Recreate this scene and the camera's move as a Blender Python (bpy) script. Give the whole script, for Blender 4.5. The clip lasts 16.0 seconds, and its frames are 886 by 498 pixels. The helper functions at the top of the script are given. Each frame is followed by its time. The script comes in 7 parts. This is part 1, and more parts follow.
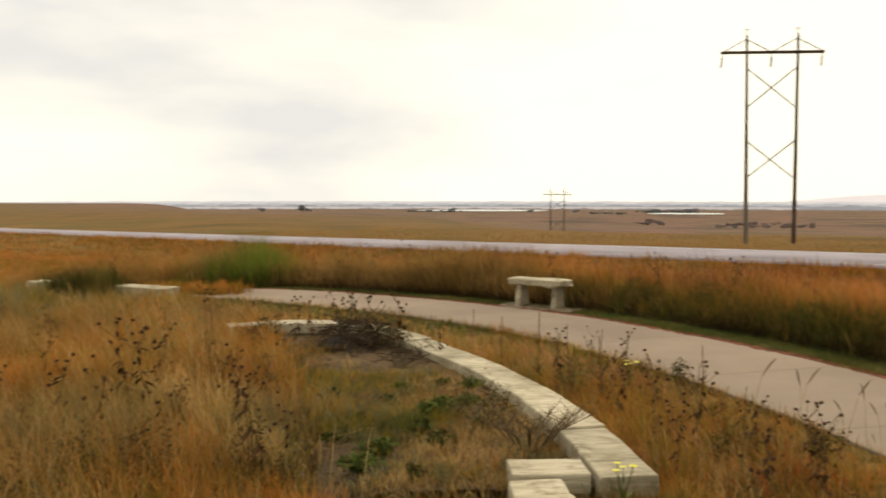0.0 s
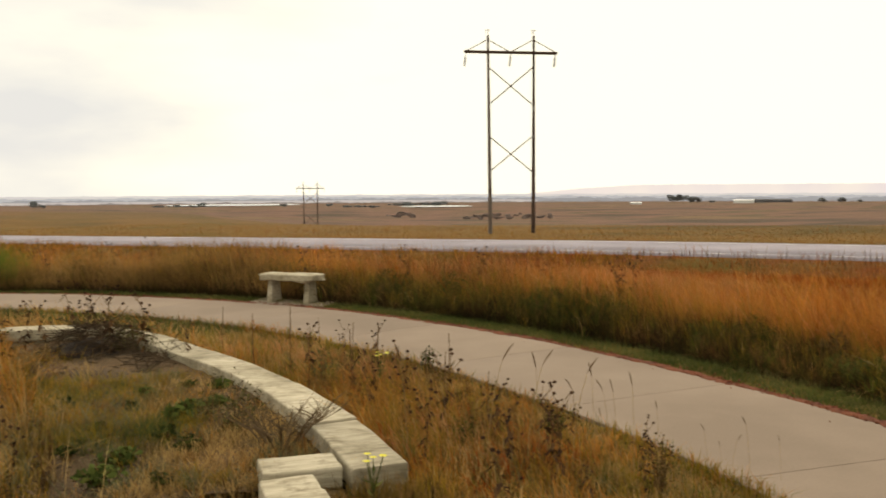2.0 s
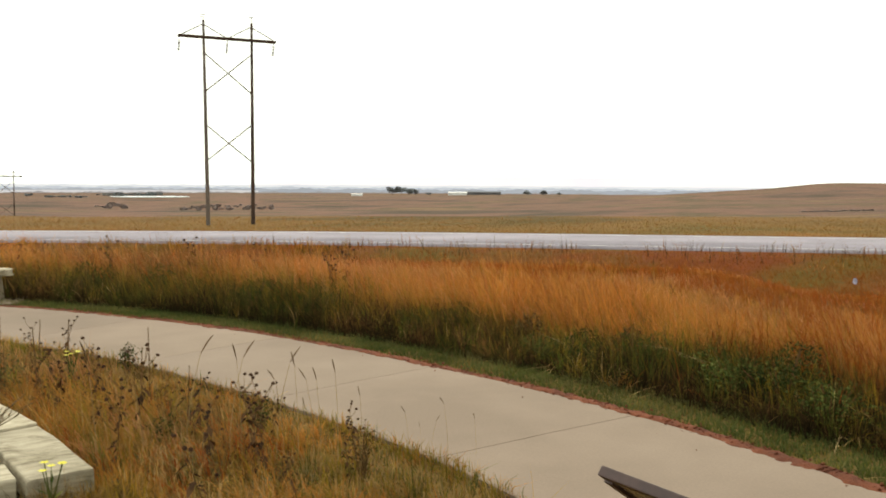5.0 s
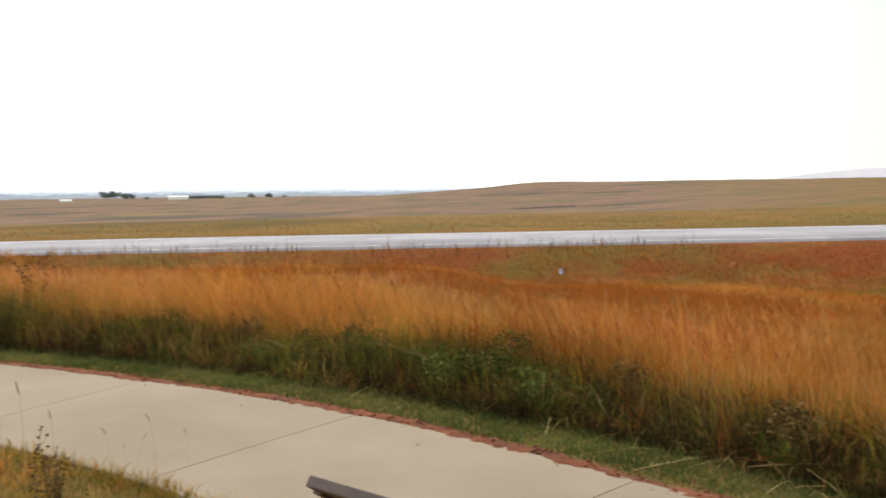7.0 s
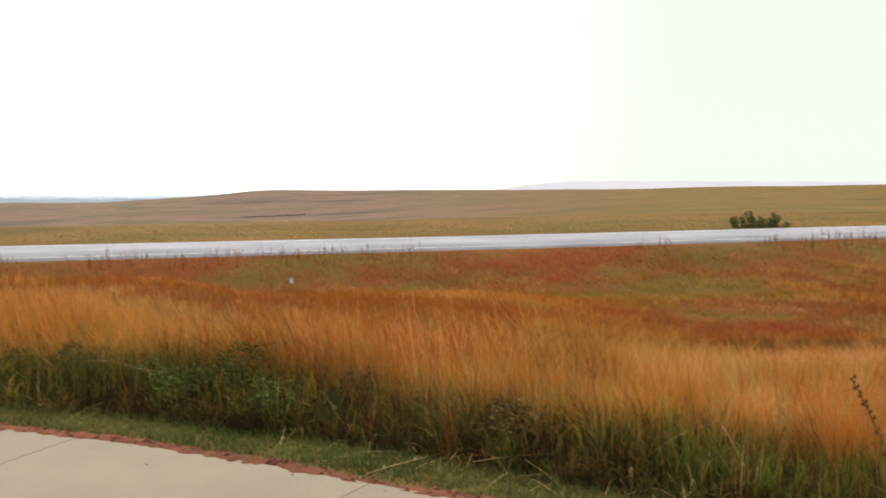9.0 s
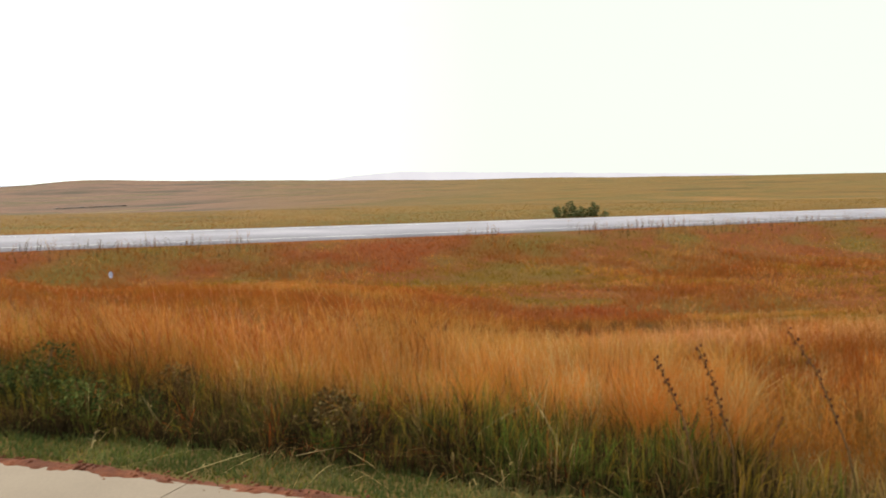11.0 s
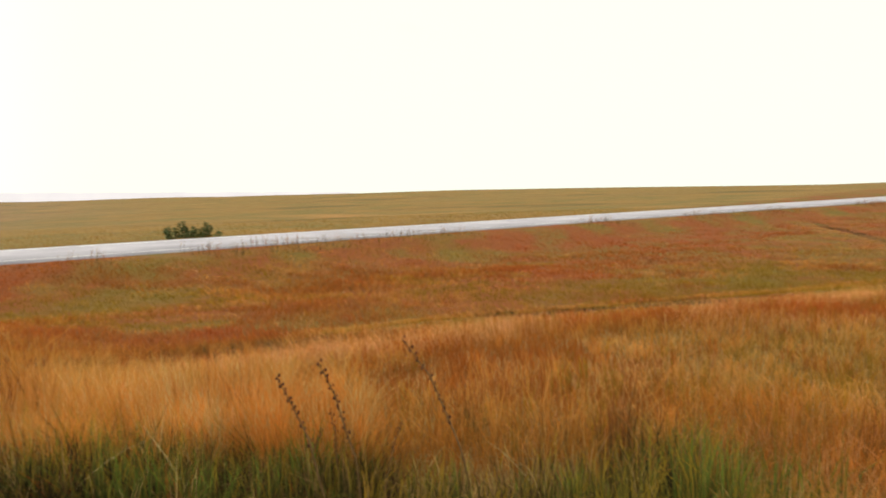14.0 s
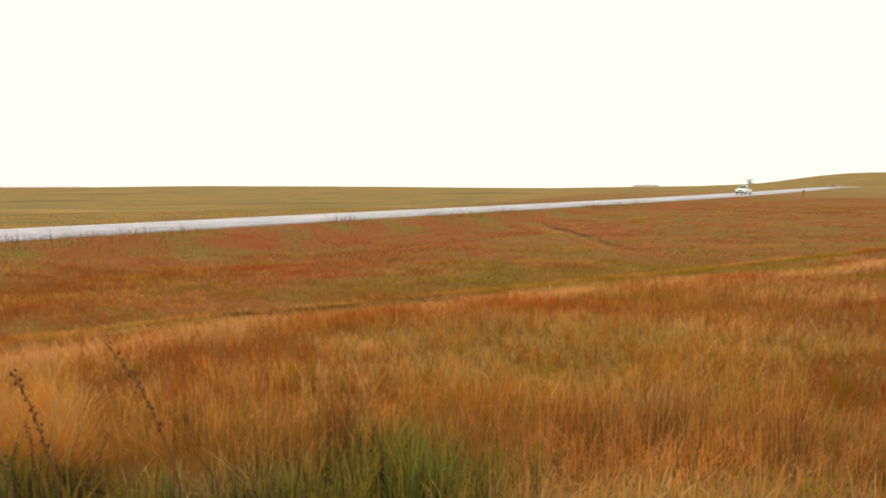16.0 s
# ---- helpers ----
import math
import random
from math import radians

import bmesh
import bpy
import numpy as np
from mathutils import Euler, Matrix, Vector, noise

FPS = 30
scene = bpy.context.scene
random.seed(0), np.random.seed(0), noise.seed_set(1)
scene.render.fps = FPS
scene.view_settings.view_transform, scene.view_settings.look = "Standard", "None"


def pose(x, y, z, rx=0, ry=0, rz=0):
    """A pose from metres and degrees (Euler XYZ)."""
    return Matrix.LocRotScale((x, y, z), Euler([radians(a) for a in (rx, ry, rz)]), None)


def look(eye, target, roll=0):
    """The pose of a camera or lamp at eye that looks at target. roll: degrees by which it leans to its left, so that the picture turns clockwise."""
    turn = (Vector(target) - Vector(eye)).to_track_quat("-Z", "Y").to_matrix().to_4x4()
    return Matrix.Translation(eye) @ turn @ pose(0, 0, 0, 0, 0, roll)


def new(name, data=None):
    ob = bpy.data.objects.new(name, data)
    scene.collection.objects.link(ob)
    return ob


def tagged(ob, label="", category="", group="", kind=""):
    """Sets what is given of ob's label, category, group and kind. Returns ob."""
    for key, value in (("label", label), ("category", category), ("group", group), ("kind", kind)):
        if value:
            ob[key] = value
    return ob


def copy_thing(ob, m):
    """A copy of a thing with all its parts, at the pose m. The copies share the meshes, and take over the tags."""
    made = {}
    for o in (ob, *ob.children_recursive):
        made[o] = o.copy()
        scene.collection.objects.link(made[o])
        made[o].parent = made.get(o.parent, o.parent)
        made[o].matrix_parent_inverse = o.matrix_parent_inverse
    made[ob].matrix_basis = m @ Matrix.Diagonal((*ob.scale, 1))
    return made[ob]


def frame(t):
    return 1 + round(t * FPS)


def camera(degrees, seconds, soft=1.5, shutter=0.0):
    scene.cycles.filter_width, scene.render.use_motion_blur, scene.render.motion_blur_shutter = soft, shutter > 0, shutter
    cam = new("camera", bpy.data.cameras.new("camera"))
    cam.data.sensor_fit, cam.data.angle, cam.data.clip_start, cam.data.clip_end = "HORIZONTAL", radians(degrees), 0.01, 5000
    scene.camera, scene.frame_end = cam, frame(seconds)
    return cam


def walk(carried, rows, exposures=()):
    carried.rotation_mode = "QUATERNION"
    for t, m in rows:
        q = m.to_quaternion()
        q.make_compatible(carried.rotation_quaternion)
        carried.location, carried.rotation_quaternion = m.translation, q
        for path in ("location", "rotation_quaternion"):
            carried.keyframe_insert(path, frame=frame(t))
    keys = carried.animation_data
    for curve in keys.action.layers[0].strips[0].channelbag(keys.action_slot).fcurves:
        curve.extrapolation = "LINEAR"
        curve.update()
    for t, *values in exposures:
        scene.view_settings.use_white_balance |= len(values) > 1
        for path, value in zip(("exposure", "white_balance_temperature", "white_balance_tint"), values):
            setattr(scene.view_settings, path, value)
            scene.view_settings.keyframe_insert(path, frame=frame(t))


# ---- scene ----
cam = camera(51.50, 16.0, soft=1.7, shutter=0.5)
PATH = [
    (0.0, (-0.240, -0.028, 1.653), (0.2600, 9.9416, 1.0614), 0.02),
    (0.5, (-0.224, -0.048, 1.661), (1.1301, 9.8424, 1.0730), -0.21),
    (1.0, (-0.218, -0.030, 1.658), (1.8507, 9.7362, 1.0672), -0.25),
    (1.5, (-0.216, -0.016, 1.654), (2.2905, 9.6450, 1.0409), -0.38),
    (2.0, (-0.200, -0.030, 1.659), (2.9046, 9.4521, 0.9929), -0.30),
    (2.5, (-0.173, 0.004, 1.646), (3.3388, 9.3393, 0.9277), -0.37),
    (3.0, (-0.163, -0.021, 1.654), (3.8417, 9.1172, 0.9786), -0.39),
    (3.5, (-0.150, -0.104, 1.672), (4.4002, 8.7737, 0.9728), -0.40),
    (4.0, (-0.137, -0.080, 1.672), (5.0192, 8.4618, 1.0060), 0.01),
    (4.2, (-0.116, -0.062, 1.667), (5.2238, 8.3659, 0.9923), -0.17),
    (6.3, (0.111, 0.053, 1.593), (6.9273, 7.3208, 0.7700), 0.75),
    (6.5, (0.148, 0.064, 1.593), (7.2976, 7.0144, 0.8338), 0.05),
    (7.0, (0.138, 0.085, 1.593), (8.0279, 6.1850, 0.8536), -0.39),
    (7.5, (0.139, 0.088, 1.584), (8.4183, 5.6551, 0.9074), -0.43),
    (8.0, (0.124, 0.090, 1.592), (8.8659, 4.8947, 0.8885), 0.23),
    (8.5, (0.043, 0.063, 1.611), (9.0863, 4.2909, 1.0273), 0.14),
    (9.0, (0.078, 0.072, 1.604), (9.3964, 3.6427, 0.9552), 0.28),
    (9.5, (0.145, 0.089, 1.587), (9.6323, 3.1472, 0.7898), 0.64),
    (9.7, (0.194, 0.102, 1.574), (9.7325, 2.9855, 0.7292), 0.83),
    (11.8, (0.078, -0.015, 1.615), (10.0383, 0.7111, 1.1077), 0.30),
    (12.0, (0.095, -0.005, 1.610), (10.0779, 0.3698, 1.1527), 0.44),
    (12.5, (0.151, 0.004, 1.602), (10.1370, -0.2054, 1.1262), 0.06),
    (13.0, (0.143, 0.011, 1.609), (10.0874, -0.9383, 1.1630), -0.17),
    (13.5, (0.190, 0.024, 1.596), (10.0347, -1.6509, 1.0711), -0.06),
    (14.0, (0.251, 0.027, 1.584), (9.9708, -2.2611, 1.0515), -0.37),
    (14.5, (0.223, 0.009, 1.594), (9.7522, -2.9429, 0.9002), 0.15),
    (15.0, (0.173, -0.005, 1.604), (9.5022, -3.5581, 1.0182), 0.38),
    (15.5, (0.038, -0.061, 1.625), (9.0668, -4.3225, 1.0542), 0.26),
    (16.0, (0.155, -0.100, 1.607), (8.8909, -4.9350, 1.0628), 0.65),
]
walk(cam, [(t, look(eye, target, roll)) for t, eye, target, roll in PATH],
     exposures=((0.0, -0.68, 9700, 20), (2.0, -0.71, 9700, 20), (3.5, -0.68, 9600, 19), (4.2, -0.58, 9200, 17), (6.3, -0.13, 7750, 13), (9.7, -0.11, 7750, 13), (12.0, -0.03, 8000, 12), (16.0, 0.05, 8700, 11)))

# ---- overcast daylight ----
scene.view_settings.exposure = 0.0
world = bpy.data.worlds.new("overcast_sky")
scene.world = world
world.use_nodes = True
wn, wl = world.node_tree.nodes, world.node_tree.links
wn.clear()


def wnode(kind, **values):
    n = wn.new(kind)
    for k, v in values.items():
        n.inputs[k].default_value = v
    return n


w_out = wn.new("ShaderNodeOutputWorld")
w_bg = wnode("ShaderNodeBackground", Strength=1.0)
w_sky = wn.new("ShaderNodeTexSky")
w_sky.sky_type, w_sky.sun_disc = "NISHITA", False
w_sky.sun_elevation, w_sky.sun_rotation = radians(48), radians(25)
w_tc = wn.new("ShaderNodeTexCoord")
w_sep = wn.new("ShaderNodeSeparateXYZ")
w_map = wn.new("ShaderNodeMapping")
w_map.inputs["Scale"].default_value = (1.0, 1.0, 3.4)
w_cloud = wnode("ShaderNodeTexNoise", Scale=3.0, Detail=6.0, Roughness=0.5)
w_dot = wn.new("ShaderNodeVectorMath")
w_dot.operation = "DOT_PRODUCT"
w_dot.inputs[1].default_value = (-0.20, 0.945, 0.26)
w_bias = wn.new("ShaderNodeMapRange")
w_bias.inputs["From Min"].default_value, w_bias.inputs["From Max"].default_value = 0.90, 0.975
w_bias.inputs["To Min"].default_value, w_bias.inputs["To Max"].default_value = 0.28, -0.14
w_add = wn.new("ShaderNodeMath")
w_ramp = wn.new("ShaderNodeValToRGB")
w_ramp.color_ramp.elements[0].position = 0.26
w_ramp.color_ramp.elements[0].color = (0.53, 0.68, 0.84, 1)
w_ramp.color_ramp.elements[1].position = 0.66
w_ramp.color_ramp.elements[1].color = (0.828, 1.0, 1.045, 1)
# an overcast dome is about three times as bright overhead as at the horizon
w_grad = wn.new("ShaderNodeMapRange")
w_grad.inputs["From Min"].default_value, w_grad.inputs["From Max"].default_value = 0.24, 1.0
w_grad.inputs["To Min"].default_value, w_grad.inputs["To Max"].default_value = 1.0, 2.1
# the cloud deck is thinner and brighter to the north
w_north = wn.new("ShaderNodeVectorMath")
w_north.operation = "DOT_PRODUCT"
w_north.inputs[1].default_value = (-0.05, 0.998, 0.0)
w_side = wn.new("ShaderNodeMapRange")
w_side.interpolation_type = "SMOOTHSTEP"
w_side.inputs["From Min"].default_value, w_side.inputs["From Max"].default_value = 0.06, 0.66
w_side.inputs["To Min"].default_value, w_side.inputs["To Max"].default_value = 1.11, 2.05
w_both = wn.new("ShaderNodeMath")
w_both.operation = "MULTIPLY"
w_mul = wn.new("ShaderNodeMixRGB")
w_mul.blend_type = "MULTIPLY"
w_mul.inputs[0].default_value = 1.0
w_mix = wn.new("ShaderNodeMixRGB")
w_mix.inputs[0].default_value = 0.03
w_dim = wn.new("ShaderNodeMixRGB")
w_dim.blend_type = "MULTIPLY"
w_dim.inputs[0].default_value = 1.0
w_dim.inputs[2].default_value = (0.1, 0.1, 0.1, 1)
wl.new(w_tc.outputs["Generated"], w_sep.inputs[0])
wl.new(w_tc.outputs["Generated"], w_map.inputs[0])
wl.new(w_map.outputs[0], w_cloud.inputs["Vector"])
wl.new(w_tc.outputs["Generated"], w_dot.inputs[0])
wl.new(w_dot.outputs["Value"], w_bias.inputs[0])
wl.new(w_cloud.outputs["Fac"], w_add.inputs[0])
wl.new(w_bias.outputs[0], w_add.inputs[1])
wl.new(w_add.outputs[0], w_ramp.inputs[0])
wl.new(w_sep.outputs[2], w_grad.inputs[0])
wl.new(w_ramp.outputs[0], w_mul.inputs[1])
wl.new(w_tc.outputs["Generated"], w_north.inputs[0])
wl.new(w_north.outputs["Value"], w_side.inputs[0])
wl.new(w_side.outputs[0], w_both.inputs[0])
wl.new(w_grad.outputs[0], w_both.inputs[1])
wl.new(w_both.outputs[0], w_mul.inputs[2])
wl.new(w_sky.outputs[0], w_dim.inputs[1])
wl.new(w_mul.outputs[0], w_mix.inputs[1])
wl.new(w_dim.outputs[0], w_mix.inputs[2])
wl.new(w_mix.outputs[0], w_bg.inputs["Color"])
wl.new(w_bg.outputs[0], w_out.inputs[0])

sun = new("sun", bpy.data.lights.new("sun", "SUN"))
sun.data.energy, sun.data.angle, sun.data.color = 0.75, radians(25), (1.0, 0.95, 0.87)
sun.matrix_world = look((0, 0, 50), (-45 * math.sin(radians(25)), -45 * math.cos(radians(25)), 0))

# ---- materials ----


def material(name, rough=0.9, metal=0.0, spec=0.3):
    m = bpy.data.materials.new(name)
    m.use_nodes = True
    b = m.node_tree.nodes["Principled BSDF"]
    b.inputs["Roughness"].default_value = rough
    b.inputs["Metallic"].default_value = metal
    b.inputs["Specular IOR Level"].default_value = spec
    return m, m.node_tree.nodes, m.node_tree.links, b


def ramp(nodes, stops):
    r = nodes.new("ShaderNodeValToRGB")
    e = r.color_ramp.elements
    while len(e) < len(stops):
        e.new(0.5)
    for el, (p, c) in zip(e, stops):
        el.position, el.color = p, (*c, 1)
    return r


def coords(nodes):
    return nodes.new("ShaderNodeNewGeometry").outputs["Position"]


def noise_tex(nodes, links, vec, scale, detail=4.0, rough=0.55):
    n = nodes.new("ShaderNodeTexNoise")
    n.inputs["Scale"].default_value, n.inputs["Detail"].default_value, n.inputs["Roughness"].default_value = scale, detail, rough
    links.new(vec, n.inputs["Vector"])
    return n.outputs["Fac"]


def mix(nodes, links, fac, a, b, mode="MIX"):
    n = nodes.new("ShaderNodeMixRGB")
    n.blend_type = mode
    for socket, v in zip(n.inputs, (fac, a, b)):
        if isinstance(v, (int, float)):
            socket.default_value = v
        elif isinstance(v, tuple):
            socket.default_value = (*v, 1)
        else:
            links.new(v, socket)
    return n.outputs[0]


def bump(nodes, links, b, height, strength=0.4, distance=0.02):
    n = nodes.new("ShaderNodeBump")
    n.inputs["Strength"].default_value, n.inputs["Distance"].default_value = strength, distance
    links.new(height, n.inputs["Height"])
    links.new(n.outputs[0], b.inputs["Normal"])


def surface(name, low, high, scale, fine, rough=0.9, metal=0.0, spec=0.3, relief=0.4, depth=0.01, vary=0.0, mottle=1.0):
    """A surface of two mixed tones at a large and a fine scale, with relief; vary: tone change from piece to piece."""
    m, n, l, b = material(name, rough, metal, spec)
    p = coords(n)
    big = ramp(n, ((0.35, low), (0.65, high)))
    l.new(noise_tex(n, l, p, scale), big.inputs[0])
    small = noise_tex(n, l, p, fine, 5.0, 0.65)
    lo, hi = 1 - 0.28 * mottle, 1 + 0.15 * mottle
    grey = ramp(n, ((0.3, (lo, lo, lo)), (0.7, (hi, hi, hi))))
    l.new(small, grey.inputs[0])
    c = mix(n, l, 1.0, big.outputs[0], grey.outputs[0], "MULTIPLY")
    if vary:
        info = n.new("ShaderNodeObjectInfo")
        v = ramp(n, ((0.0, (1 - vary, 1 - vary, 1 - vary)), (1.0, (1 + vary, 1 + vary * 0.9, 1 + vary * 0.7))))
        l.new(info.outputs["Random"], v.inputs[0])
        c = mix(n, l, 1.0, c, v.outputs[0], "MULTIPLY")
    l.new(c, b.inputs["Base Color"])
    bump(n, l, b, small, relief, depth)
    return m


def grass_material(name, base, tips, patch, patch_scale=0.22, patch_stops=(0.45, 0.62), tip_from=0.25, mottle=0.85, dry=True):
    """Blades: tone by blade, base colour low on the blade, tip colour above, and patches of another tone over the meadow."""
    if dry:
        tips, patch = ([(p, (r * 1.04, g_ * 0.95, b_ * 0.82)) for p, (r, g_, b_) in stops] for stops in (tips, patch))
    m, n, l, b = material(name, 0.95, 0.0, 0.04)
    g = n.new("ShaderNodeNewGeometry")
    flat = n.new("ShaderNodeVectorMath")
    flat.operation = "MULTIPLY"
    flat.inputs[1].default_value = (1.0, 1.0, 0.35)
    l.new(g.outputs["Position"], flat.inputs[0])
    clump = n.new("ShaderNodeMapRange")
    clump.inputs["From Min"].default_value, clump.inputs["From Max"].default_value = 0.33, 0.67
    l.new(noise_tex(n, l, flat.outputs[0], 1.5, 4.0, 0.65), clump.inputs[0])
    pick = n.new("ShaderNodeMix")
    pick.inputs[0].default_value = 0.55
    l.new(g.outputs["Random Per Island"], pick.inputs[2])
    l.new(clump.outputs[0], pick.inputs[3])
    tone = ramp(n, tips)
    l.new(pick.outputs[0], tone.inputs[0])
    tone2 = ramp(n, patch)
    l.new(pick.outputs[0], tone2.inputs[0])
    big = n.new("ShaderNodeMapRange")
    big.inputs["From Min"].default_value, big.inputs["From Max"].default_value = patch_stops
    l.new(noise_tex(n, l, g.outputs["Position"], patch_scale, 3.0), big.inputs[0])
    top = mix(n, l, big.outputs[0], tone.outputs[0], tone2.outputs[0])
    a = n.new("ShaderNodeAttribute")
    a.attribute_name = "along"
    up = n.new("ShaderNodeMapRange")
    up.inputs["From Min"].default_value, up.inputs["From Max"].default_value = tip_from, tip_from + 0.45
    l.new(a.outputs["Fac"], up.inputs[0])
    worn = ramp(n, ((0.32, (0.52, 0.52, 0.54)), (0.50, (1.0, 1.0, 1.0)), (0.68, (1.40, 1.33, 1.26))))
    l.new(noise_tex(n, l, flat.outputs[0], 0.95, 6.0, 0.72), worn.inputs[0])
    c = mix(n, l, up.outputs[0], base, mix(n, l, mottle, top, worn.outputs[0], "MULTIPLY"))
    l.new(c, b.inputs["Base Color"])
    t = n.new("ShaderNodeBsdfTranslucent")
    l.new(c, t.inputs[0])
    mx = n.new("ShaderNodeMixShader")
    mx.inputs[0].default_value = 0.45
    out = n["Material Output"]
    l.new(b.outputs[0], mx.inputs[1])
    l.new(t.outputs[0], mx.inputs[2])
    l.new(mx.outputs[0], out.inputs[0])
    return m


CONCRETE = surface("path_concrete", (0.220, 0.162, 0.126), (0.278, 0.208, 0.164), 0.7, 60, 0.9, relief=0.05, depth=0.003, vary=0.05, mottle=0.35)


def limestone_material():
    m, n, l, b = material("limestone", 0.93, 0.0, 0.2)
    p = coords(n)
    big = ramp(n, ((0.32, (0.33, 0.285, 0.21)), (0.50, (0.46, 0.405, 0.315)), (0.68, (0.54, 0.48, 0.385))))
    l.new(noise_tex(n, l, p, 2.4, 5.0, 0.6), big.inputs[0])
    flat = n.new("ShaderNodeMapping")
    flat.inputs["Scale"].default_value = (5.0, 22.0, 60.0)
    flat.inputs["Rotation"].default_value = (0.05, 0.03, 0.25)
    l.new(p, flat.inputs[0])
    beds = noise_tex(n, l, flat.outputs[0], 1.0, 5.0, 0.6)
    grain = ramp(n, ((0.30, (0.70, 0.69, 0.67)), (0.62, (1.10, 1.10, 1.09))))
    l.new(beds, grain.inputs[0])
    c = mix(n, l, 1.0, big.outputs[0], grain.outputs[0], "MULTIPLY")
    stain = ramp(n, ((0.50, (1.0, 1.0, 1.0)), (0.66, (0.50, 0.47, 0.42))))
    l.new(noise_tex(n, l, p, 6.5, 6.0, 0.7), stain.inputs[0])
    c = mix(n, l, 0.8, c, stain.outputs[0], "MULTIPLY")
    info = n.new("ShaderNodeObjectInfo")
    v = ramp(n, ((0.0, (0.80, 0.79, 0.77)), (1.0, (1.08, 1.07, 1.05))))
    l.new(info.outputs["Random"], v.inputs[0])
    l.new(mix(n, l, 1.0, c, v.outputs[0], "MULTIPLY"), b.inputs["Base Color"])
    bump(n, l, b, beds, 0.7, 0.010)
    return m


LIMESTONE = limestone_material()
ASPHALT = surface("road_surface", (0.25, 0.222, 0.262), (0.33, 0.295, 0.342), 0.25, 9, 0.85, relief=0.2, depth=0.004)
LINE = surface("road_paint", (0.62, 0.61, 0.58), (0.8, 0.79, 0.76), 1.2, 14, 0.8)
SOIL = surface("bed_soil", (0.06, 0.038, 0.02), (0.15, 0.085, 0.04), 1.6, 45, 0.95, relief=0.9, depth=0.02)
CLAY = surface("red_clay", (0.115, 0.032, 0.016), (0.225, 0.066, 0.032), 6.0, 50, 0.95, relief=0.9, depth=0.02)
CHIP = surface("wood_chip", (0.05, 0.033, 0.02), (0.20, 0.13, 0.075), 9.0, 60, 0.95, relief=0.6)
POLE = surface("weathered_pole", (0.115, 0.09, 0.08), (0.19, 0.155, 0.14), 0.5, 12, 0.85)
POLE_DARK = surface("dark_pole", (0.05, 0.03, 0.025), (0.10, 0.06, 0.045), 0.4, 12, 0.85)
STEEL = surface("galvanised_steel", (0.20, 0.20, 0.21), (0.30, 0.30, 0.31), 2.0, 30, 0.5, 0.6)
INSULATOR = surface("grey_insulator", (0.20, 0.20, 0.20), (0.30, 0.30, 0.30), 4.0, 30, 0.35, spec=0.5)
BRONZE = surface("bronze_frame", (0.045, 0.02, 0.018), (0.075, 0.036, 0.03), 4.0, 40, 0.42, 0.1, 0.4, relief=0.1)
PANEL = surface("panel_face", (0.12, 0.09, 0.10), (0.19, 0.15, 0.16), 4.0, 40, 0.22, 0.0, 0.6, relief=0.05)

# ---- lie of the land ----
EYE = 1.62
NORMAL = (math.sin(radians(50)), math.cos(radians(50)))    # from the overlook square to the highway
ALONG = (math.sin(radians(140)), math.cos(radians(140)))   # along the highway, uphill
_s = np.arange(-700.0, 760.0, 2.0)


def smooth(a, width):
    k = np.exp(-0.5 * (np.arange(-3 * width, 3 * width + 1) / width) ** 2)
    return np.convolve(np.pad(a, 3 * width, "edge"), k / k.sum(), "valid")


ROAD_Z = smooth(np.interp(_s, (-700, -150, -70, -36, -16, 0, 20, 60, 120, 160, 200, 300, 480, 650, 760),
                          (-12, -3.8, -2.4, -1.78, -1.43, -1.3, -1.1, -0.5, 0.9, 2.0, 3.2, 5.5, 9.2, 12.6, 11)), 4)
ROAD_D = smooth(np.interp(_s, (-700, 0, 60, 120, 200, 300, 480, 650, 760),
                          (45.5, 45.5, 43, 31, 11.5, 0, -14, -33, -46)), 6)
_h = np.arange(-180.0, 181.0, 0.5)
HEADS = (-40, -22, -14, -11.5, 2, 13, 36, 47, 53, 58, 64, 78, 88, 105, 120, 132, 138, 142, 155)
RISE = (
    (130, (-1.5, -1.6, -1.7, -1.7, -1.9, -2.35, -2.5, -2.4, -2.3, -2.2, -2.1, -1.6, -1.4, -0.9, -0.3, 0.2, 0.3, 0.5, 0.5)),
    (280, (-0.9, -0.9, -1.0, -1.1, -1.36, -2.7, -2.8, -2.6, -2.4, -2.2, -1.8, -0.85, -0.5, 0.0, 0.4, 0.6, 0.7, 0.8, 0.8)),
    (600, (-0.48, -0.48, -0.55, -1.2, -1.7, -2.1, -2.0, -1.5, -1.3, -1.2, -1.0, -0.4, 0.1, 0.62, 0.7, 0.8, 0.9, 1.1, 1.3)),
    (1200, (-1.0, -1.0, -1.1, -1.15, -1.2, -1.3, -1.15, -1.0, -0.6, -0.12, -0.1, 0.0, 0.25, 0.5, 0.6, 0.85, 1.06, 1.72, 1.8)),
    (4700, (-0.9, -0.9, -0.9, -0.9, -0.9, -0.92, -0.9, -0.9, -0.9, -0.9, -0.5, -0.3, -0.1, 0.0, 0.0, 0.3, 0.4, 0.5, 0.5)),
)
RISE_R = np.log([r for r, _ in RISE])
RISE_T = np.array([smooth(np.interp(_h, HEADS, e), 2) for _, e in RISE])


def step01(a, b, x):
    t = np.clip((x - a) / (b - a), 0, 1)
    return t * t * (3 - 2 * t)


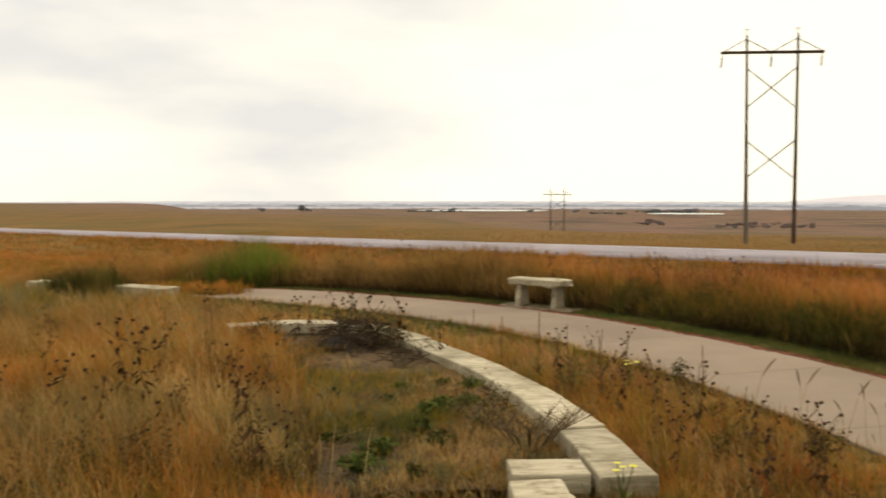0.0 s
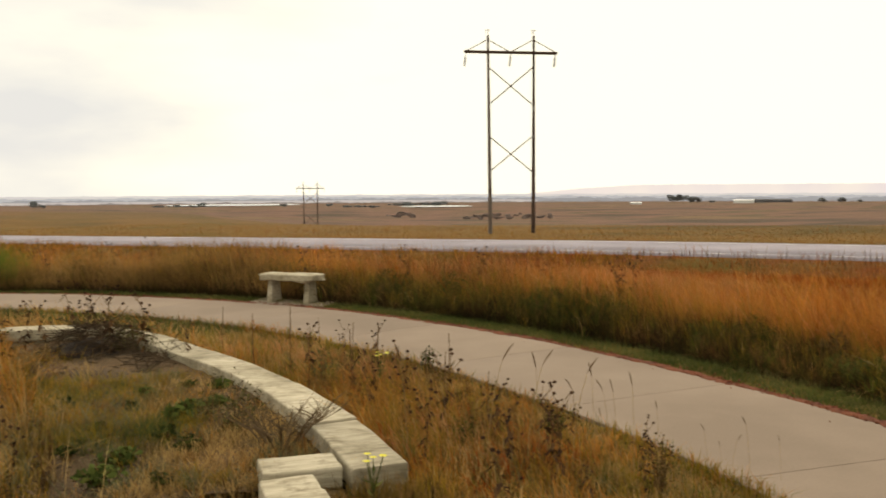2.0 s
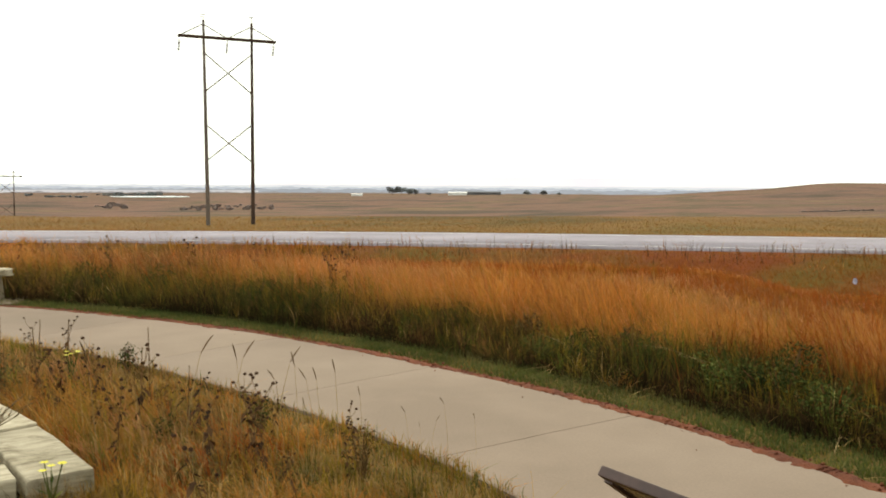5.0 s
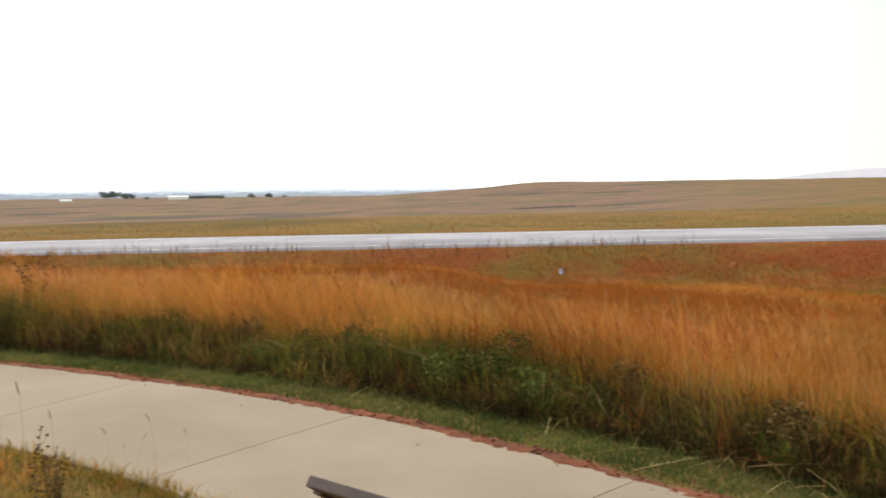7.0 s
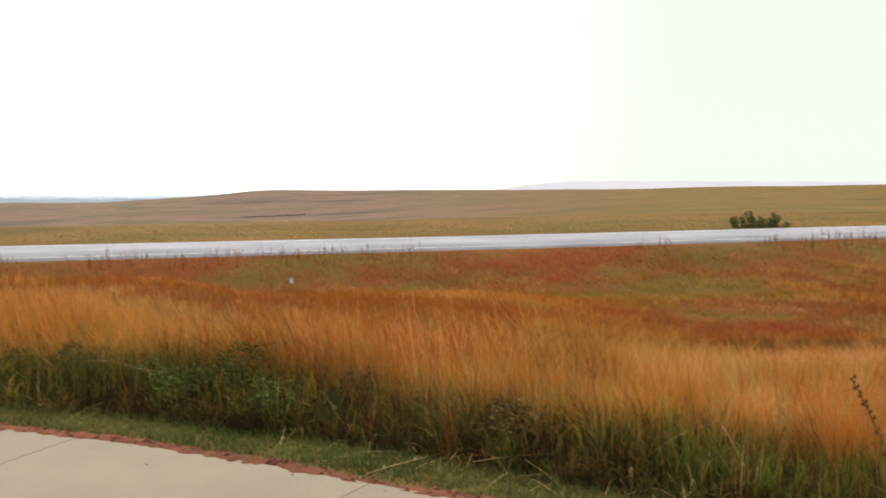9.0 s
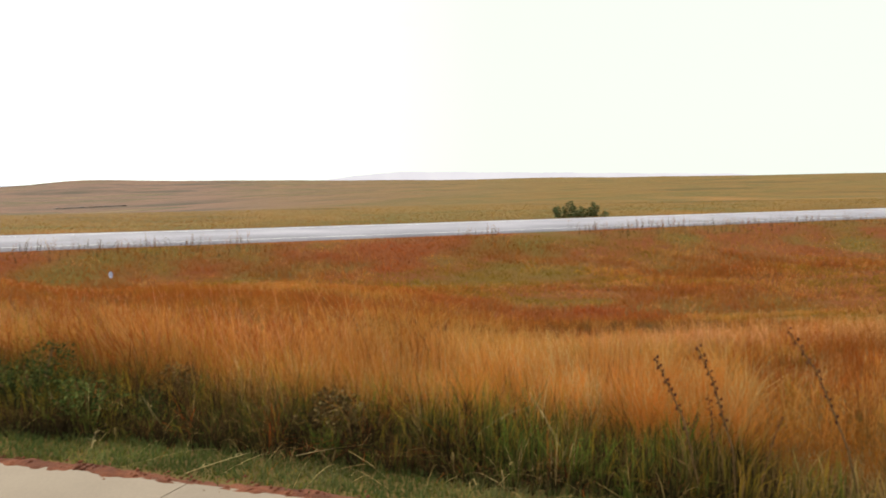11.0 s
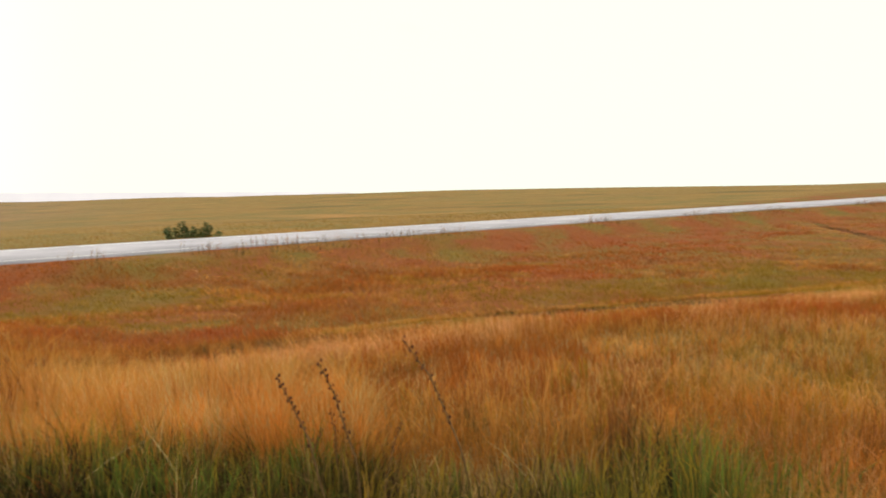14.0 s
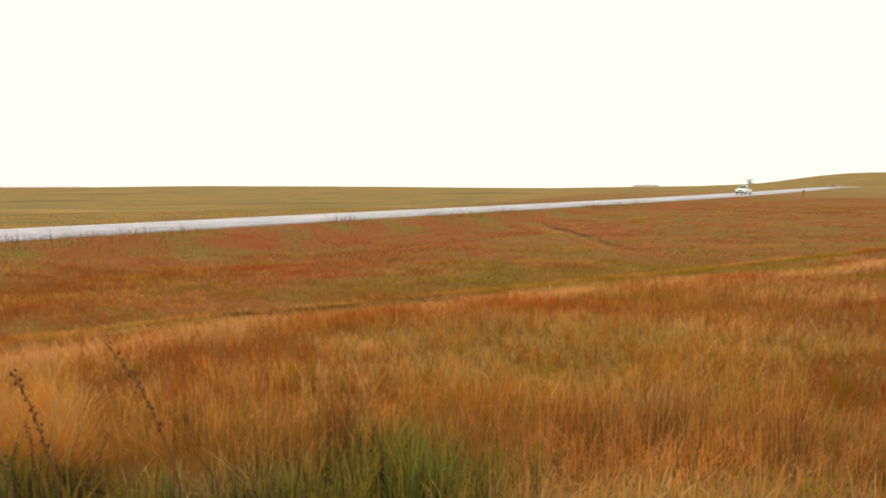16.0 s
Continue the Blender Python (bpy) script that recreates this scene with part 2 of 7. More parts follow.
def road_frame(x, y):
    s = x * ALONG[0] + y * ALONG[1]
    v = x * NORMAL[0] + y * NORMAL[1]
    return s, v - np.interp(s, _s, ROAD_D), np.interp(s, _s, ROAD_Z)


def swale_line(x, y):
    """How far a point lies beyond the drainage line that crosses the meadow."""
    return (x - 10.5) * 0.866 + (y - 1.7) * 0.5 + 0.28 * np.maximum(0, -4.0 - y)


def land(x, y):
    """Height of the ground at x, y (arrays or numbers)."""
    x, y = np.asarray(x, float), np.asarray(y, float)
    r = np.hypot(x, y)
    head = np.degrees(np.arctan2(x, y))
    s, dv, zr = road_frame(x, y)
    swale = zr - 0.75 - 0.35 * np.exp(-((dv + 16) / 5.0) ** 2)
    uphill = step01(68, 88, head)
    even = step01(50, 62, head)
    fall = step01(15, 34, r) * (1 - even) + np.clip((r - 8.0) / 26.0, 0, 1) * even
    z = swale * (fall * (1 - uphill) + step01(0.0, 10.0, swale_line(x, y)) * uphill)
    z = z - 0.5 * np.exp(-((swale_line(x, y) - 1.2) / 3.0) ** 2) * step01(58, 78, head) * (1 - step01(30, 46, r))
    lr = np.clip(np.log(np.maximum(r, 1.0)), RISE_R[0], RISE_R[-1])
    hi = np.clip((head + 180) / 0.5, 0, len(_h) - 1.001)
    i0 = hi.astype(int)
    fh = hi - i0
    k = np.clip(np.searchsorted(RISE_R, lr) - 1, 0, len(RISE_R) - 2)
    f = (lr - RISE_R[k]) / (RISE_R[k + 1] - RISE_R[k])
    f = f * f * (3 - 2 * f)
    e = (RISE_T[k, i0] * (1 - fh) + RISE_T[k, i0 + 1] * fh) * (1 - f) + (RISE_T[k + 1, i0] * (1 - fh) + RISE_T[k + 1, i0 + 1] * fh) * f
    far = EYE + r * np.tan(np.radians(e))
    side = np.where(dv < 0, 70.0, 45.0)
    far = far + (zr - 0.7 - far) * np.exp(-(dv / side) ** 2) * (1 - step01(640, 740, np.abs(s)))
    z = z + (far - z) * step01(75, 130, r)
    shoulder = (1 - step01(6.2, 11.5, np.abs(dv))) * (1 - step01(650, 740, np.abs(s)))
    z = z + (zr - 0.06 - z) * shoulder
    return z


def lay(x, y, up=0.0):
    return Vector((x, y, float(land(x, y)) + up))


def place(s, d):
    return (ALONG[0] * s + NORMAL[0] * d, ALONG[1] * s + NORMAL[1] * d)


# the footpath's middle line, and how far a point lies from it
WAY = np.array(((0.2, -5.2), (1.2, -4.1), (2.05, -2.9), (2.7, -1.6), (3.15, -0.3), (3.52, 1.2), (3.74, 2.8), (3.8, 4.3), (3.68, 5.7), (3.45, 7.0), (3.1, 8.4),
                (2.5, 9.9), (1.7, 11.4), (0.5, 12.9), (-0.9, 14.1), (-2.3, 15.1), (-3.9, 16.0), (-6.5, 17.0), (-10.0, 18.0)))


def spline(points, step=0.1):
    p = [Vector((*q, 0)) for q in points]
    p = [2 * p[0] - p[1], *p, 2 * p[-1] - p[-2]]
    out = []
    for a, b, c, d in zip(p, p[1:], p[2:], p[3:]):
        n = max(2, int((c - b).length / step))
        for i in range(n):
            t = i / n
            out.append(0.5 * (2 * b + (c - a) * t + (2 * a - 5 * b + 4 * c - d) * t * t + (3 * b - a - 3 * c + d) * t ** 3))
    out.append(p[-2])
    return out


WAY_LINE = spline(WAY)
WAY_XY = np.array([q[:2] for q in WAY_LINE])
# the footpath's run on behind the overlook
TAIL_LINE = spline(np.array(((-14.5, -11.2), (-11.5, -10.6), (-8.5, -9.8), (-5.6, -8.7), (-3.2, -7.6), (-1.2, -6.4), (0.33, -5.07))))
WALL_MID = ((0.925, 4.42), (0.89, 5.2), (0.79, 6.0), (0.61, 6.9), (0.37, 7.7), (0.08, 8.5), (-0.27, 9.3), (-0.75, 9.95), (-1.35, 10.15), (-2.1, 9.95))
WALL_LINE = spline(WALL_MID)
WALL_XY = np.array([q[:2] for q in WALL_LINE])


def away(x, y, line, every=2):
    best = np.full(len(x), 1e9)
    for a in line[::every]:
        best = np.minimum(best, (x - a[0]) ** 2 + (y - a[1]) ** 2)
    return np.sqrt(best)


def side_of_way(x, y):
    """Signed distance from the footpath's middle: positive on the highway's side."""
    best, sign = np.full(len(x), 1e9), np.ones(len(x))
    for a, b in zip(WAY_XY[:-2:2], WAY_XY[2::2]):
        d = (x - a[0]) ** 2 + (y - a[1]) ** 2
        near = d < best
        cross = (b[0] - a[0]) * (y - a[1]) - (b[1] - a[1]) * (x - a[0])
        sign = np.where(near, -np.sign(cross), sign)
        best = np.where(near, d, best)
    return np.sqrt(best) * sign


# ---- building helpers ----


def mesh_of(name, bm):
    me = bpy.data.meshes.new(name)
    bm.to_mesh(me)
    bm.free()
    return me


def part(name, bm, mat, parent, label="", smooth_faces=False):
    me = mesh_of(name, bm) if isinstance(bm, bmesh.types.BMesh) else bm
    if not me.materials:
        me.materials.append(mat)
    if smooth_faces:
        me.polygons.foreach_set("use_smooth", [True] * len(me.polygons))
    ob = new(name, me)
    ob.parent = parent
    if label:
        ob["label"] = label
    return ob


def thing(name, at, label, category, group="", kind="", turn=0.0):
    ob = new(name)
    ob.matrix_world = Matrix.Translation(at) @ pose(0, 0, 0, 0, 0, turn)
    return tagged(ob, label, category, group, kind)


def add_box(bm, size, m, bevel=0.0, jitter=0.0):
    r = bmesh.ops.create_cube(bm, size=1.0, matrix=m @ Matrix.Diagonal((*size, 1)))
    if bevel:
        edges = list({e for v in r["verts"] for e in v.link_edges})
        bmesh.ops.bevel(bm, geom=edges, offset=bevel, segments=2, affect="EDGES", profile=0.6)
    if jitter:
        for v in bm.verts:
            v.co += Vector((random.uniform(-1, 1), random.uniform(-1, 1), random.uniform(-1, 1))) * jitter


def add_rod(bm, a, b, r0, r1=None, sides=6):
    a, b = Vector(a), Vector(b)
    d = b - a
    if d.length < 1e-6:
        return
    m = Matrix.Translation((a + b) / 2) @ d.to_track_quat("Z", "Y").to_matrix().to_4x4()
    bmesh.ops.create_cone(bm, cap_ends=True, segments=sides, radius1=r0, radius2=r0 if r1 is None else r1, depth=d.length, matrix=m)


def add_tube(bm, pts, radii, sides=5):
    """A bent tapering stem through pts."""
    rings = []
    for i, p in enumerate(pts):
        d = (pts[min(i + 1, len(pts) - 1)] - pts[max(i - 1, 0)]).normalized()
        q = d.to_track_quat("Z", "Y")
        rings.append([bm.verts.new(p + q @ Vector((math.cos(2 * math.pi * k / sides), math.sin(2 * math.pi * k / sides), 0)) * radii[i]) for k in range(sides)])
    for a, b in zip(rings, rings[1:]):
        for k in range(sides):
            bm.faces.new((a[k], a[(k + 1) % sides], b[(k + 1) % sides], b[k]))
    bm.faces.new(rings[-1])


def raw_mesh(name, verts, polys):
    """A mesh from arrays: verts (n, 3), polys: list of (m, k) index arrays, all faces of one array with k corners."""
    me = bpy.data.meshes.new(name)
    me.vertices.add(len(verts))
    me.vertices.foreach_set("co", np.asarray(verts, np.float32).ravel())
    loops = np.concatenate([p.ravel() for p in polys])
    sizes = np.concatenate([np.full(len(p), p.shape[1]) for p in polys])
    me.loops.add(len(loops))
    me.loops.foreach_set("vertex_index", loops.astype(np.int32))
    me.polygons.add(len(sizes))
    me.polygons.foreach_set("loop_start", np.concatenate(([0], np.cumsum(sizes)[:-1])).astype(np.int32))
    me.update(calc_edges=True)
    return me


rng = np.random.default_rng(7)


def blades(name, x, y, z, height, width, mat, lean=0.35, wind=(0.0, 0.0), droop=0.5, simple=False, fine=False):
    """Grass blades: tapering strips that bend, one island each; simple: three corners, fine: nine."""
    n = len(x)
    yaw = rng.uniform(0, 2 * np.pi, n)
    bx, by = np.cos(yaw), np.sin(yaw)
    amount = np.abs(rng.normal(0, lean, n)) * height
    la = rng.uniform(0, 2 * np.pi, n)
    lx, ly = np.cos(la) * amount + wind[0] * height, np.sin(la) * amount + wind[1] * height
    stations = ((0, -1.3), (0, 1.3), (1, 0)) if simple else ((0, -1), (0, 1), (0.55, -0.8), (0.55, 0.8), (1, 0))
    if fine:
        stations = ((0, -1), (0, 1), (0.3, -0.95), (0.3, 0.95), (0.55, -0.8), (0.55, 0.8), (0.8, -0.55), (0.8, 0.55), (1, 0))
    corners = len(stations)
    bow = np.minimum(np.hypot(lx, ly) / height, 1.2)
    v = np.empty((n, corners, 3), np.float32)
    for k, (f, w) in enumerate(stations):
        bend = f ** 1.8
        v[:, k, 0] = x + bx * width * w * 0.5 + lx * bend
        v[:, k, 1] = y + by * width * w * 0.5 + ly * bend
        v[:, k, 2] = z - 0.03 * (f == 0) + height * (f - droop * 0.25 * f * f * bow)
    i = (np.arange(n) * corners)[:, None]
    faces = [i + np.array((k, k + 1, k + 3, k + 2)) for k in range(0, corners - 3, 2)] + [i + np.array((corners - 3, corners - 2, corners - 1))]
    me = raw_mesh(name, v.reshape(-1, 3), faces)
    me.materials.append(mat)
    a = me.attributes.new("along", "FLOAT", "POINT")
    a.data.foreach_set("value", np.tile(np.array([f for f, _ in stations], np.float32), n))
    return new(name, me)


def scatter(n, r0, r1, h0, h1, fall=1.0):
    """Random points round the overlook, fewer per square metre with distance to the power of fall."""
    u = rng.uniform(0, 1, n)
    k = 2 - fall
    r = (r0 ** k + u * (r1 ** k - r0 ** k)) ** (1 / k)
    h = np.radians(rng.uniform(h0, h1, n))
    return r * np.sin(h), r * np.cos(h), r


def patches(x, y, scale, seed=0.0):
    """Smooth random field about 0 to 1 over the meadow."""
    x, y = np.asarray(x, float), np.asarray(y, float)
    f, amp, total, norm = scale / 2.8, 1.0, 0.0, 0.0
    rand = lambda i, j: np.modf(np.abs(np.sin(i * 127.1 + j * 311.7 + seed * 7.31) * 43758.5453))[0]
    for o in range(3):
        u, v = (x * 0.8 + y * 0.6) * f + seed * 17.3 + 31.7 * o, (y * 0.8 - x * 0.6) * f + seed * 9.1 - 12.4 * o
        i, j = np.floor(u), np.floor(v)
        a, b = u - i, v - j
        a, b = a * a * (3 - 2 * a), b * b * (3 - 2 * b)
        total = total + amp * ((rand(i, j) * (1 - a) + rand(i + 1, j) * a) * (1 - b) + (rand(i, j + 1) * (1 - a) + rand(i + 1, j + 1) * a) * b)
        norm, amp, f, x, y = norm + amp, amp * 0.5, f * 2.1, x * 0.95 + y * 0.31, y * 0.95 - x * 0.31
    return np.clip(0.5 + (total / norm - 0.5) * 1.6, 0, 1)


def clumped(x, y, scales, loose=0.4):
    """Even random numbers from 0 to 1 that run together in clumps of the given scales."""
    v = sum(patches(x, y, k, 101 + 7 * i) for i, k in enumerate(scales)) / len(scales)
    v = np.argsort(np.argsort(v)) / max(1, len(v))
    v = v * (1 - loose) + rng.uniform(0, 1, len(v)) * loose
    return np.argsort(np.argsort(v)) / max(1, len(v))


# ---- ground, one sheet to the horizon ----
def ground_material():
    m, n, l, b = material("prairie_ground", 0.95, 0, 0.1)
    p = coords(n)
    near = ramp(n, ((0.30, (0.11, 0.085, 0.03)), (0.48, (0.17, 0.10, 0.034)), (0.70, (0.23, 0.115, 0.038))))
    l.new(noise_tex(n, l, p, 0.16, 5.0), near.inputs[0])
    # far fields: browns greyed towards mauve, distance haze mixed into the colour
    far = ramp(n, ((0.36, (0.078, 0.056, 0.040)), (0.44, (0.140, 0.082, 0.060)), (0.51, (0.195, 0.100, 0.072)), (0.57, (0.105, 0.076, 0.046)), (0.65, (0.205, 0.118, 0.068))))
    l.new(noise_tex(n, l, p, 0.008, 7.0, 0.62), far.inputs[0])
    vl = n.new("ShaderNodeVectorMath")
    vl.operation = "LENGTH"
    l.new(p, vl.inputs[0])
    d = n.new("ShaderNodeMapRange")
    d.inputs["From Min"].default_value, d.inputs["From Max"].default_value = 160, 320
    l.new(vl.outputs["Value"], d.inputs[0])
    across = n.new("ShaderNodeVectorMath")
    across.operation = "DOT_PRODUCT"
    across.inputs[1].default_value = (*NORMAL, 0)
    l.new(p, across.inputs[0])
    over = n.new("ShaderNodeMapRange")
    over.inputs["From Min"].default_value, over.inputs["From Max"].default_value = 44, 50
    l.new(across.outputs["Value"], over.inputs[0])
    both = n.new("ShaderNodeMath")
    both.operation = "MAXIMUM"
    l.new(d.outputs[0], both.inputs[0])
    l.new(over.outputs[0], both.inputs[1])
    close = n.new("ShaderNodeMapRange")
    close.inputs["From Min"].default_value, close.inputs["From Max"].default_value = 11, 24
    l.new(vl.outputs["Value"], close.inputs[0])
    thatch = ramp(n, ((0.36, (0.112, 0.070, 0.014)), (0.47, (0.135, 0.060, 0.014)), (0.58, (0.165, 0.042, 0.012))))
    rills = n.new("ShaderNodeMapping")
    rills.vector_type = "TEXTURE"
    rills.inputs["Rotation"].default_value = (0, 0, radians(-15))
    rills.inputs["Scale"].default_value = (1.8, 1.2, 1.0)
    l.new(p, rills.inputs[0])
    l.new(noise_tex(n, l, rills.outputs[0], 0.30, 5.0), thatch.inputs[0])
    pasture = ramp(n, ((0.36, (0.092, 0.060, 0.017)), (0.47, (0.185, 0.094, 0.027)), (0.55, (0.118, 0.080, 0.023)), (0.66, (0.235, 0.108, 0.034))))
    l.new(noise_tex(n, l, p, 0.02, 6.0, 0.6), pasture.inputs[0])
    dirn = n.new("ShaderNodeVectorMath")
    dirn.operation = "DOT_PRODUCT"
    unit = n.new("ShaderNodeVectorMath")
    unit.operation = "NORMALIZE"
    l.new(p, unit.inputs[0])
    l.new(unit.outputs[0], dirn.inputs[0])
    dirn.inputs[1].default_value = (0.966, -0.259, 0)
    turn = n.new("ShaderNodeMapRange")
    turn.inputs["From Min"].default_value, turn.inputs["From Max"].default_value = 0.76, 0.95
    l.new(dirn.outputs["Value"], turn.inputs[0])
    hem = n.new("ShaderNodeMapRange")
    hem.inputs["From Min"].default_value, hem.inputs["From Max"].default_value = 80, 190
    l.new(across.outputs["Value"], hem.inputs[0])
    plain = mix(n, l, hem.outputs[0], pasture.outputs[0], far.outputs[0])
    north = n.new("ShaderNodeVectorMath")
    north.operation = "DOT_PRODUCT"
    l.new(unit.outputs[0], north.inputs[0])
    north.inputs[1].default_value = (-0.5, 0.866, 0)
    northern = n.new("ShaderNodeMapRange")
    northern.inputs["From Min"].default_value, northern.inputs["From Max"].default_value = 0.87, 0.97
    l.new(north.outputs["Value"], northern.inputs[0])
    sward = mix(n, l, northern.outputs[0], thatch.outputs[0], (0.20, 0.12, 0.038))
    field = mix(n, l, turn.outputs[0], plain, pasture.outputs[0])
    c = mix(n, l, both.outputs[0], mix(n, l, close.outputs[0], near.outputs[0], sward), field)
    fine = noise_tex(n, l, p, 2.6, 6.0, 0.7)
    g = ramp(n, ((0.3, (0.72, 0.72, 0.72)), (0.7, (1.2, 1.2, 1.2))))
    l.new(fine, g.inputs[0])
    c = mix(n, l, 1.0, c, g.outputs[0], "MULTIPLY")
    l.new(c, b.inputs["Base Color"])
    bump(n, l, b, fine, 0.8, 0.12)
    return m


def make_ground():
    rr = np.concatenate((np.linspace(0.4, 16, 56), np.geomspace(16.4, 130, 110), np.geomspace(132, 4800, 130)))
    hh = np.concatenate((np.arange(-50, 160, 0.5), np.arange(160, 310, 5.0)))
    H, R = np.meshgrid(np.radians(hh), rr)
    X, Y = R * np.sin(H), R * np.cos(H)
    Z = land(X, Y)
    far = step01(100, 500, R)
    Z = Z + far * 0.9 * np.sin(X * 0.021 + 2 * np.sin(Y * 0.013)) * np.sin(Y * 0.017) * step01(400, 900, R)
    _, dv, _ = road_frame(X, Y)
    Z = Z + 0.018 * (np.sin(X * 1.9 + np.sin(Y * 1.3)) * np.sin(Y * 1.7)) * step01(6, 12, np.abs(dv)) * step01(20, 26, R)
    nr, nh = H.shape
    v = np.stack((X, Y, Z), -1).reshape(-1, 3)
    v = np.vstack((v, [[0, 0, float(land(0.01, 0.01))]]))
    i = np.arange(nr - 1)[:, None] * nh + np.arange(nh)[None, :]
    j = np.arange(nr - 1)[:, None] * nh + (np.arange(nh)[None, :] + 1) % nh
    quads = np.stack((i, i + nh, j + nh, j), -1).reshape(-1, 4)
    k = np.arange(nh)
    fan = np.stack((np.full(nh, nr * nh), k, (k + 1) % nh), -1)
    me = raw_mesh("ground", v, [quads, fan])
    me.polygons.foreach_set("use_smooth", [True] * len(me.polygons))
    me.materials.append(ground_material())
    tagged(new("ground", me), "rolling autumn prairie ground of rust and tan grass", "ground", kind="structure")


make_ground()


# ---- the highway ----
def strip(name, s0, s1, d0, d1, up, mat, thick=0.0, step=4.0):
    ss = np.arange(s0, s1 + 0.01, step)
    rows = []
    for d, dz in ((d0, -thick), (d0, 0), (d1, 0), (d1, -thick)) if thick else ((d0, 0), (d1, 0)):
        c = np.interp(ss, _s, ROAD_D) + d
        rows.append(np.stack((ALONG[0] * ss + NORMAL[0] * c, ALONG[1] * ss + NORMAL[1] * c, np.interp(ss, _s, ROAD_Z) + up + dz), -1))
    n, k = len(ss), len(rows)
    v = np.stack(rows, 1).reshape(-1, 3)
    polys = []
    for q in range(k - 1):
        a = np.arange(n - 1) * k + q
        polys.append(np.stack((a, a + k, a + k + 1, a + 1), -1))
    me = raw_mesh(name, v, polys)
    me.materials.append(mat)
    return me


road = new("road", strip("road", -690, 690, -5.0, 5.0, 0.03, ASPHALT, 0.4))
tagged(road, "pale grey two-lane highway with worn shoulders", "road", kind="structure")
for d in (-4.0, 3.9):
    part("edge_line", strip("edge_line", -690, 690, d - 0.07, d + 0.07, 0.036, LINE), LINE, road, "worn white painted edge line")


# ---- footpath of concrete slabs ----
def make_path():
    path = thing("footpath", (0, 0, 0), "tan concrete footpath of jointed slabs curving through the grass", "footpath", kind="structure")
    lay_slabs(path, WAY_LINE, 0.41)
    lay_slabs(path, TAIL_LINE, 0.35)
    # a small pad under the bench
    bm = bmesh.new()
    add_box(bm, (1.25, 0.75, 0.1), Matrix.Translation((1.85, 13.22, float(land(1.85, 13.22)) - 0.022)) @ pose(0, 0, 0, 0, 0, -36), 0.008)
    part("bench_pad", bm, CONCRETE, path)


def lay_slabs(path, line, q):
    xy = np.array([p[:2] for p in line])
    dist = [0.0]
    for a, b in zip(line, line[1:]):
        dist.append(dist[-1] + (b - a).length)
    at = lambda q: Vector((np.interp(q, dist, xy[:, 0]), np.interp(q, dist, xy[:, 1]), 0))
    half, edge = 0.9, 0.80
    first, q = q, 0.0
    while q < dist[-1] - 0.05:
        span = first if q == 0.0 and first > 0 else min(2.0, dist[-1] - q)
        bm = bmesh.new()
        rows = []
        for i in range(9):
            w = q + 0.0035 + (span - 0.007) * i / 8
            c = at(w)
            d = (at(w + 0.05) - at(w - 0.05)).normalized()
            nrm = Vector((d.y, -d.x, 0))
            row = []
            for o, dz in ((-half, -0.12), (-half, -0.006), (-half + 0.012, 0), (0, 0.004), (edge - 0.012, 0), (edge, -0.006), (edge, -0.12)):
                u = c + nrm * o
                row.append(bm.verts.new((u.x, u.y, float(land(u.x, u.y)) + 0.03 + dz - (0.002 if i in (0, 8) else 0))))
            rows.append(row)
        for a, b in zip(rows, rows[1:]):
            for k in range(6):
                bm.faces.new((a[k], a[k + 1], b[k + 1], b[k]))
        bm.faces.new(rows[0])
        bm.faces.new(rows[-1][::-1])
        bmesh.ops.recalc_face_normals(bm, faces=bm.faces[:])
        part("slab", bm, CONCRETE, path)
        q += span


make_path()


# ---- limestone planter walls ----
def stone(length, width, height, cuts=2):
    bm = bmesh.new()
    bmesh.ops.create_cube(bm, size=1.0, matrix=Matrix.Translation((0, 0, height / 2)) @ Matrix.Diagonal((length, width, height, 1)))
    along = [e for e in bm.edges if abs((e.verts[0].co - e.verts[1].co).x) > 0.5 * length]
    bmesh.ops.subdivide_edges(bm, edges=along, cuts=cuts, use_grid_fill=True)
    across = [e for e in bm.edges if abs((e.verts[0].co - e.verts[1].co).x) < 0.01 * length]
    bmesh.ops.subdivide_edges(bm, edges=across, cuts=2, use_grid_fill=True)
    for v in bm.verts:
        k = v.co.copy()
        v.co += Vector((noise.noise(k * 3 + Vector((length * 9, 0, 0))), noise.noise(k * 3 + Vector((5, width * 7, 0))), noise.noise(k * 4 + Vector((0, 0, 9 + length * 5))))) * 0.010
    edges = [e for e in bm.edges if e.calc_face_angle(0) > 0.8]
    bmesh.ops.bevel(bm, geom=edges, offset=0.012, segments=2, affect="EDGES", profile=0.5)
    return bm


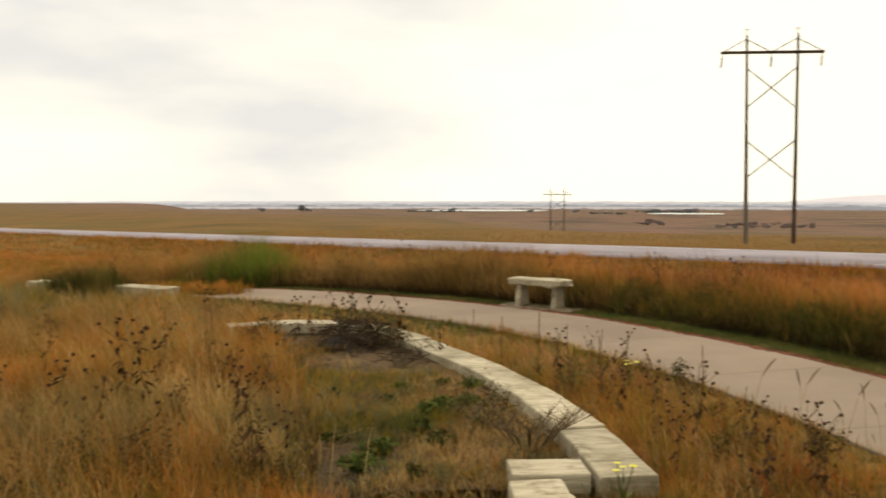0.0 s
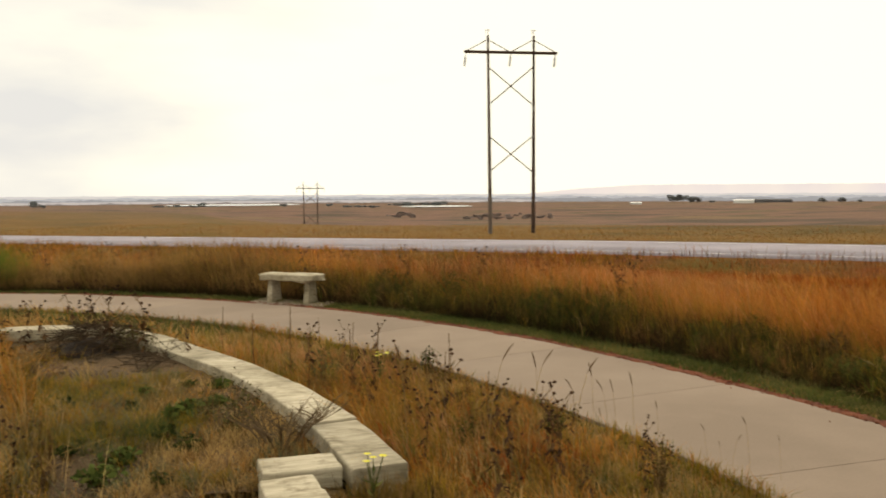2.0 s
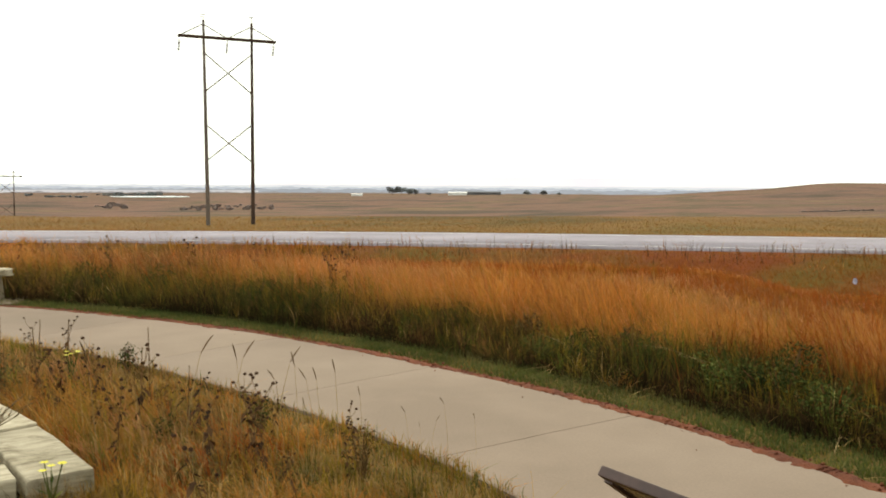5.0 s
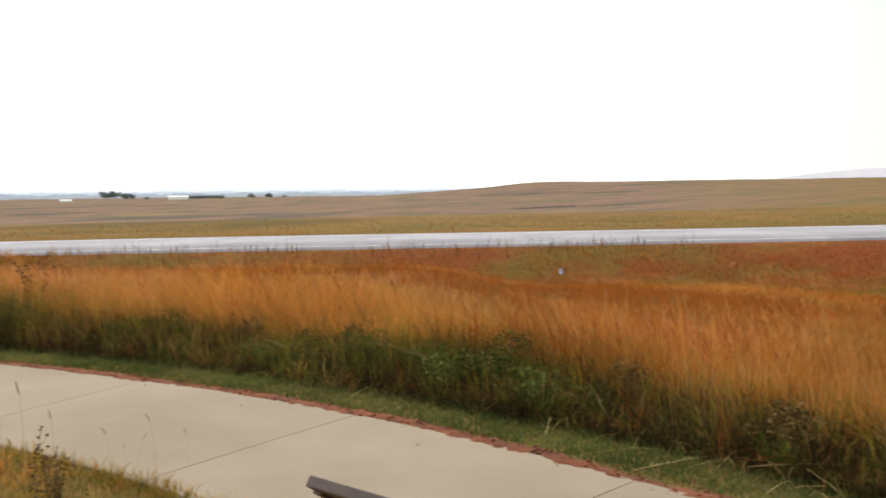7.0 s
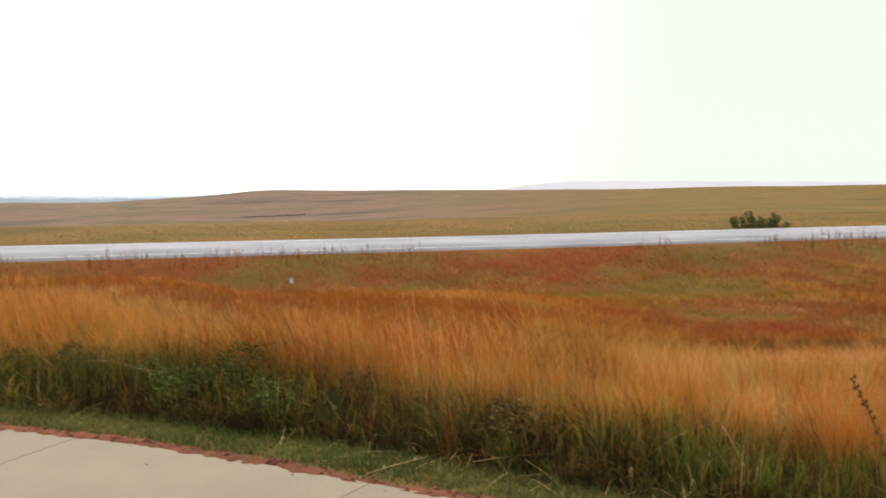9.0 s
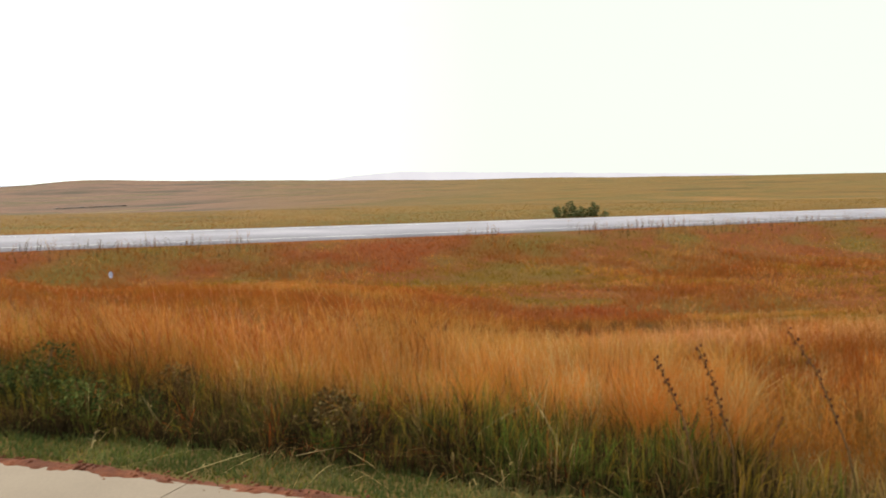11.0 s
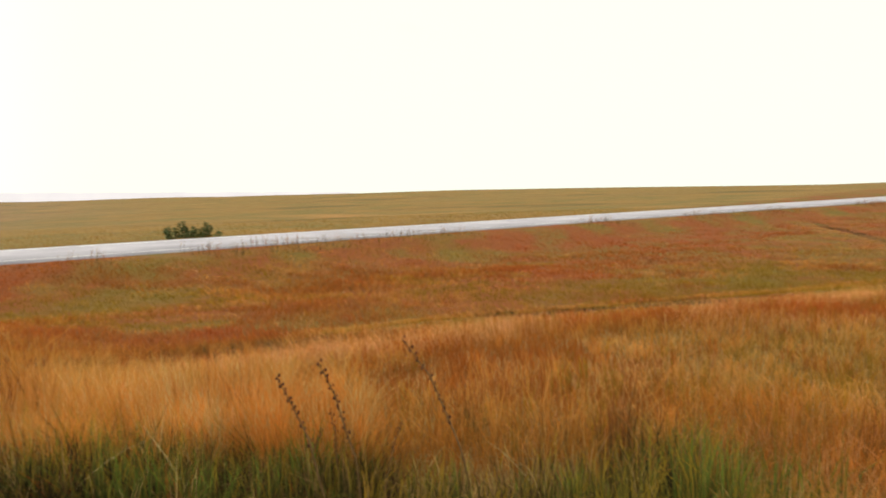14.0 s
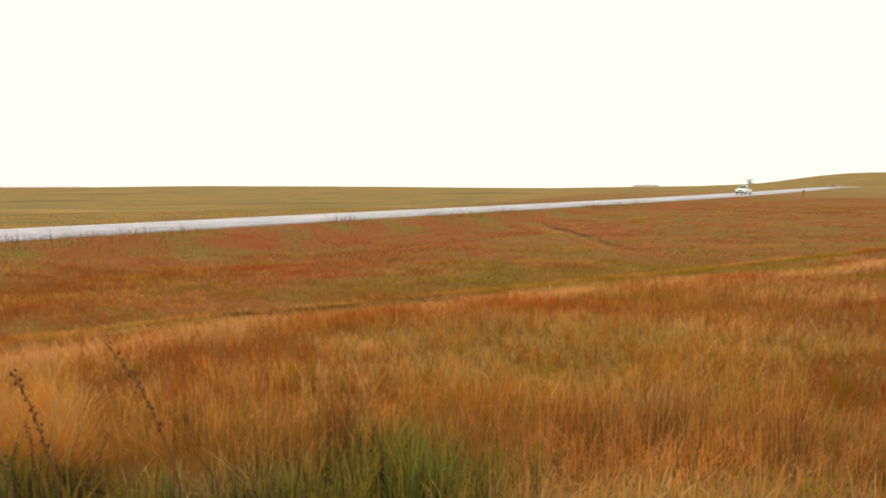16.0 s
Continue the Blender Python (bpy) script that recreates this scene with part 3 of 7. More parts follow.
def wall_of_stones(label, line, length=0.62, width=0.30, top=0.25, height=0.115, cuts=2):
    wall = thing("planter_wall", line[0], label, "garden wall", kind="structure")
    wall.matrix_world = Matrix()
    dist = [0.0]
    for a, b in zip(line, line[1:]):
        dist.append(dist[-1] + (b - a).length)
    q, k = 0.0, 0
    while q < dist[-1] - 0.15:
        n = min(length * (0.85 + 0.3 * ((k * 7) % 5) / 4), dist[-1] - q)
        p = [Vector([np.interp(w, dist, [c[j] for c in line]) for j in range(3)]) for w in (q, q + n)]
        c, d = (p[0] + p[1]) / 2, p[1] - p[0]
        lift = float(land(c.x, c.y)) + top - height + 0.006 * ((k * 5) % 3 - 1)
        for size, wide, tall, down in ((n - 0.010, width, height, 0.0), (n - 0.02, width - 0.06, 0.3, 0.304)):
            bm = stone(size, wide, tall, cuts)
            for v in bm.verts:
                u = [np.interp(q + n / 2 + v.co.x + e, dist, [a[j] for a in line]) for e in (-0.05, 0.05) for j in (0, 1)]
                mx, my, tx, ty = (u[0] + u[2]) / 2, (u[1] + u[3]) / 2, u[2] - u[0], u[3] - u[1]
                h = math.hypot(tx, ty) or 1.0
                over = v.co.x + n / 2 + q
                slip = min(0.0, over) + max(0.0, over - dist[-1])
                v.co = Vector((mx - ty / h * v.co.y + tx / h * slip, my + tx / h * v.co.y + ty / h * slip, lift - down + v.co.z))
            part("stone", bm, LIMESTONE, wall)
        q += n
        k += 1


wall_of_stones("low curved limestone block wall round a weedy planting bed", WALL_LINE, 1.15, cuts=7)
wall_of_stones("limestone block wall corner of the planting bed", [Vector((0.768, 4.645, 0)), Vector((0.31, 4.645, 0))], 0.6, 0.27)
wall_of_stones("limestone block wall leading away from the bed corner", [Vector((0.445, 4.50, 0)), Vector((0.46, 3.9, 0)), Vector((0.5, 2.9, 0))], 0.34, 0.27, 0.235)
wall_of_stones("low limestone wall half buried in tall grass", spline(((-6.3, 15.6), (-5.3, 14.8), (-4.4, 14.15), (-3.55, 13.75))), 0.6, 0.34, 0.27)


# ---- stone bench ----
def make_bench():
    bench = thing("stone_bench", lay(1.83, 13.16, 0.006), "small pale limestone slab bench on two block legs beside the path", "bench", turn=-36)
    bm = bmesh.new()
    bmesh.ops.create_cube(bm, size=1.0, matrix=Matrix.Translation((0, 0, 0.385)) @ Matrix.Diagonal((0.94, 0.38, 0.095, 1)))
    bmesh.ops.subdivide_edges(bm, edges=bm.edges[:], cuts=4, use_grid_fill=True)
    for v in bm.verts:
        v.co.x *= 1 - 0.12 * abs(v.co.y / 0.2) ** 3
        v.co += Vector((noise.noise(v.co * 7), noise.noise(v.co * 6 + Vector((4, 0, 0))), noise.noise(v.co * 6 + Vector((0, 7, 0))))) * 0.014
    bmesh.ops.bevel(bm, geom=[e for e in bm.edges if e.calc_face_angle(0) > 0.7], offset=0.02, segments=2, affect="EDGES", profile=0.5)
    part("seat", bm, LIMESTONE, bench)
    for x in (-0.29, 0.29):
        bm = stone(0.080, 0.26, 0.345)
        for v in bm.verts:
            f = 1.18 - 0.32 * v.co.z / 0.345
            v.co.x, v.co.y = v.co.x * f, v.co.y * f
        ob = part("leg", bm, LIMESTONE, bench)
        ob.location = (x, 0, 0)


make_bench()


# ---- H-frame power pylons ----
def make_pylon(at, turn, label, dark, slim=1.0):
    py = thing("power_pylon", at, label, "pylon", "wooden pylons of the line", turn=turn)
    w, top, arm = 2.1, 17.45, 15.95
    for x, mat, name in ((-w, POLE_DARK if slim > 0.85 else POLE, "weathered grey pole"), (w, POLE_DARK if dark else POLE, "dark brown pole")):
        bm = bmesh.new()
        add_tube(bm, [Vector((x + (0.20 if x < 0 else -0.02) * (1 - z / top), 0, z)) for z in (-1.5, 5, 11, top)], [0.24 * slim, 0.21 * slim, 0.17 * slim, 0.135 * slim], 12)
        pole = part("pole", bm, mat, py, name, True)
        bm = bmesh.new()
        add_rod(bm, (x, 0, top), (x, 0, top + 0.5), 0.03)
        add_rod(bm, (x - 0.2, 0, top + 0.5), (x + 0.2, 0, top + 0.5), 0.03)
        add_rod(bm, (x - 0.18, 0, top + 0.1), (x - 0.18, 0, top + 0.5), 0.02)
        part("shield_wire_bracket", bm, STEEL, pole)
    bm = bmesh.new()
    for y in (-0.2, 0.2):
        add_box(bm, (8.5, 0.10, 0.26 * slim), Matrix.Translation((0, y, arm)) @ pose(0, 0, 0, 0, 0.7, 0), 0.01)
    part("crossarm", bm, POLE_DARK, py)
    for x in (-w, w):
        for k in (-1, 1):
            bm = bmesh.new()
            add_rod(bm, (x, 0.26, top - 0.3), (x + k * 2.0, 0.26, arm + 0.12), 0.05 * slim)
            part("arm_brace", bm, POLE_DARK, py)
    for z0, z1 in ((14.7, 11.2), (8.5, 5.1)):
        for k in (-1, 1):
            bm = bmesh.new()
            add_rod(bm, (-w * k, 0.12 * k, z0), (w * k, 0.12 * k, z1), 0.062 * slim)
            part("cross_brace", bm, POLE_DARK, py)
    for x in (-4.1, 0, 4.1):
        bm = bmesh.new()
        add_rod(bm, (x, 0, arm - 0.13), (x - 0.05, 0, arm - 0.35), 0.03)
        for i in range(7):
            c = Vector((x - 0.05 - 0.012 * i, 0, arm - 0.4 - 0.125 * i))
            add_rod(bm, c, c + Vector((0, 0, -0.05)), 0.10, 0.13, 8)
            add_rod(bm, c, c + Vector((0, 0, -0.13)), 0.035)
        part("insulator_string", bm, INSULATOR, py)


make_pylon((31.95, 78.1, -2.1), -13, "tall wooden H-frame power pylon with crossed braces", True, 0.80)
make_pylon((48.2, 276.0, -14.3), -4, "far wooden H-frame power pylon standing beyond the rise", True, 0.88)


# ---- sign panel beside the path ----
def make_sign():
    sign = thing("sign_panel", (0, 0, 0), "brown metal framed information panel on posts, tilted face", "sign")
    corner, u = Vector((1.81, 1.84, 0.80)), Vector((-0.03, -1, 0)).normalized()
    side = Vector((1, -0.03, 0)).normalized()
    dip = (side * math.cos(radians(35)) - Vector((0, 0, math.sin(radians(35))))).normalized()
    m = Matrix((-u, -dip, (-u).cross(-dip))).transposed().to_4x4()
    m.translation = corner + u * 0.45 + dip * 0.3
    bm = bmesh.new()
    add_box(bm, (0.84, 0.54, 0.02), m @ Matrix.Translation((0, 0, -0.004)), 0.003)
    part("face", bm, PANEL, sign, "glossy printed panel face")
    for name, size, c in (("top_rail", (0.90, 0.035, 0.032), (0, 0.2825, 0)), ("bottom_rail", (0.90, 0.035, 0.045), (0, -0.2825, 0)),
                          ("side_rail", (0.035, 0.53, 0.045), (-0.4325, 0, 0)), ("side_rail", (0.035, 0.53, 0.045), (0.4325, 0, 0))):
        bm = bmesh.new()
        add_box(bm, size, m @ Matrix.Translation(c), 0.004)
        part(name, bm, BRONZE, sign)
    for k in (-0.28, 0.28):
        b = m @ Vector((k, 0.05, -0.03))
        bm = bmesh.new()
        add_box(bm, (0.07, 0.07, b.z + 0.2), Matrix.Translation((b.x, b.y, (b.z - 0.2) / 2)), 0.006)
        part("post", bm, BRONZE, sign)


make_sign()

# ---- distance: hills, woods, water ----
def distant(name, label, category, h0, h1, r, bottom, top, colour, rough=0.0, seed=0.0, glow=0.85, step=0.1, taper=0.0):
    """A far ridge with an uneven skyline, a long mound some hundred metres deep; haze is painted in as glowing colour.
    """
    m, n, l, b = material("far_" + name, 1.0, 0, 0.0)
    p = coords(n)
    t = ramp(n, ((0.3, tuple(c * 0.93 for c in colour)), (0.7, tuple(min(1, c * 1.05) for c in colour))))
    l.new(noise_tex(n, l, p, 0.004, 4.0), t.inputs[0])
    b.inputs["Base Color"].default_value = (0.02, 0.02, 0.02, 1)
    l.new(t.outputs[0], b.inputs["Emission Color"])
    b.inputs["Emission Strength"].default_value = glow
    hh = np.arange(h0, h1 + 1e-6, step)
    e = top + rough * (np.sin(hh * 1.9 + seed) * 0.5 + np.sin(hh * 4.7 + 2 * seed) * 0.3 + np.sin(hh * 11.3 + seed * 3) * 0.25 + rng.uniform(-0.3, 0.3, len(hh)))
    if taper:
        k = np.clip(np.minimum(hh - h0, h1 - hh) / taper, 0, 1)
        e = bottom + (e - bottom) * (k * k * (3 - 2 * k))
    a = np.radians(hh)
    rows = []
    for rad, el in ((r, np.full(len(hh), bottom)), (r, e), (r + 120, e), (r + 120, np.full(len(hh), bottom))):
        rows.append(np.stack((rad * np.sin(a), rad * np.cos(a), EYE + r * np.tan(np.radians(el))), -1))
    k = len(hh)
    v = np.concatenate(rows)
    i = np.arange(k - 1)
    polys = [np.stack((i + q * k, i + q * k + 1, i + (q + 1) * k + 1, i + (q + 1) * k), -1) for q in range(3)]
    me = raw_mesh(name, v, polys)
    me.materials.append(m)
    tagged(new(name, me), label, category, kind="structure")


distant("backdrop", "far hills on the horizon, painted pale pinkish with haze", "hills", 12, 66, 4780, -1.2, 0.13, (0.74, 0.84, 1.04), 0.02, 1.0, 1.60, taper=20)
distant("backdrop", "white mist and haze over a far valley, painted as a glowing ridge", "hills", -60, 72, 4700, -1.3, -0.42, (0.66, 0.80, 1.0), 0.025, 2.0, 1.38)
distant("backdrop", "far woods along the valley, painted blue grey with haze", "woods", -60, 66, 4660, -1.4, -0.55, (0.52, 0.66, 0.84), 0.05, 3.0, 1.25)
distant("backdrop", "far woods with grey blue haze painted in", "woods", -60, 66, 4600, -1.4, -0.66, (0.40, 0.51, 0.66), 0.07, 7.0, 1.12)
distant("backdrop", "pale mist bank over a far lake, painted as a glowing ridge", "mist", -60, 24, 4540, -1.5, -0.76, (0.68, 0.78, 0.92), 0.015, 4.0, 1.10)
distant("backdrop", "far tree belt before the lake, painted grey blue with haze", "woods", -60, 66, 4460, -1.6, -0.88, (0.38, 0.43, 0.52), 0.06, 5.0, 1.0)
distant("backdrop", "far hill range, painted pale violet with haze", "hills", 66, 108, 4780, -0.6, 0.55, (0.74, 0.80, 0.98), 0.03, 6.0, 1.1, taper=12)
distant("backdrop", "hill range behind the prairie, painted bluish with haze", "hills", 129.2, 133.6, 4780, -0.6, 1.0, (0.52, 0.50, 0.48), 0.02, 6.0, 0.9, taper=1.6)


def at_elevation(h, e, r0=700, r1=4300):
    """The first place along heading h, past r0, where the ground is seen at elevation e."""
    rr = np.arange(r0, r1, 10.0)
    a = radians(h)
    z = land(rr * math.sin(a), rr * math.cos(a))
    el = np.degrees(np.arctan2(z - EYE, rr))
    i = int(np.argmax(el >= e)) if (el >= e).any() else len(rr) - 1
    return Vector((rr[i] * math.sin(a), rr[i] * math.cos(a), z[i])), rr[i]


# leaf colour lightened to blue grey, with the valley haze painted in
FAR_TREE = surface("far_tree_leaves_haze", (0.17, 0.19, 0.20), (0.23, 0.25, 0.26), 0.05, 0.6, 1.0, spec=0.0)
FAR_TRUNK = surface("far_tree_trunk", (0.06, 0.05, 0.045), (0.10, 0.08, 0.07), 0.1, 2, 1.0, spec=0.0)
BARN_WHITE = surface("white_metal_wall", (0.74, 0.76, 0.76), (0.84, 0.85, 0.85), 0.05, 1, 0.5)
BARN_ROOF = surface("pale_metal_roof", (0.66, 0.68, 0.70), (0.78, 0.79, 0.80), 0.05, 1, 0.4)
BARN_DARK = surface("dark_shed_wall", (0.10, 0.10, 0.11), (0.15, 0.15, 0.16), 0.05, 1, 0.8)


def leaf_cloud(lobes, count, size):
    """Many small leaf clumps, as bent quads, within a set of lobes (centre, radii)."""
    total = sum(r[0] * r[1] + r[2] * r[0] for _, r in lobes)
    out = []
    for c, r in lobes:
        k = max(8, int(count * (r[0] * r[1] + r[2] * r[0]) / total))
        d = rng.normal(0, 1, (k, 3))
        d /= np.linalg.norm(d, axis=1)[:, None]
        out.append(np.array(c) + d * np.array(r) * (rng.uniform(0.25, 1.0, k) ** 0.45)[:, None])
    p = np.concatenate(out)
    k = len(p)
    u = rng.normal(0, 1, (k, 3))
    u /= np.linalg.norm(u, axis=1)[:, None]
    w = np.cross(u, rng.normal(0, 1, (k, 3)))
    w /= np.linalg.norm(w, axis=1)[:, None]
    s = size * rng.uniform(0.5, 1.3, k)[:, None]
    v = np.stack((p - u * s, p + w * s * 0.55 + 0.1 * s, p + u * s, p - w * s * 0.55 + 0.1 * s), 1).reshape(-1, 3)
    i = (np.arange(k) * 4)[:, None]
    return raw_mesh("leaves", v, [i + np.array((0, 1, 2)), i + np.array((0, 2, 3))])


def far_tree(at, width, height, label, lobes=5, count=420):
    tree = thing("tree", at, label, "tree", "far trees of the valley")
    bm = bmesh.new()
    add_tube(bm, [Vector((0, 0, -1)), Vector((0.02 * width, 0, height * 0.3)), Vector((0, 0.02 * width, height * 0.7))], [height * 0.04, height * 0.03, height * 0.012])
    for k in range(4):
        a = k * 1.7
        add_tube(bm, [Vector((0, 0, height * 0.3)), Vector((math.cos(a) * width * 0.3, math.sin(a) * width * 0.3, height * 0.65))], [height * 0.018, height * 0.006])
    part("trunk", bm, FAR_TRUNK, tree)
    ls = []
    for k in range(lobes):
        ls.append(((random.uniform(-0.3, 0.3) * width, random.uniform(-0.3, 0.3) * width, height * random.uniform(0.35, 0.78)),
                   (width * random.uniform(0.2, 0.32), width * 0.28, height * random.uniform(0.16, 0.26))))
    part("crown", leaf_cloud(ls, count, width * 0.07), FAR_TREE, tree)
    return tree


for h, e, wpx, hpx in ((32.2, -1.02, 22, 15), (32.75, -1.02, 24, 17), (33.2, -1.02, 18, 12), (33.6, -1.02, 16, 12), (34.5, -1.0, 12, 6), (40.6, -0.98, 14, 9), (41.6, -0.98, 16, 11), (42.5, -0.98, 10, 6),
                       (-5.9, -1.1, 20, 14), (-5.4, -1.1, 11, 9), (-8.3, -1.08, 14, 7), (3.4, -1.05, 15, 7), (8.3, -1.15, 14, 7), (11.1, -1.15, 14, 6)):
    p, r = at_elevation(h, e)
    u = r / 1625
    far_tree(p, wpx * u, hpx * u, "dark far tree standing on the valley floor")


def far_barn(h, e, wpx, hpx, dark):
    p, r = at_elevation(h, e)
    u = r / 1625
    L, H, D = wpx * u, hpx * u, 12.0
    barn = thing("barn", p, "long dark far shed on the valley floor" if dark else "long white metal barn on the valley floor", "barn", "far farm buildings", turn=-h)
    bm = bmesh.new()
    add_box(bm, (L, D, H * 0.7 + 1), Matrix.Translation((0, 0, H * 0.35 - 0.5)), 0.05)
    part("wall", bm, BARN_DARK if dark else BARN_WHITE, barn)
    bm = bmesh.new()
    v = [bm.verts.new(c) for c in ((-L / 2 - 0.5, -D / 2 - 0.5, H * 0.7 + 0.01), (L / 2 + 0.5, -D / 2 - 0.5, H * 0.7 + 0.01), (L / 2 + 0.5, D / 2 + 0.5, H * 0.7 + 0.01), (-L / 2 - 0.5, D / 2 + 0.5, H * 0.7 + 0.01),
                                   (-L / 2 - 0.5, 0, H), (L / 2 + 0.5, 0, H))]
    for f in ((0, 1, 5, 4), (2, 3, 4, 5), (0, 4, 3), (1, 2, 5), (3, 2, 1, 0)):
        bm.faces.new([v[k] for k in f])
    part("roof", bm, BARN_DARK if dark else BARN_ROOF, barn)


far_tree(lay(520 * math.sin(radians(137.3)), 520 * math.cos(radians(137.3))), 4.2, 5.0, "grey bare tree on the rise behind the highway", 4, 160)

for h, e, w, hh, dark in ((36.25, -0.99, 33, 6, False), (37.85, -0.97, 62, 6, True), (30.0, -1.07, 19, 4, False)):
    far_barn(h, e, w, hh, dark)

# belts of far trees and scrub along the creeks
def tree_belt(name, label, h0, h1, e, hpx, count, r0=300, r1=4300, wander=0.08):
    p0, r = at_elevation((h0 + h1) / 2, e, r0, r1)
    u = r / 1625
    lobes = []
    for k in range(count):
        h = radians(h0 + (h1 - h0) * (k + rng.uniform(0, 1)) / count)
        q = r * rng.uniform(1 - wander, 1 + wander)
        hp = hpx * u * rng.uniform(0.25, 1.0)
        x, y = q * math.sin(h), q * math.cos(h)
        lobes.append(((x, y, float(land(x, y)) + hp * 0.45), (hp * rng.uniform(0.8, 1.9), hp * 0.9, hp * 0.55)))
    me = leaf_cloud(lobes, 60 * count, hpx * u * 0.28)
    me.materials.append(FAR_TREE if "wood" in name else SCRUB)
    tagged(new(name, me), label, "trees", kind="stuff")


SCRUB = surface("grey_scrub", (0.20, 0.165, 0.16), (0.28, 0.225, 0.21), 0.3, 3, 1.0, spec=0.0)
tree_belt("woods", "dark far belt of trees behind a lake", 14.8, 18.2, -1.08, 6, 22)
tree_belt("woods", "dark far belt of trees beside the lake", 12.0, 14.3, -1.2, 5, 10)
tree_belt("woods", "long far belt of trees on the plain", 0.5, 4.5, -1.1, 5, 14)
tree_belt("scrub", "grey brown scrub along a dry creek", 19.4, 25.0, -1.85, 6, 26, 500)
tree_belt("scrub", "grey scrub dots on the valley grass", 14.5, 16.5, -1.75, 7, 6, 500)
tree_belt("scrub", "low dark brush in a draw on the hillside", 56.5, 60.5, -1.75, 2.5, 60, 300, 4300, 0.008)


# far lakes lying on the valley floor
WATER = surface("lake_water", (0.26, 0.30, 0.33), (0.36, 0.40, 0.43), 0.004, 0.05, 0.12, 0.0, 0.8, relief=0.02)


def far_lake(h0, h1, e0, e1):
    rows = []
    for h in np.linspace(h0, h1, 24):
        f = math.sin(math.pi * (h - h0) / (h1 - h0)) ** 0.4
        for e in (e0 + (e1 - e0) * 0.5 * (1 - f), e1 - (e1 - e0) * 0.5 * (1 - f)):
            p, _ = at_elevation(h, e)
            rows.append((p.x, p.y, p.z + 1.2))
    i = np.arange(23) * 2
    me = raw_mesh("lake", np.array(rows), [np.stack((i, i + 1, i + 3, i + 2), -1)])
    me.materials.append(WATER)
    tagged(new("lake", me), "pale far lake lying on the valley floor", "water", kind="structure")


far_lake(1.2, 9.4, -1.06, -0.95)
far_lake(15.4, 20.0, -1.23, -1.13)


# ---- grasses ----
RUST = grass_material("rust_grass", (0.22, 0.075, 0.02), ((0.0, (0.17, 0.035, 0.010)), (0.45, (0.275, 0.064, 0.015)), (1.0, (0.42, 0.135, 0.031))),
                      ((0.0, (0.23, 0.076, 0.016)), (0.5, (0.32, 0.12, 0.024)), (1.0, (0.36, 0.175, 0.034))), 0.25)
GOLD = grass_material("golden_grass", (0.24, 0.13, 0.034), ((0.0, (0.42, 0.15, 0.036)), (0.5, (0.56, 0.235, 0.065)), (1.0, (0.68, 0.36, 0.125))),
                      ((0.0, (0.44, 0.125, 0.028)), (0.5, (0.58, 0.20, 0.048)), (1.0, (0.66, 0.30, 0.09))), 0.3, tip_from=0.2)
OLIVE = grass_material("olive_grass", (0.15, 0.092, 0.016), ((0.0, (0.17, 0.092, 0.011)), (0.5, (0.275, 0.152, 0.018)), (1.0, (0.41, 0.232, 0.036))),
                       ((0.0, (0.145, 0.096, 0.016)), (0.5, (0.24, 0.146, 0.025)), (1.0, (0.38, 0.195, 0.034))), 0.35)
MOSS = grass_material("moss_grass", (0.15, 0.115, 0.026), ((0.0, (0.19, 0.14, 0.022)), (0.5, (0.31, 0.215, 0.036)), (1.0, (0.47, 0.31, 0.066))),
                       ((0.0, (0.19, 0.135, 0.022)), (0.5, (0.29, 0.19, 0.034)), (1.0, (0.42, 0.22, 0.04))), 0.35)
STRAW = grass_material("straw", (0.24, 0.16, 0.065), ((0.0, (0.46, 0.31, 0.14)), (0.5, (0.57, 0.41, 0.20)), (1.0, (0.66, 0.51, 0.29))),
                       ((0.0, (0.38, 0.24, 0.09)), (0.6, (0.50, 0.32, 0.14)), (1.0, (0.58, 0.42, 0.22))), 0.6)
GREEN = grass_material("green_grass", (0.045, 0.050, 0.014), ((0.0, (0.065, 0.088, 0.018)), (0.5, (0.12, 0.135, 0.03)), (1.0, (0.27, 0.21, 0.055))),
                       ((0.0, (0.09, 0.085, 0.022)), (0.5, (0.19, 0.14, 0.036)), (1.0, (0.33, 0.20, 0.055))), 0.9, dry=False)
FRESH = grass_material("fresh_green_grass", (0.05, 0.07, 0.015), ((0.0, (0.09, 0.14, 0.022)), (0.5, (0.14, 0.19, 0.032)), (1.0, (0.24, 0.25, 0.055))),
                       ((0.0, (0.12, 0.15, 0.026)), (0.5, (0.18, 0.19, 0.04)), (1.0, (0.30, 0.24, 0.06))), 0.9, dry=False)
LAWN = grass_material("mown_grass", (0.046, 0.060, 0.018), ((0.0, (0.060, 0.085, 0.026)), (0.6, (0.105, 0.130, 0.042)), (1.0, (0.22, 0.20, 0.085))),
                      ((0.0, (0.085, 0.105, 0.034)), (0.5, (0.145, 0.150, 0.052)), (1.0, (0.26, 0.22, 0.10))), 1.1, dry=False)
# undergrowth tone taken near black: shade among the stems is painted in
DARK = grass_material("shade_dark_undergrowth", (0.03, 0.022, 0.012), ((0.0, (0.022, 0.017, 0.009)), (0.6, (0.050, 0.033, 0.016)), (1.0, (0.115, 0.058, 0.028))),
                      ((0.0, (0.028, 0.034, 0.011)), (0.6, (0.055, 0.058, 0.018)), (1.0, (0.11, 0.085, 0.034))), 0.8)
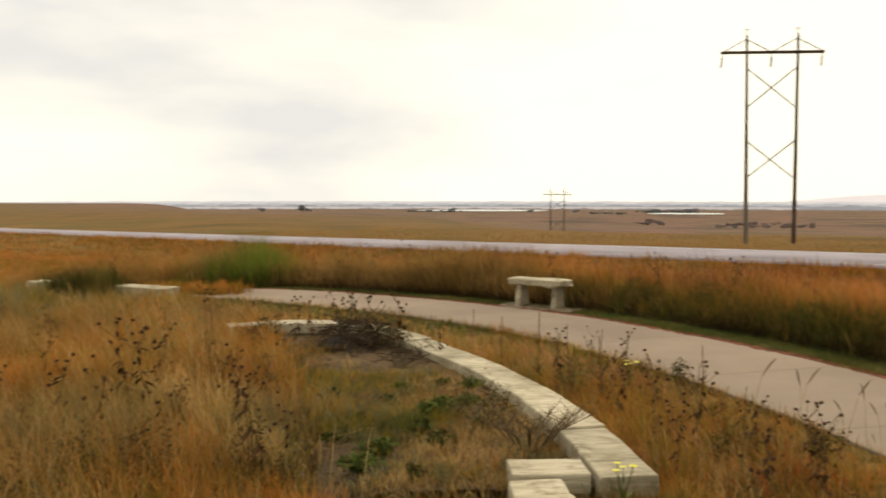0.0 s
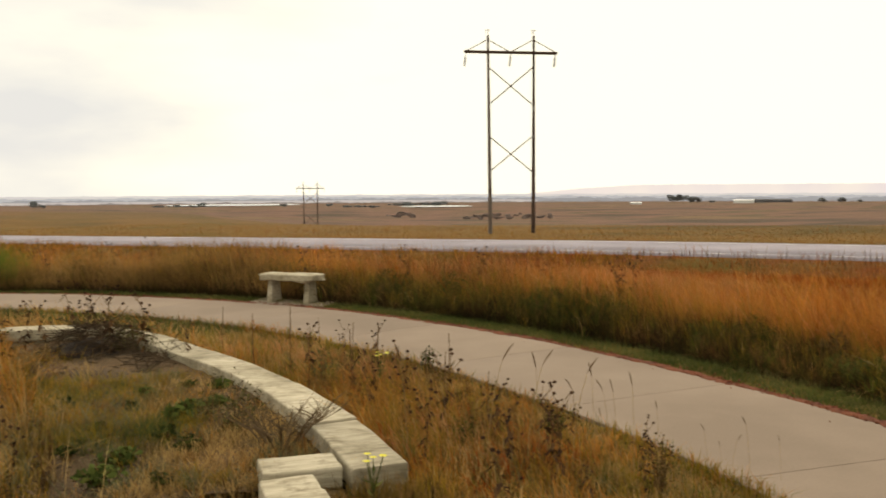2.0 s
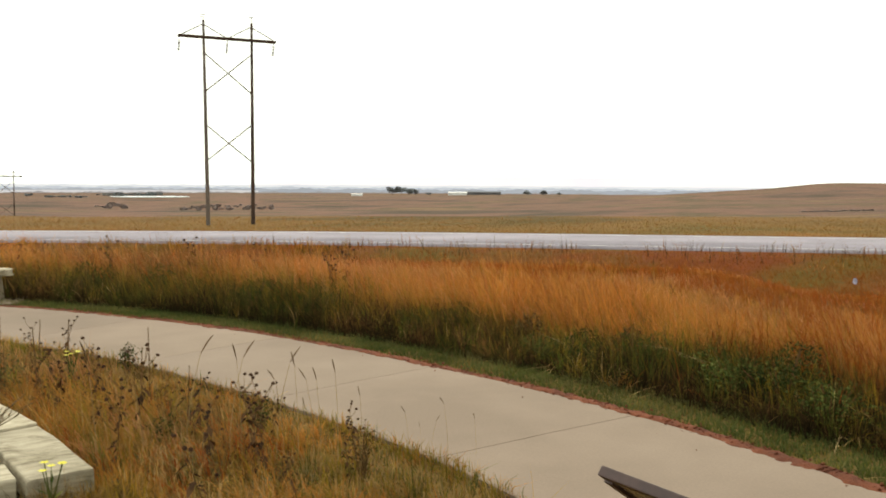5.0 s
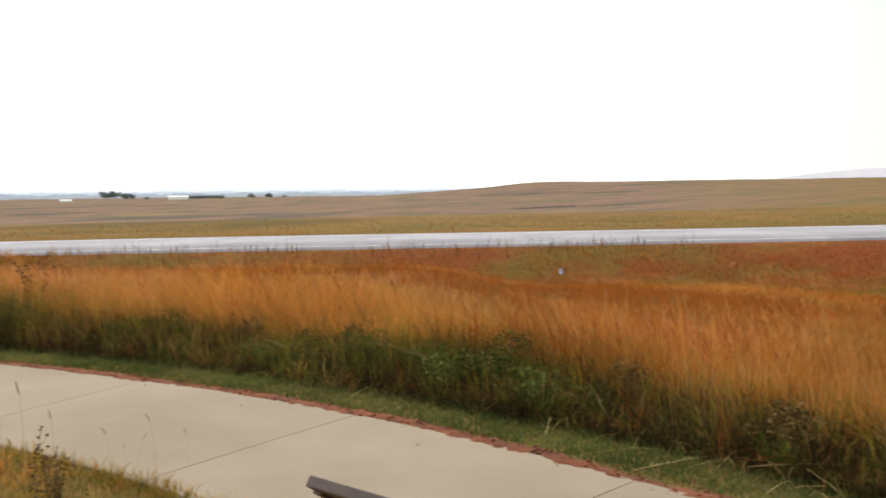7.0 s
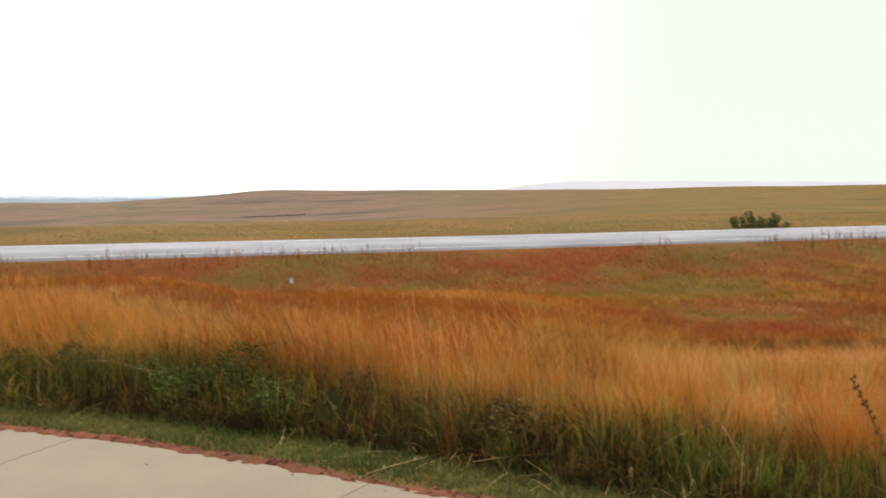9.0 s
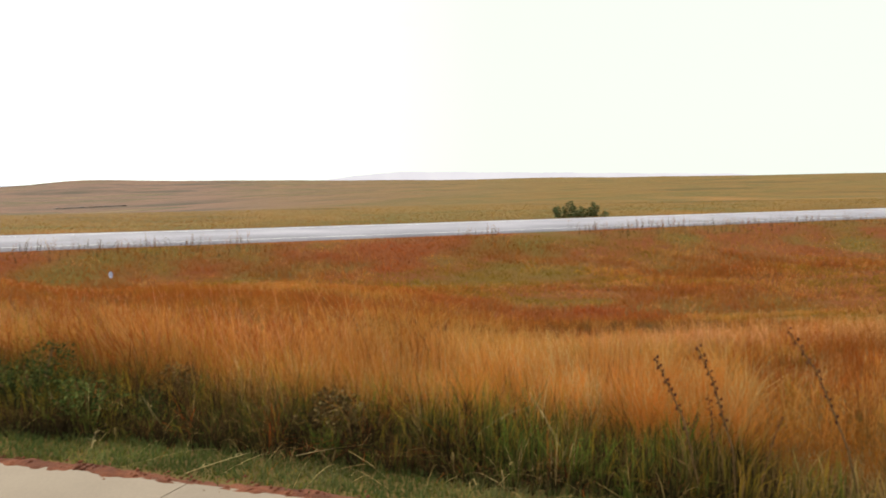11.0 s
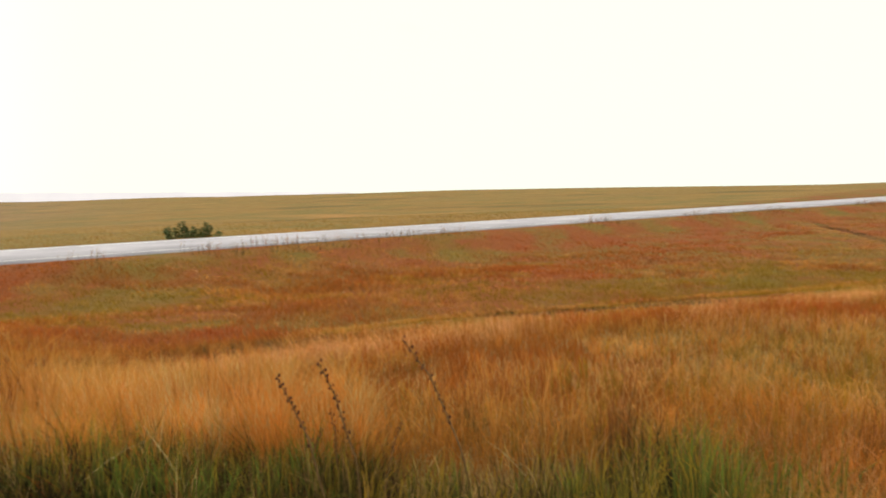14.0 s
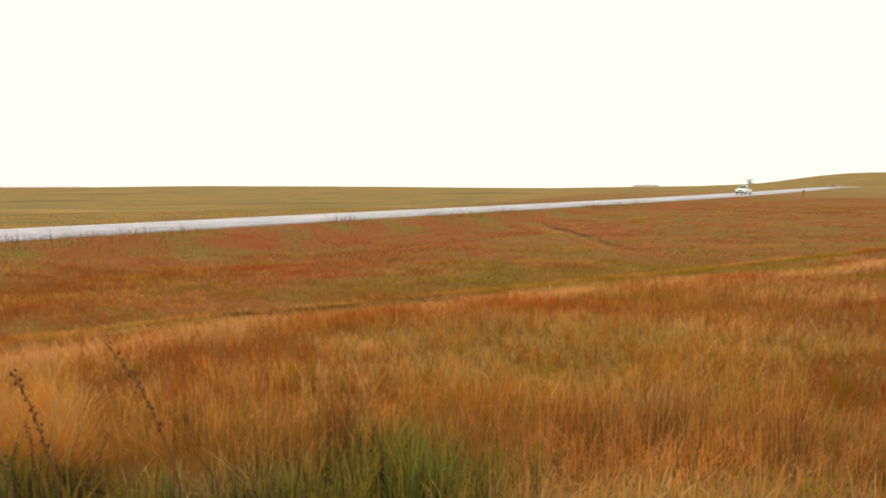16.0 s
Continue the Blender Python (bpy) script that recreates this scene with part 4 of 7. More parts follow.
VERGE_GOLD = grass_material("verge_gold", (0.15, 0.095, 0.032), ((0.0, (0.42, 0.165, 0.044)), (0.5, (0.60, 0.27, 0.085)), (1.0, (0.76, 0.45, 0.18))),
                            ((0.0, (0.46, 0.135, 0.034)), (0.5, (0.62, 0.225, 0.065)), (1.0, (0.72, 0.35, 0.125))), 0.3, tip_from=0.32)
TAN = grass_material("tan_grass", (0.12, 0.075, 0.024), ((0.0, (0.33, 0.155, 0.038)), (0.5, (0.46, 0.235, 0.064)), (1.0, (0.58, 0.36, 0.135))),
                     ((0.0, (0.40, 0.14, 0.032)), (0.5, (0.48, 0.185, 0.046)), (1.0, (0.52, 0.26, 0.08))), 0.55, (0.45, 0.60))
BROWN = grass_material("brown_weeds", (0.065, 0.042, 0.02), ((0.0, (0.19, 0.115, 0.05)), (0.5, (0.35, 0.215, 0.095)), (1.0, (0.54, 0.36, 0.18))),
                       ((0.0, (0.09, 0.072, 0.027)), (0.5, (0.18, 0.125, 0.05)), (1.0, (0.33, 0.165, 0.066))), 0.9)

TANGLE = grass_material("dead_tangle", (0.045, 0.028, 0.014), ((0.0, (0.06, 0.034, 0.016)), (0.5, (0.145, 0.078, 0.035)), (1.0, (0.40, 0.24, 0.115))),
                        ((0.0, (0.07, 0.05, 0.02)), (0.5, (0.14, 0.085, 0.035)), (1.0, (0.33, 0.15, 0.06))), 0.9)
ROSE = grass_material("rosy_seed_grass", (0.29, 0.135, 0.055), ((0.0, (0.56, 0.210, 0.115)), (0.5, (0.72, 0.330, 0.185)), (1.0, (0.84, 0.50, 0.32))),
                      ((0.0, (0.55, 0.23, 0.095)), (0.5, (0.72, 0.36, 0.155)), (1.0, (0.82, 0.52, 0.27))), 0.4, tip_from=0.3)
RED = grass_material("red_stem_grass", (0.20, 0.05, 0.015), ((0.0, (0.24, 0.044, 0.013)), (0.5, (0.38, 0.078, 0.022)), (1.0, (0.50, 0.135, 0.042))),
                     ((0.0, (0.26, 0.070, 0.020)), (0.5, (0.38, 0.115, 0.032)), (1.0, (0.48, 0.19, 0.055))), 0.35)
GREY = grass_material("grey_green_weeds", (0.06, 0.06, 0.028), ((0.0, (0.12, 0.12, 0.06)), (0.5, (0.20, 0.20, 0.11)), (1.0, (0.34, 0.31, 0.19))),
                      ((0.0, (0.12, 0.11, 0.05)), (0.5, (0.21, 0.18, 0.09)), (1.0, (0.36, 0.29, 0.17))), 0.9, dry=False)
LOOKS = {"rose": (ROSE, "feathery rose-tan seeding prairie grass"), "red": (RED, "red-stemmed prairie grass"), "tangle": (TANGLE, "dead brown tangled stems and leaves"), "grey": (GREY, "dull grey-green wild weeds"), "rust": (RUST, "rust red prairie grass standing knee high"), "gold": (GOLD, "tall golden orange prairie grass"), "olive": (OLIVE, "olive gold meadow grass"), "moss": (MOSS, "olive green grass among dry stems"),
         "straw": (STRAW, "dry bleached straw stems"), "fresh": (FRESH, "patch of fresh green feathery grass"), "green": (GREEN, "green grass growing among dry stems"), "lawn": (LAWN, "short mown grass edging the footpath"),
         "dark": (DARK, "dark tangled undergrowth, coloured near black to stand in for shade"), "tan": (TAN, "tan and golden dry meadow grass"), "brown": (BROWN, "withered brown weeds and grass"), "verge": (VERGE_GOLD, "tall golden grass rising over green undergrowth")}


def grass(look_name, x, y, height, width, name="prairie_grass", up=0.0, **kw):
    if len(x) == 0:
        return
    ob = blades(name, x, y, land(x, y) + up, height, width, LOOKS[look_name][0], **kw)
    tagged(ob, LOOKS[look_name][1], "grass", kind="stuff")


def tussocks(look_name, cx, cy, per, spread, high, width, name="tussock_grass", flare=0.35, wind=(0.0, 0.0), lean=0.22, droop=1.0, test=None, **kw):
    """Bunches of blades that spread outward from the middle of each bunch."""
    if len(cx) == 0:
        return
    i = np.repeat(np.arange(len(cx)), per)
    a = rng.uniform(0, 2 * np.pi, len(i))
    o = np.minimum(np.abs(rng.normal(0, 1, len(i))), 2.2)
    size = rng.uniform(0.6, 1.4, len(cx))[i]
    x, y = cx[i] + np.cos(a) * o * spread * size, cy[i] + np.sin(a) * o * spread * size
    h = high[i] * rng.uniform(0.45, 1.1, len(i)) * (1.08 - 0.12 * o)
    wx, wy = wind[0] + flare * o * np.cos(a), wind[1] + flare * o * np.sin(a)
    k = np.ones(len(i), bool) if test is None else test(x, y)
    grass(look_name, x[k], y[k], h[k], rng.uniform(width * 0.6, width * 1.4, k.sum()), name, wind=(wx[k], wy[k]), lean=lean, droop=droop, **kw)


def off_stones(x, y):
    """True where no wall stone lies."""
    a = away(x, y, WALL_XY) > 0.21
    b = ~((x > 0.25) & (x < 1.12) & (y > 4.36) & (y < 4.78))
    c = ~((x > 0.26) & (x < 0.68) & (y < 4.5) & (y > 2.8))
    d = away(x, y, np.array(((-6.3, 15.6), (-5.8, 15.2), (-5.3, 14.8), (-4.8, 14.45), (-4.4, 14.15), (-4.0, 13.95), (-3.55, 13.75))), 1) > 0.3
    return a & b & c & d


def in_bed(x, y):
    """True inside the planting bed that the wall rings."""
    right = np.interp(y, (4.7, 6.0, 7.7, 9.3, 9.95), (0.75, 0.64, 0.22, -0.42, -0.9))
    left = np.interp(y, (4.0, 5.5, 7.0, 9.0, 9.9), (-0.9, -0.85, -0.95, -1.35, -1.5))
    return (y > 4.6) & (y < 9.95) & (x < right) & (x > left)


# the meadow between footpath and highway, and on along the rise
def make_meadow():
    x, y, r = scatter(545000, 5.0, 46, -32, 150, 1.15)
    x2, y2, r2 = scatter(280000, 46, 200, 88, 150, 1.3)
    x3, y3, r3 = scatter(60000, 44, 90, -32, 12, 1.2)
    x, y, r = np.concatenate((x, x2, x3)), np.concatenate((y, y2, y3)), np.concatenate((r, r2, r3))
    w = side_of_way(x, y)
    _, dv, _ = road_frame(x, y)
    v = x * NORMAL[0] + y * NORMAL[1]
    head = np.degrees(np.arctan2(x, y))
    keep = (w > 2.1) & (dv < -5.9)
    x, y, r, w, v, dv, head = (a[keep] for a in (x, y, r, w, v, dv, head))
    n = len(x)
    p1, p2, p3 = patches(x, y, 0.35, 1), patches(x, y, 0.62, 2), patches(x, y, 0.16, 3)
    p4 = patches(x, y, 1.3, 14)
    q = swale_line(x, y) + 0.9 * (p1 - 0.5) + 0.5 * (p4 - 0.5)
    right = step01(60, 76, head)
    red = step01(0.46, 0.60, 0.5 * p2 + 0.5 * patches(x, y, 0.3, 9))
    band = lambda a, b, soft: step01(a - soft, a + soft, q) * (1 - step01(b - soft, b + soft, q))
    pale = band(-0.9, 0.7, 0.3) * right * (1 - step01(112, 124, head))
    wet = band(0.5, 4.2, 0.6) * right * (0.55 + 0.45 * step01(0.35, 0.6, p2))
    bank = band(4.2, 13.0, 1.0) * right
    fore = band(-3.2, -0.7, 0.5) * right
    tall = (1 - step01(3.0, 6.0, w)) * (1 - 0.75 * step01(76, 92, head))
    east = step01(82, 94, head)
    crest = band(-2.6, 0.2, 0.5) * east
    gold = 0.07 + 1.0 * tall * (1 - 0.5 * east) + 0.30 * step01(0.5, 0.68, p1) - 0.15 * bank + 0.9 * fore * (1 - 0.8 * east)
    olive = 0.10 + 0.9 * wet + 0.7 * step01(0.50, 0.66, p3) * step01(6, 12, v) * (1 - 0.6 * bank) + 1.3 * step01(92, 108, head) * step01(0.42, 0.62, 0.5 * p1 + 0.5 * patches(x, y, 0.5, 71)) * (1 - 0.7 * wet) * (1 - 0.6 * fore) * 1.6
    rust = 0.35 + 1.3 * red * (1 - 0.7 * tall) - 0.3 * tall - 0.3 * wet + 0.25 * bank + 0.5 * fore
    sa, sb = math.sin(radians(105)), math.cos(radians(105))
    rill = patches((x * sa + y * sb) * 0.8, x * sb - y * sa, 0.45, 111)
    rosy = 0.05 + 3.0 * crest * (0.4 + 0.6 * step01(0.4, 0.6, p4)) + 0.8 * pale + 0.25 * step01(0.55, 0.7, p4) + 0.35 * fore * (1 - east)
    ruddy = 0.08 + 5.0 * step01(-30, -17, dv) * (1 - 0.6 * step01(-8, -6.5, dv)) * step01(0.44, 0.60, 0.65 * rill + 0.35 * p3) * step01(66, 84, head) * (1 - 0.8 * step01(116, 124, head)) + 1.6 * crest * red + 2.2 * step01(0.62, 0.72, p2) * band(-4.5, -0.4, 0.6) * east
    olive = olive + 0.9 * step01(0.52, 0.70, 1 - rill) * step01(16, 24, r)
    straw = 0.008 + 0.22 * pale + 0.015 * wet + 0.30 * fore * (1 - east)
    north = 1 - step01(-14, 2, head)
    rust = rust * (1 - 0.85 * north)
    ruddy = ruddy * (1 - 0.85 * north)
    gold, rosy, olive = gold + 0.35 * north, rosy + 0.3 * north, olive + 0.4 * north
    olive = olive * (1 - 0.5 * step01(30, 44, r))
    tan = 0.16 + 0.35 * north + 0.3 * pale + 0.35 * step01(0.5, 0.68, p3) * (1 - wet)
    # a shallow gully running down from the road bank, drawn by grass tone only
    wash = [(r_ * math.sin(radians(h_)), r_ * math.cos(radians(h_))) for r_, h_ in ((52, 136), (53, 133), (55, 130.3), (65, 127.9), (78, 126.3), (93, 124.8))]
    gully = np.full(n, 99.0)
    close = (head > 122) & (head < 138) & (r > 44) & (r < 100)
    line = np.array([(a[0] + (b[0] - a[0]) * f, a[1] + (b[1] - a[1]) * f) for a, b in zip(wash, wash[1:]) for f in np.arange(0, 1, 0.04)])
    gully[close] = away(x[close], y[close], line, 1)
    nearer = r < np.interp(head, (124.8, 126.3, 127.9, 130.3, 133, 136), (93, 78, 65, 55, 53, 52))
    # dark grass paints the gully's shadow and the shade line behind the crest
    dark = 6.0 * (~nearer & (gully < 1.0)) + 1.6 * band(2.0, 5.0, 0.6) * step01(100, 106, head) * (1 - step01(116, 122, head))
    mid = band(7.0, 26.0, 2.0) * right
    olive = olive + 0.7 * mid * step01(0.35, 0.6, 1 - rill)
    tan, rosy = tan * (1 - 0.6 * mid), rosy * (1 - 0.6 * mid)
    rust = rust * (1 - 0.6 * mid)
    hollow = band(3.0, 7.5, 0.8) * east
    olive = olive + 0.25 * hollow
    tan += 5.0 * (nearer & (gully < 2.2)) + 0.5 * hollow + 0.9 * fore * (1 - east)
    straw += 2.0 * (nearer & (gully < 1.3))
    west = 1 - step01(32, 52, head)
    gold = gold * (1 - 0.45 * west)
    tangle = 0.03 + 0.55 * wet * (1 - 0.8 * step01(94, 104, head)) + 0.22 * west * step01(0.4, 0.6, p2)
    prob = np.stack((olive, tan, straw, gold, rosy, rust, ruddy, tangle, dark), 1).clip(0.005)
    prob = np.cumsum(prob / prob.sum(1)[:, None], 1)
    kind = (clumped(x, y, (1.5, 0.6, 0.25), 0.33)[:, None] > prob).sum(1)
    high = 0.17 + 0.08 * p1 + 0.06 * red + 0.42 * tall * (1 - 0.4 * east) - 0.07 * wet - 0.07 * pale + 0.11 * fore * (1 - 0.5 * east) + 0.22 * (1 - step01(-14, 2, head))
    high = high * rng.uniform(0.4, 1.2, n) * np.where(kind == 0, 0.75, 1.0) * (0.65 + 0.7 * patches(x, y, 1.5, 51))
    high *= (1 - 0.45 * step01(-10.0, -6.0, dv)) * (1 - 0.45 * step01(40, 70, r))
    wid = np.clip(0.0018 + 0.00046 * r, 0.0035, 0.05) * rng.uniform(0.6, 1.3, n)
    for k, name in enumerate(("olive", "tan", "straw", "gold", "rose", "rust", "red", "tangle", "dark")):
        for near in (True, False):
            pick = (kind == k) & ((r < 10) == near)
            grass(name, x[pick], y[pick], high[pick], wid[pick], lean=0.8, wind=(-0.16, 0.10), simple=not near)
    # bunches standing out of the sward
    cx, cy, cr = scatter(5200, 5.5, 17, -25, 146, 1.0)
    cw = side_of_way(cx, cy)
    q = (cw > 2.7) & (rng.uniform(0, 1, len(cx)) < 0.55)
    cx, cy, cr, cw = cx[q], cy[q], cr[q], cw[q]
    tall = (1 - step01(3.0, 6.5, cw)) * (1 - 0.6 * step01(76, 96, np.degrees(np.arctan2(cx, cy))))
    ch = (0.24 + 0.34 * tall) * rng.uniform(0.7, 1.25, len(cx))
    p = rng.uniform(0, 1, len(cx)) * 0.6 + 0.4 * patches(cx, cy, 0.5, 52)
    for name, lo, hi in (("tan", 0, 0.3), ("gold", 0.3, 0.5), ("rust", 0.5, 0.72), ("olive", 0.72, 2)):
        k = (p >= lo) & (p < hi)
        tussocks(name, cx[k], cy[k], 24, 0.07, ch[k], 0.0055, wind=(-0.14, 0.08))


make_meadow()


# the verge along the footpath: mown strip, undergrowth darkened as if shaded, green tufts, bleached stems
VERGE_EDGE = 1.33


def beside_way(n, lo, hi, power=1.0):
    """Random points along the footpath on the highway's side, lo to hi metres from its middle."""
    t = rng.uniform(8, len(WAY_XY) - 12, n)
    i = t.astype(int)
    d = WAY_XY[i + 1] - WAY_XY[i - 1]
    d /= np.hypot(d[:, 0], d[:, 1])[:, None]
    o = lo + (hi - lo) * rng.uniform(0, 1, n) ** power
    x = WAY_XY[i, 0] + d[:, 0] * (t - i) * 0.1 + d[:, 1] * o
    y = WAY_XY[i, 1] + d[:, 1] * (t - i) * 0.1 - d[:, 0] * o
    return x, y, o, np.degrees(np.arctan2(x, y))


def make_verge():
    u = rng.uniform
    # mown strip
    x, y, o, head = beside_way(58000, 0.84, 1.50)
    q = u(0, 1, len(x)) < 0.06 + 0.94 * step01(0.88, 1.0, o + 0.12 * (patches(x, y, 4.0, 6) - 0.5))
    grass("lawn", x[q], y[q], u(0.025, 0.075, q.sum()), u(0.007, 0.014, q.sum()), "mown_grass", lean=0.7, simple=True)
    x, y, o, head = beside_way(26000, 0.92, 1.5)
    grass("green", x, y, u(0.012, 0.045, len(x)), u(0.012, 0.024, len(x)), "mown_grass", lean=1.4, simple=True)
    # dark dead growth, dense and steep where the mown strip ends, its shade coloured in
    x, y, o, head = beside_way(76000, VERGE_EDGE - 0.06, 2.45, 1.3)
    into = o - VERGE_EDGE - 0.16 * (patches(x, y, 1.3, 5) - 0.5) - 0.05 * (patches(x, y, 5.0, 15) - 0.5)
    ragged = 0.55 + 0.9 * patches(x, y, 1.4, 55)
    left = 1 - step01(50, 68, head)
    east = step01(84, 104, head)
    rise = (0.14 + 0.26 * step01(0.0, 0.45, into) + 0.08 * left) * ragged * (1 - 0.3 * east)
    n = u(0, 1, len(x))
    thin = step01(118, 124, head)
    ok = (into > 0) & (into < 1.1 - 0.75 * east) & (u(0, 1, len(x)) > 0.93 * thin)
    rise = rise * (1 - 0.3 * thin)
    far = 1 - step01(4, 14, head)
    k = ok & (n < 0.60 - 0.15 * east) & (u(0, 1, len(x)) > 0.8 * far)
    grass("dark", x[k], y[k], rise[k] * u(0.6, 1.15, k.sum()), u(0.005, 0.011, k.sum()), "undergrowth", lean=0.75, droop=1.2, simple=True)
    k = ok & (n > 0.60) & (n < 0.72 + 0.08 * (1 - left))
    grass("tangle", x[k], y[k], rise[k] * u(0.7, 1.3, k.sum()), u(0.003, 0.006, k.sum()), "undergrowth", lean=1.0, droop=1.8, fine=True)
    k = ok & (n > 0.80) & (n < 0.86 + 0.06 * left + 0.06 * east) & (patches(x, y, 1.1, 8) > 0.42 - 0.2 * east)
    grass("green", x[k], y[k], rise[k] * u(0.8, 1.35, k.sum()), u(0.003, 0.007, k.sum()), "verge_grass", lean=0.55)
    k = ok & (n < 0.40) & (far > u(0, 1, len(x)))
    grass("brown", x[k], y[k], rise[k] * u(0.9, 1.7, k.sum()), u(0.005, 0.010, k.sum()), "verge_grass", lean=0.6, wind=(-0.2, 0.05))
    k = ok & (n > 0.92) & (into > 0.1)
    grass("moss", x[k], y[k], rise[k] * u(0.8, 1.5, k.sum()), u(0.003, 0.006, k.sum()), "verge_grass", lean=0.55, wind=(-0.12, 0.05))
    # olive to golden growth rising behind it
    x, y, o, head = beside_way(30000, 1.75, 3.3)
    ragged = 0.6 + 0.8 * patches(x, y, 1.4, 55)
    left = 1 - step01(56, 80, head)
    east = step01(84, 104, head)
    n = u(0, 1, len(x))
    high = (0.34 + 0.28 * step01(1.8, 2.7, o) * (1 - 0.5 * east)) * ragged
    k = (n < 0.34) & (o < 2.5 - 0.8 * east)
    grass("moss", x[k], y[k], high[k] * u(0.7, 1.1, k.sum()), u(0.003, 0.006, k.sum()), "verge_grass", lean=0.6, wind=(-0.16, 0.06))
    k = (n > 0.34) & (n < 0.56) & (o > 1.9)
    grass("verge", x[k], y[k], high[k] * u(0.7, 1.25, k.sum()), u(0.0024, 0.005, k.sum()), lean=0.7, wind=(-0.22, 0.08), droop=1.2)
    k = (n > 0.56) & (n < 0.72) & (o > 2.0)
    grass("tan", x[k], y[k], high[k] * u(0.7, 1.25, k.sum()), u(0.0024, 0.005, k.sum()), lean=0.9, wind=(-0.22, 0.08), droop=1.4)
    # feathery rose-tan heads, a light band over the verge
    x, y, o, head = beside_way(62000, 2.1, 6.4, 1.1)
    thick = step01(0.30, 0.62, patches(x, y, 0.75, 91)) * (1 - 0.92 * step01(80, 92, head)) * (0.35 + 0.65 * step01(12, 34, head))
    k = (u(0, 1, len(x)) < 0.25 + 0.75 * thick) & (o > 2.1 + 0.5 * patches(x, y, 1.1, 92)) & (head < 92)
    x, y, o, head = x[k], y[k], o[k], head[k]
    high = u(0.42, 0.72, len(x)) * (0.7 + 0.5 * patches(x, y, 1.2, 93)) * (1 - 0.35 * step01(4.0, 6.4, o))
    f = u(0, 1, len(x)) + 0.3 * (patches(x, y, 0.8, 94) - 0.5)
    for name, lo, hi in (("rose", -1, 0.80), ("verge", 0.80, 0.92), ("straw", 0.92, 0.97), ("tan", 0.97, 2)):
        k = (f >= lo) & (f < hi)
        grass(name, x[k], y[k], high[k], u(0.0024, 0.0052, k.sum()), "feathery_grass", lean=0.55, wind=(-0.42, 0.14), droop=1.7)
    # upright green and olive blades in ragged bunches, going uphill
    x, y, o, head = beside_way(60000, 1.5, 2.5)
    bunch = 0.6 * patches(x, y, 4.6, 121) + 0.4 * patches(x, y, 1.6, 122)
    k = (head > 78) & (bunch + 0.25 * u(-1, 1, len(x)) > 0.46 + 0.5 * step01(116, 127, head) + 0.3 * step01(1.9, 2.4, o) + 0.12 * (1 - step01(80, 96, head)))
    x, y, o, bunch = x[k], y[k], o[k], bunch[k]
    f = clumped(x, y, (2.6, 1.2), 0.5)
    # near-black blades mixed in as painted depth between the bunches
    for name, lo, hi in (("fresh", 0, 0.10), ("green", 0.10, 0.36), ("moss", 0.36, 0.62), ("dark", 0.62, 0.86), ("brown", 0.86, 2)):
        k = (f >= lo) & (f < hi)
        grass(name, x[k], y[k], u(0.14, 0.40, k.sum()) * (0.2 + 1.5 * bunch[k]), u(0.004, 0.009, k.sum()), "verge_grass", lean=0.4, wind=(-0.05, 0.02))
    # orange grass reaching down to the footpath where the green growth ends
    x, y, o, head = beside_way(60000, 1.2, 3.0)
    k = u(0, 1, len(x)) < step01(117, 124, head)
    x, y, o = x[k], y[k], o[k]
    f = clumped(x, y, (2.2, 1.0), 0.5)
    for name, lo, hi in (("gold", 0, 0.34), ("rose", 0.34, 0.56), ("tan", 0.56, 0.76), ("moss", 0.76, 0.86), ("red", 0.86, 2)):
        k = (f >= lo) & (f < hi)
        grass(name, x[k], y[k], u(0.16, 0.42, k.sum()), u(0.0024, 0.005, k.sum()), "feathery_grass", lean=0.7, wind=(-0.2, 0.08), droop=1.3)
    # tussocks: ragged dead and green ones in front, olive and golden ones behind
    cx, cy, o, ch = beside_way(2400, VERGE_EDGE + 0.05, 2.9)
    cw = o - VERGE_EDGE
    cl = 1 - step01(60, 84, ch)
    east = step01(92, 108, ch)
    c = u(0, 1, len(cx))
    hue = 0.55 * c + 0.45 * patches(cx, cy, 1.2, 57)
    size = u(0.65, 1.3, len(cx))
    front = cw < 0.75
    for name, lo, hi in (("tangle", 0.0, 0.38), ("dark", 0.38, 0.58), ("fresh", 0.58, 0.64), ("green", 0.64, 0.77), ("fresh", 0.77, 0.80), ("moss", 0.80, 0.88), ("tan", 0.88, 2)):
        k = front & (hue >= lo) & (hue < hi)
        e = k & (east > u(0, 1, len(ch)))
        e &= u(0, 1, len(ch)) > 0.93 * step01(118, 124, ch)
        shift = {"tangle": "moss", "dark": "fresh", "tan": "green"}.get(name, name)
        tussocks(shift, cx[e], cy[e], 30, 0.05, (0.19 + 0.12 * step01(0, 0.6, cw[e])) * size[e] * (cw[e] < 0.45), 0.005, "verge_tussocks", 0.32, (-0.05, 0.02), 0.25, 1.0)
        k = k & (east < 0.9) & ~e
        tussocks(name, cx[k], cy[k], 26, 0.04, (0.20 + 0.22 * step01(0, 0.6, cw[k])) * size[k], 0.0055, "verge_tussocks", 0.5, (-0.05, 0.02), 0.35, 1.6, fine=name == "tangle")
    for name, lo, hi in (("moss", 0.0, 0.34), ("green", 0.34, 0.44), ("tan", 0.44, 0.58), ("tangle", 0.58, 0.66), ("verge", 0.66, 2)):
        k = ~front & (hue >= lo) & (hue < hi) & (east < 0.4)
        tussocks(name, cx[k], cy[k], 26, 0.055, (0.34 + 0.28 * step01(0.7, 1.4, cw[k]) * cl[k]) * size[k], 0.005, "verge_tussocks", 0.4, (-0.14, 0.05))
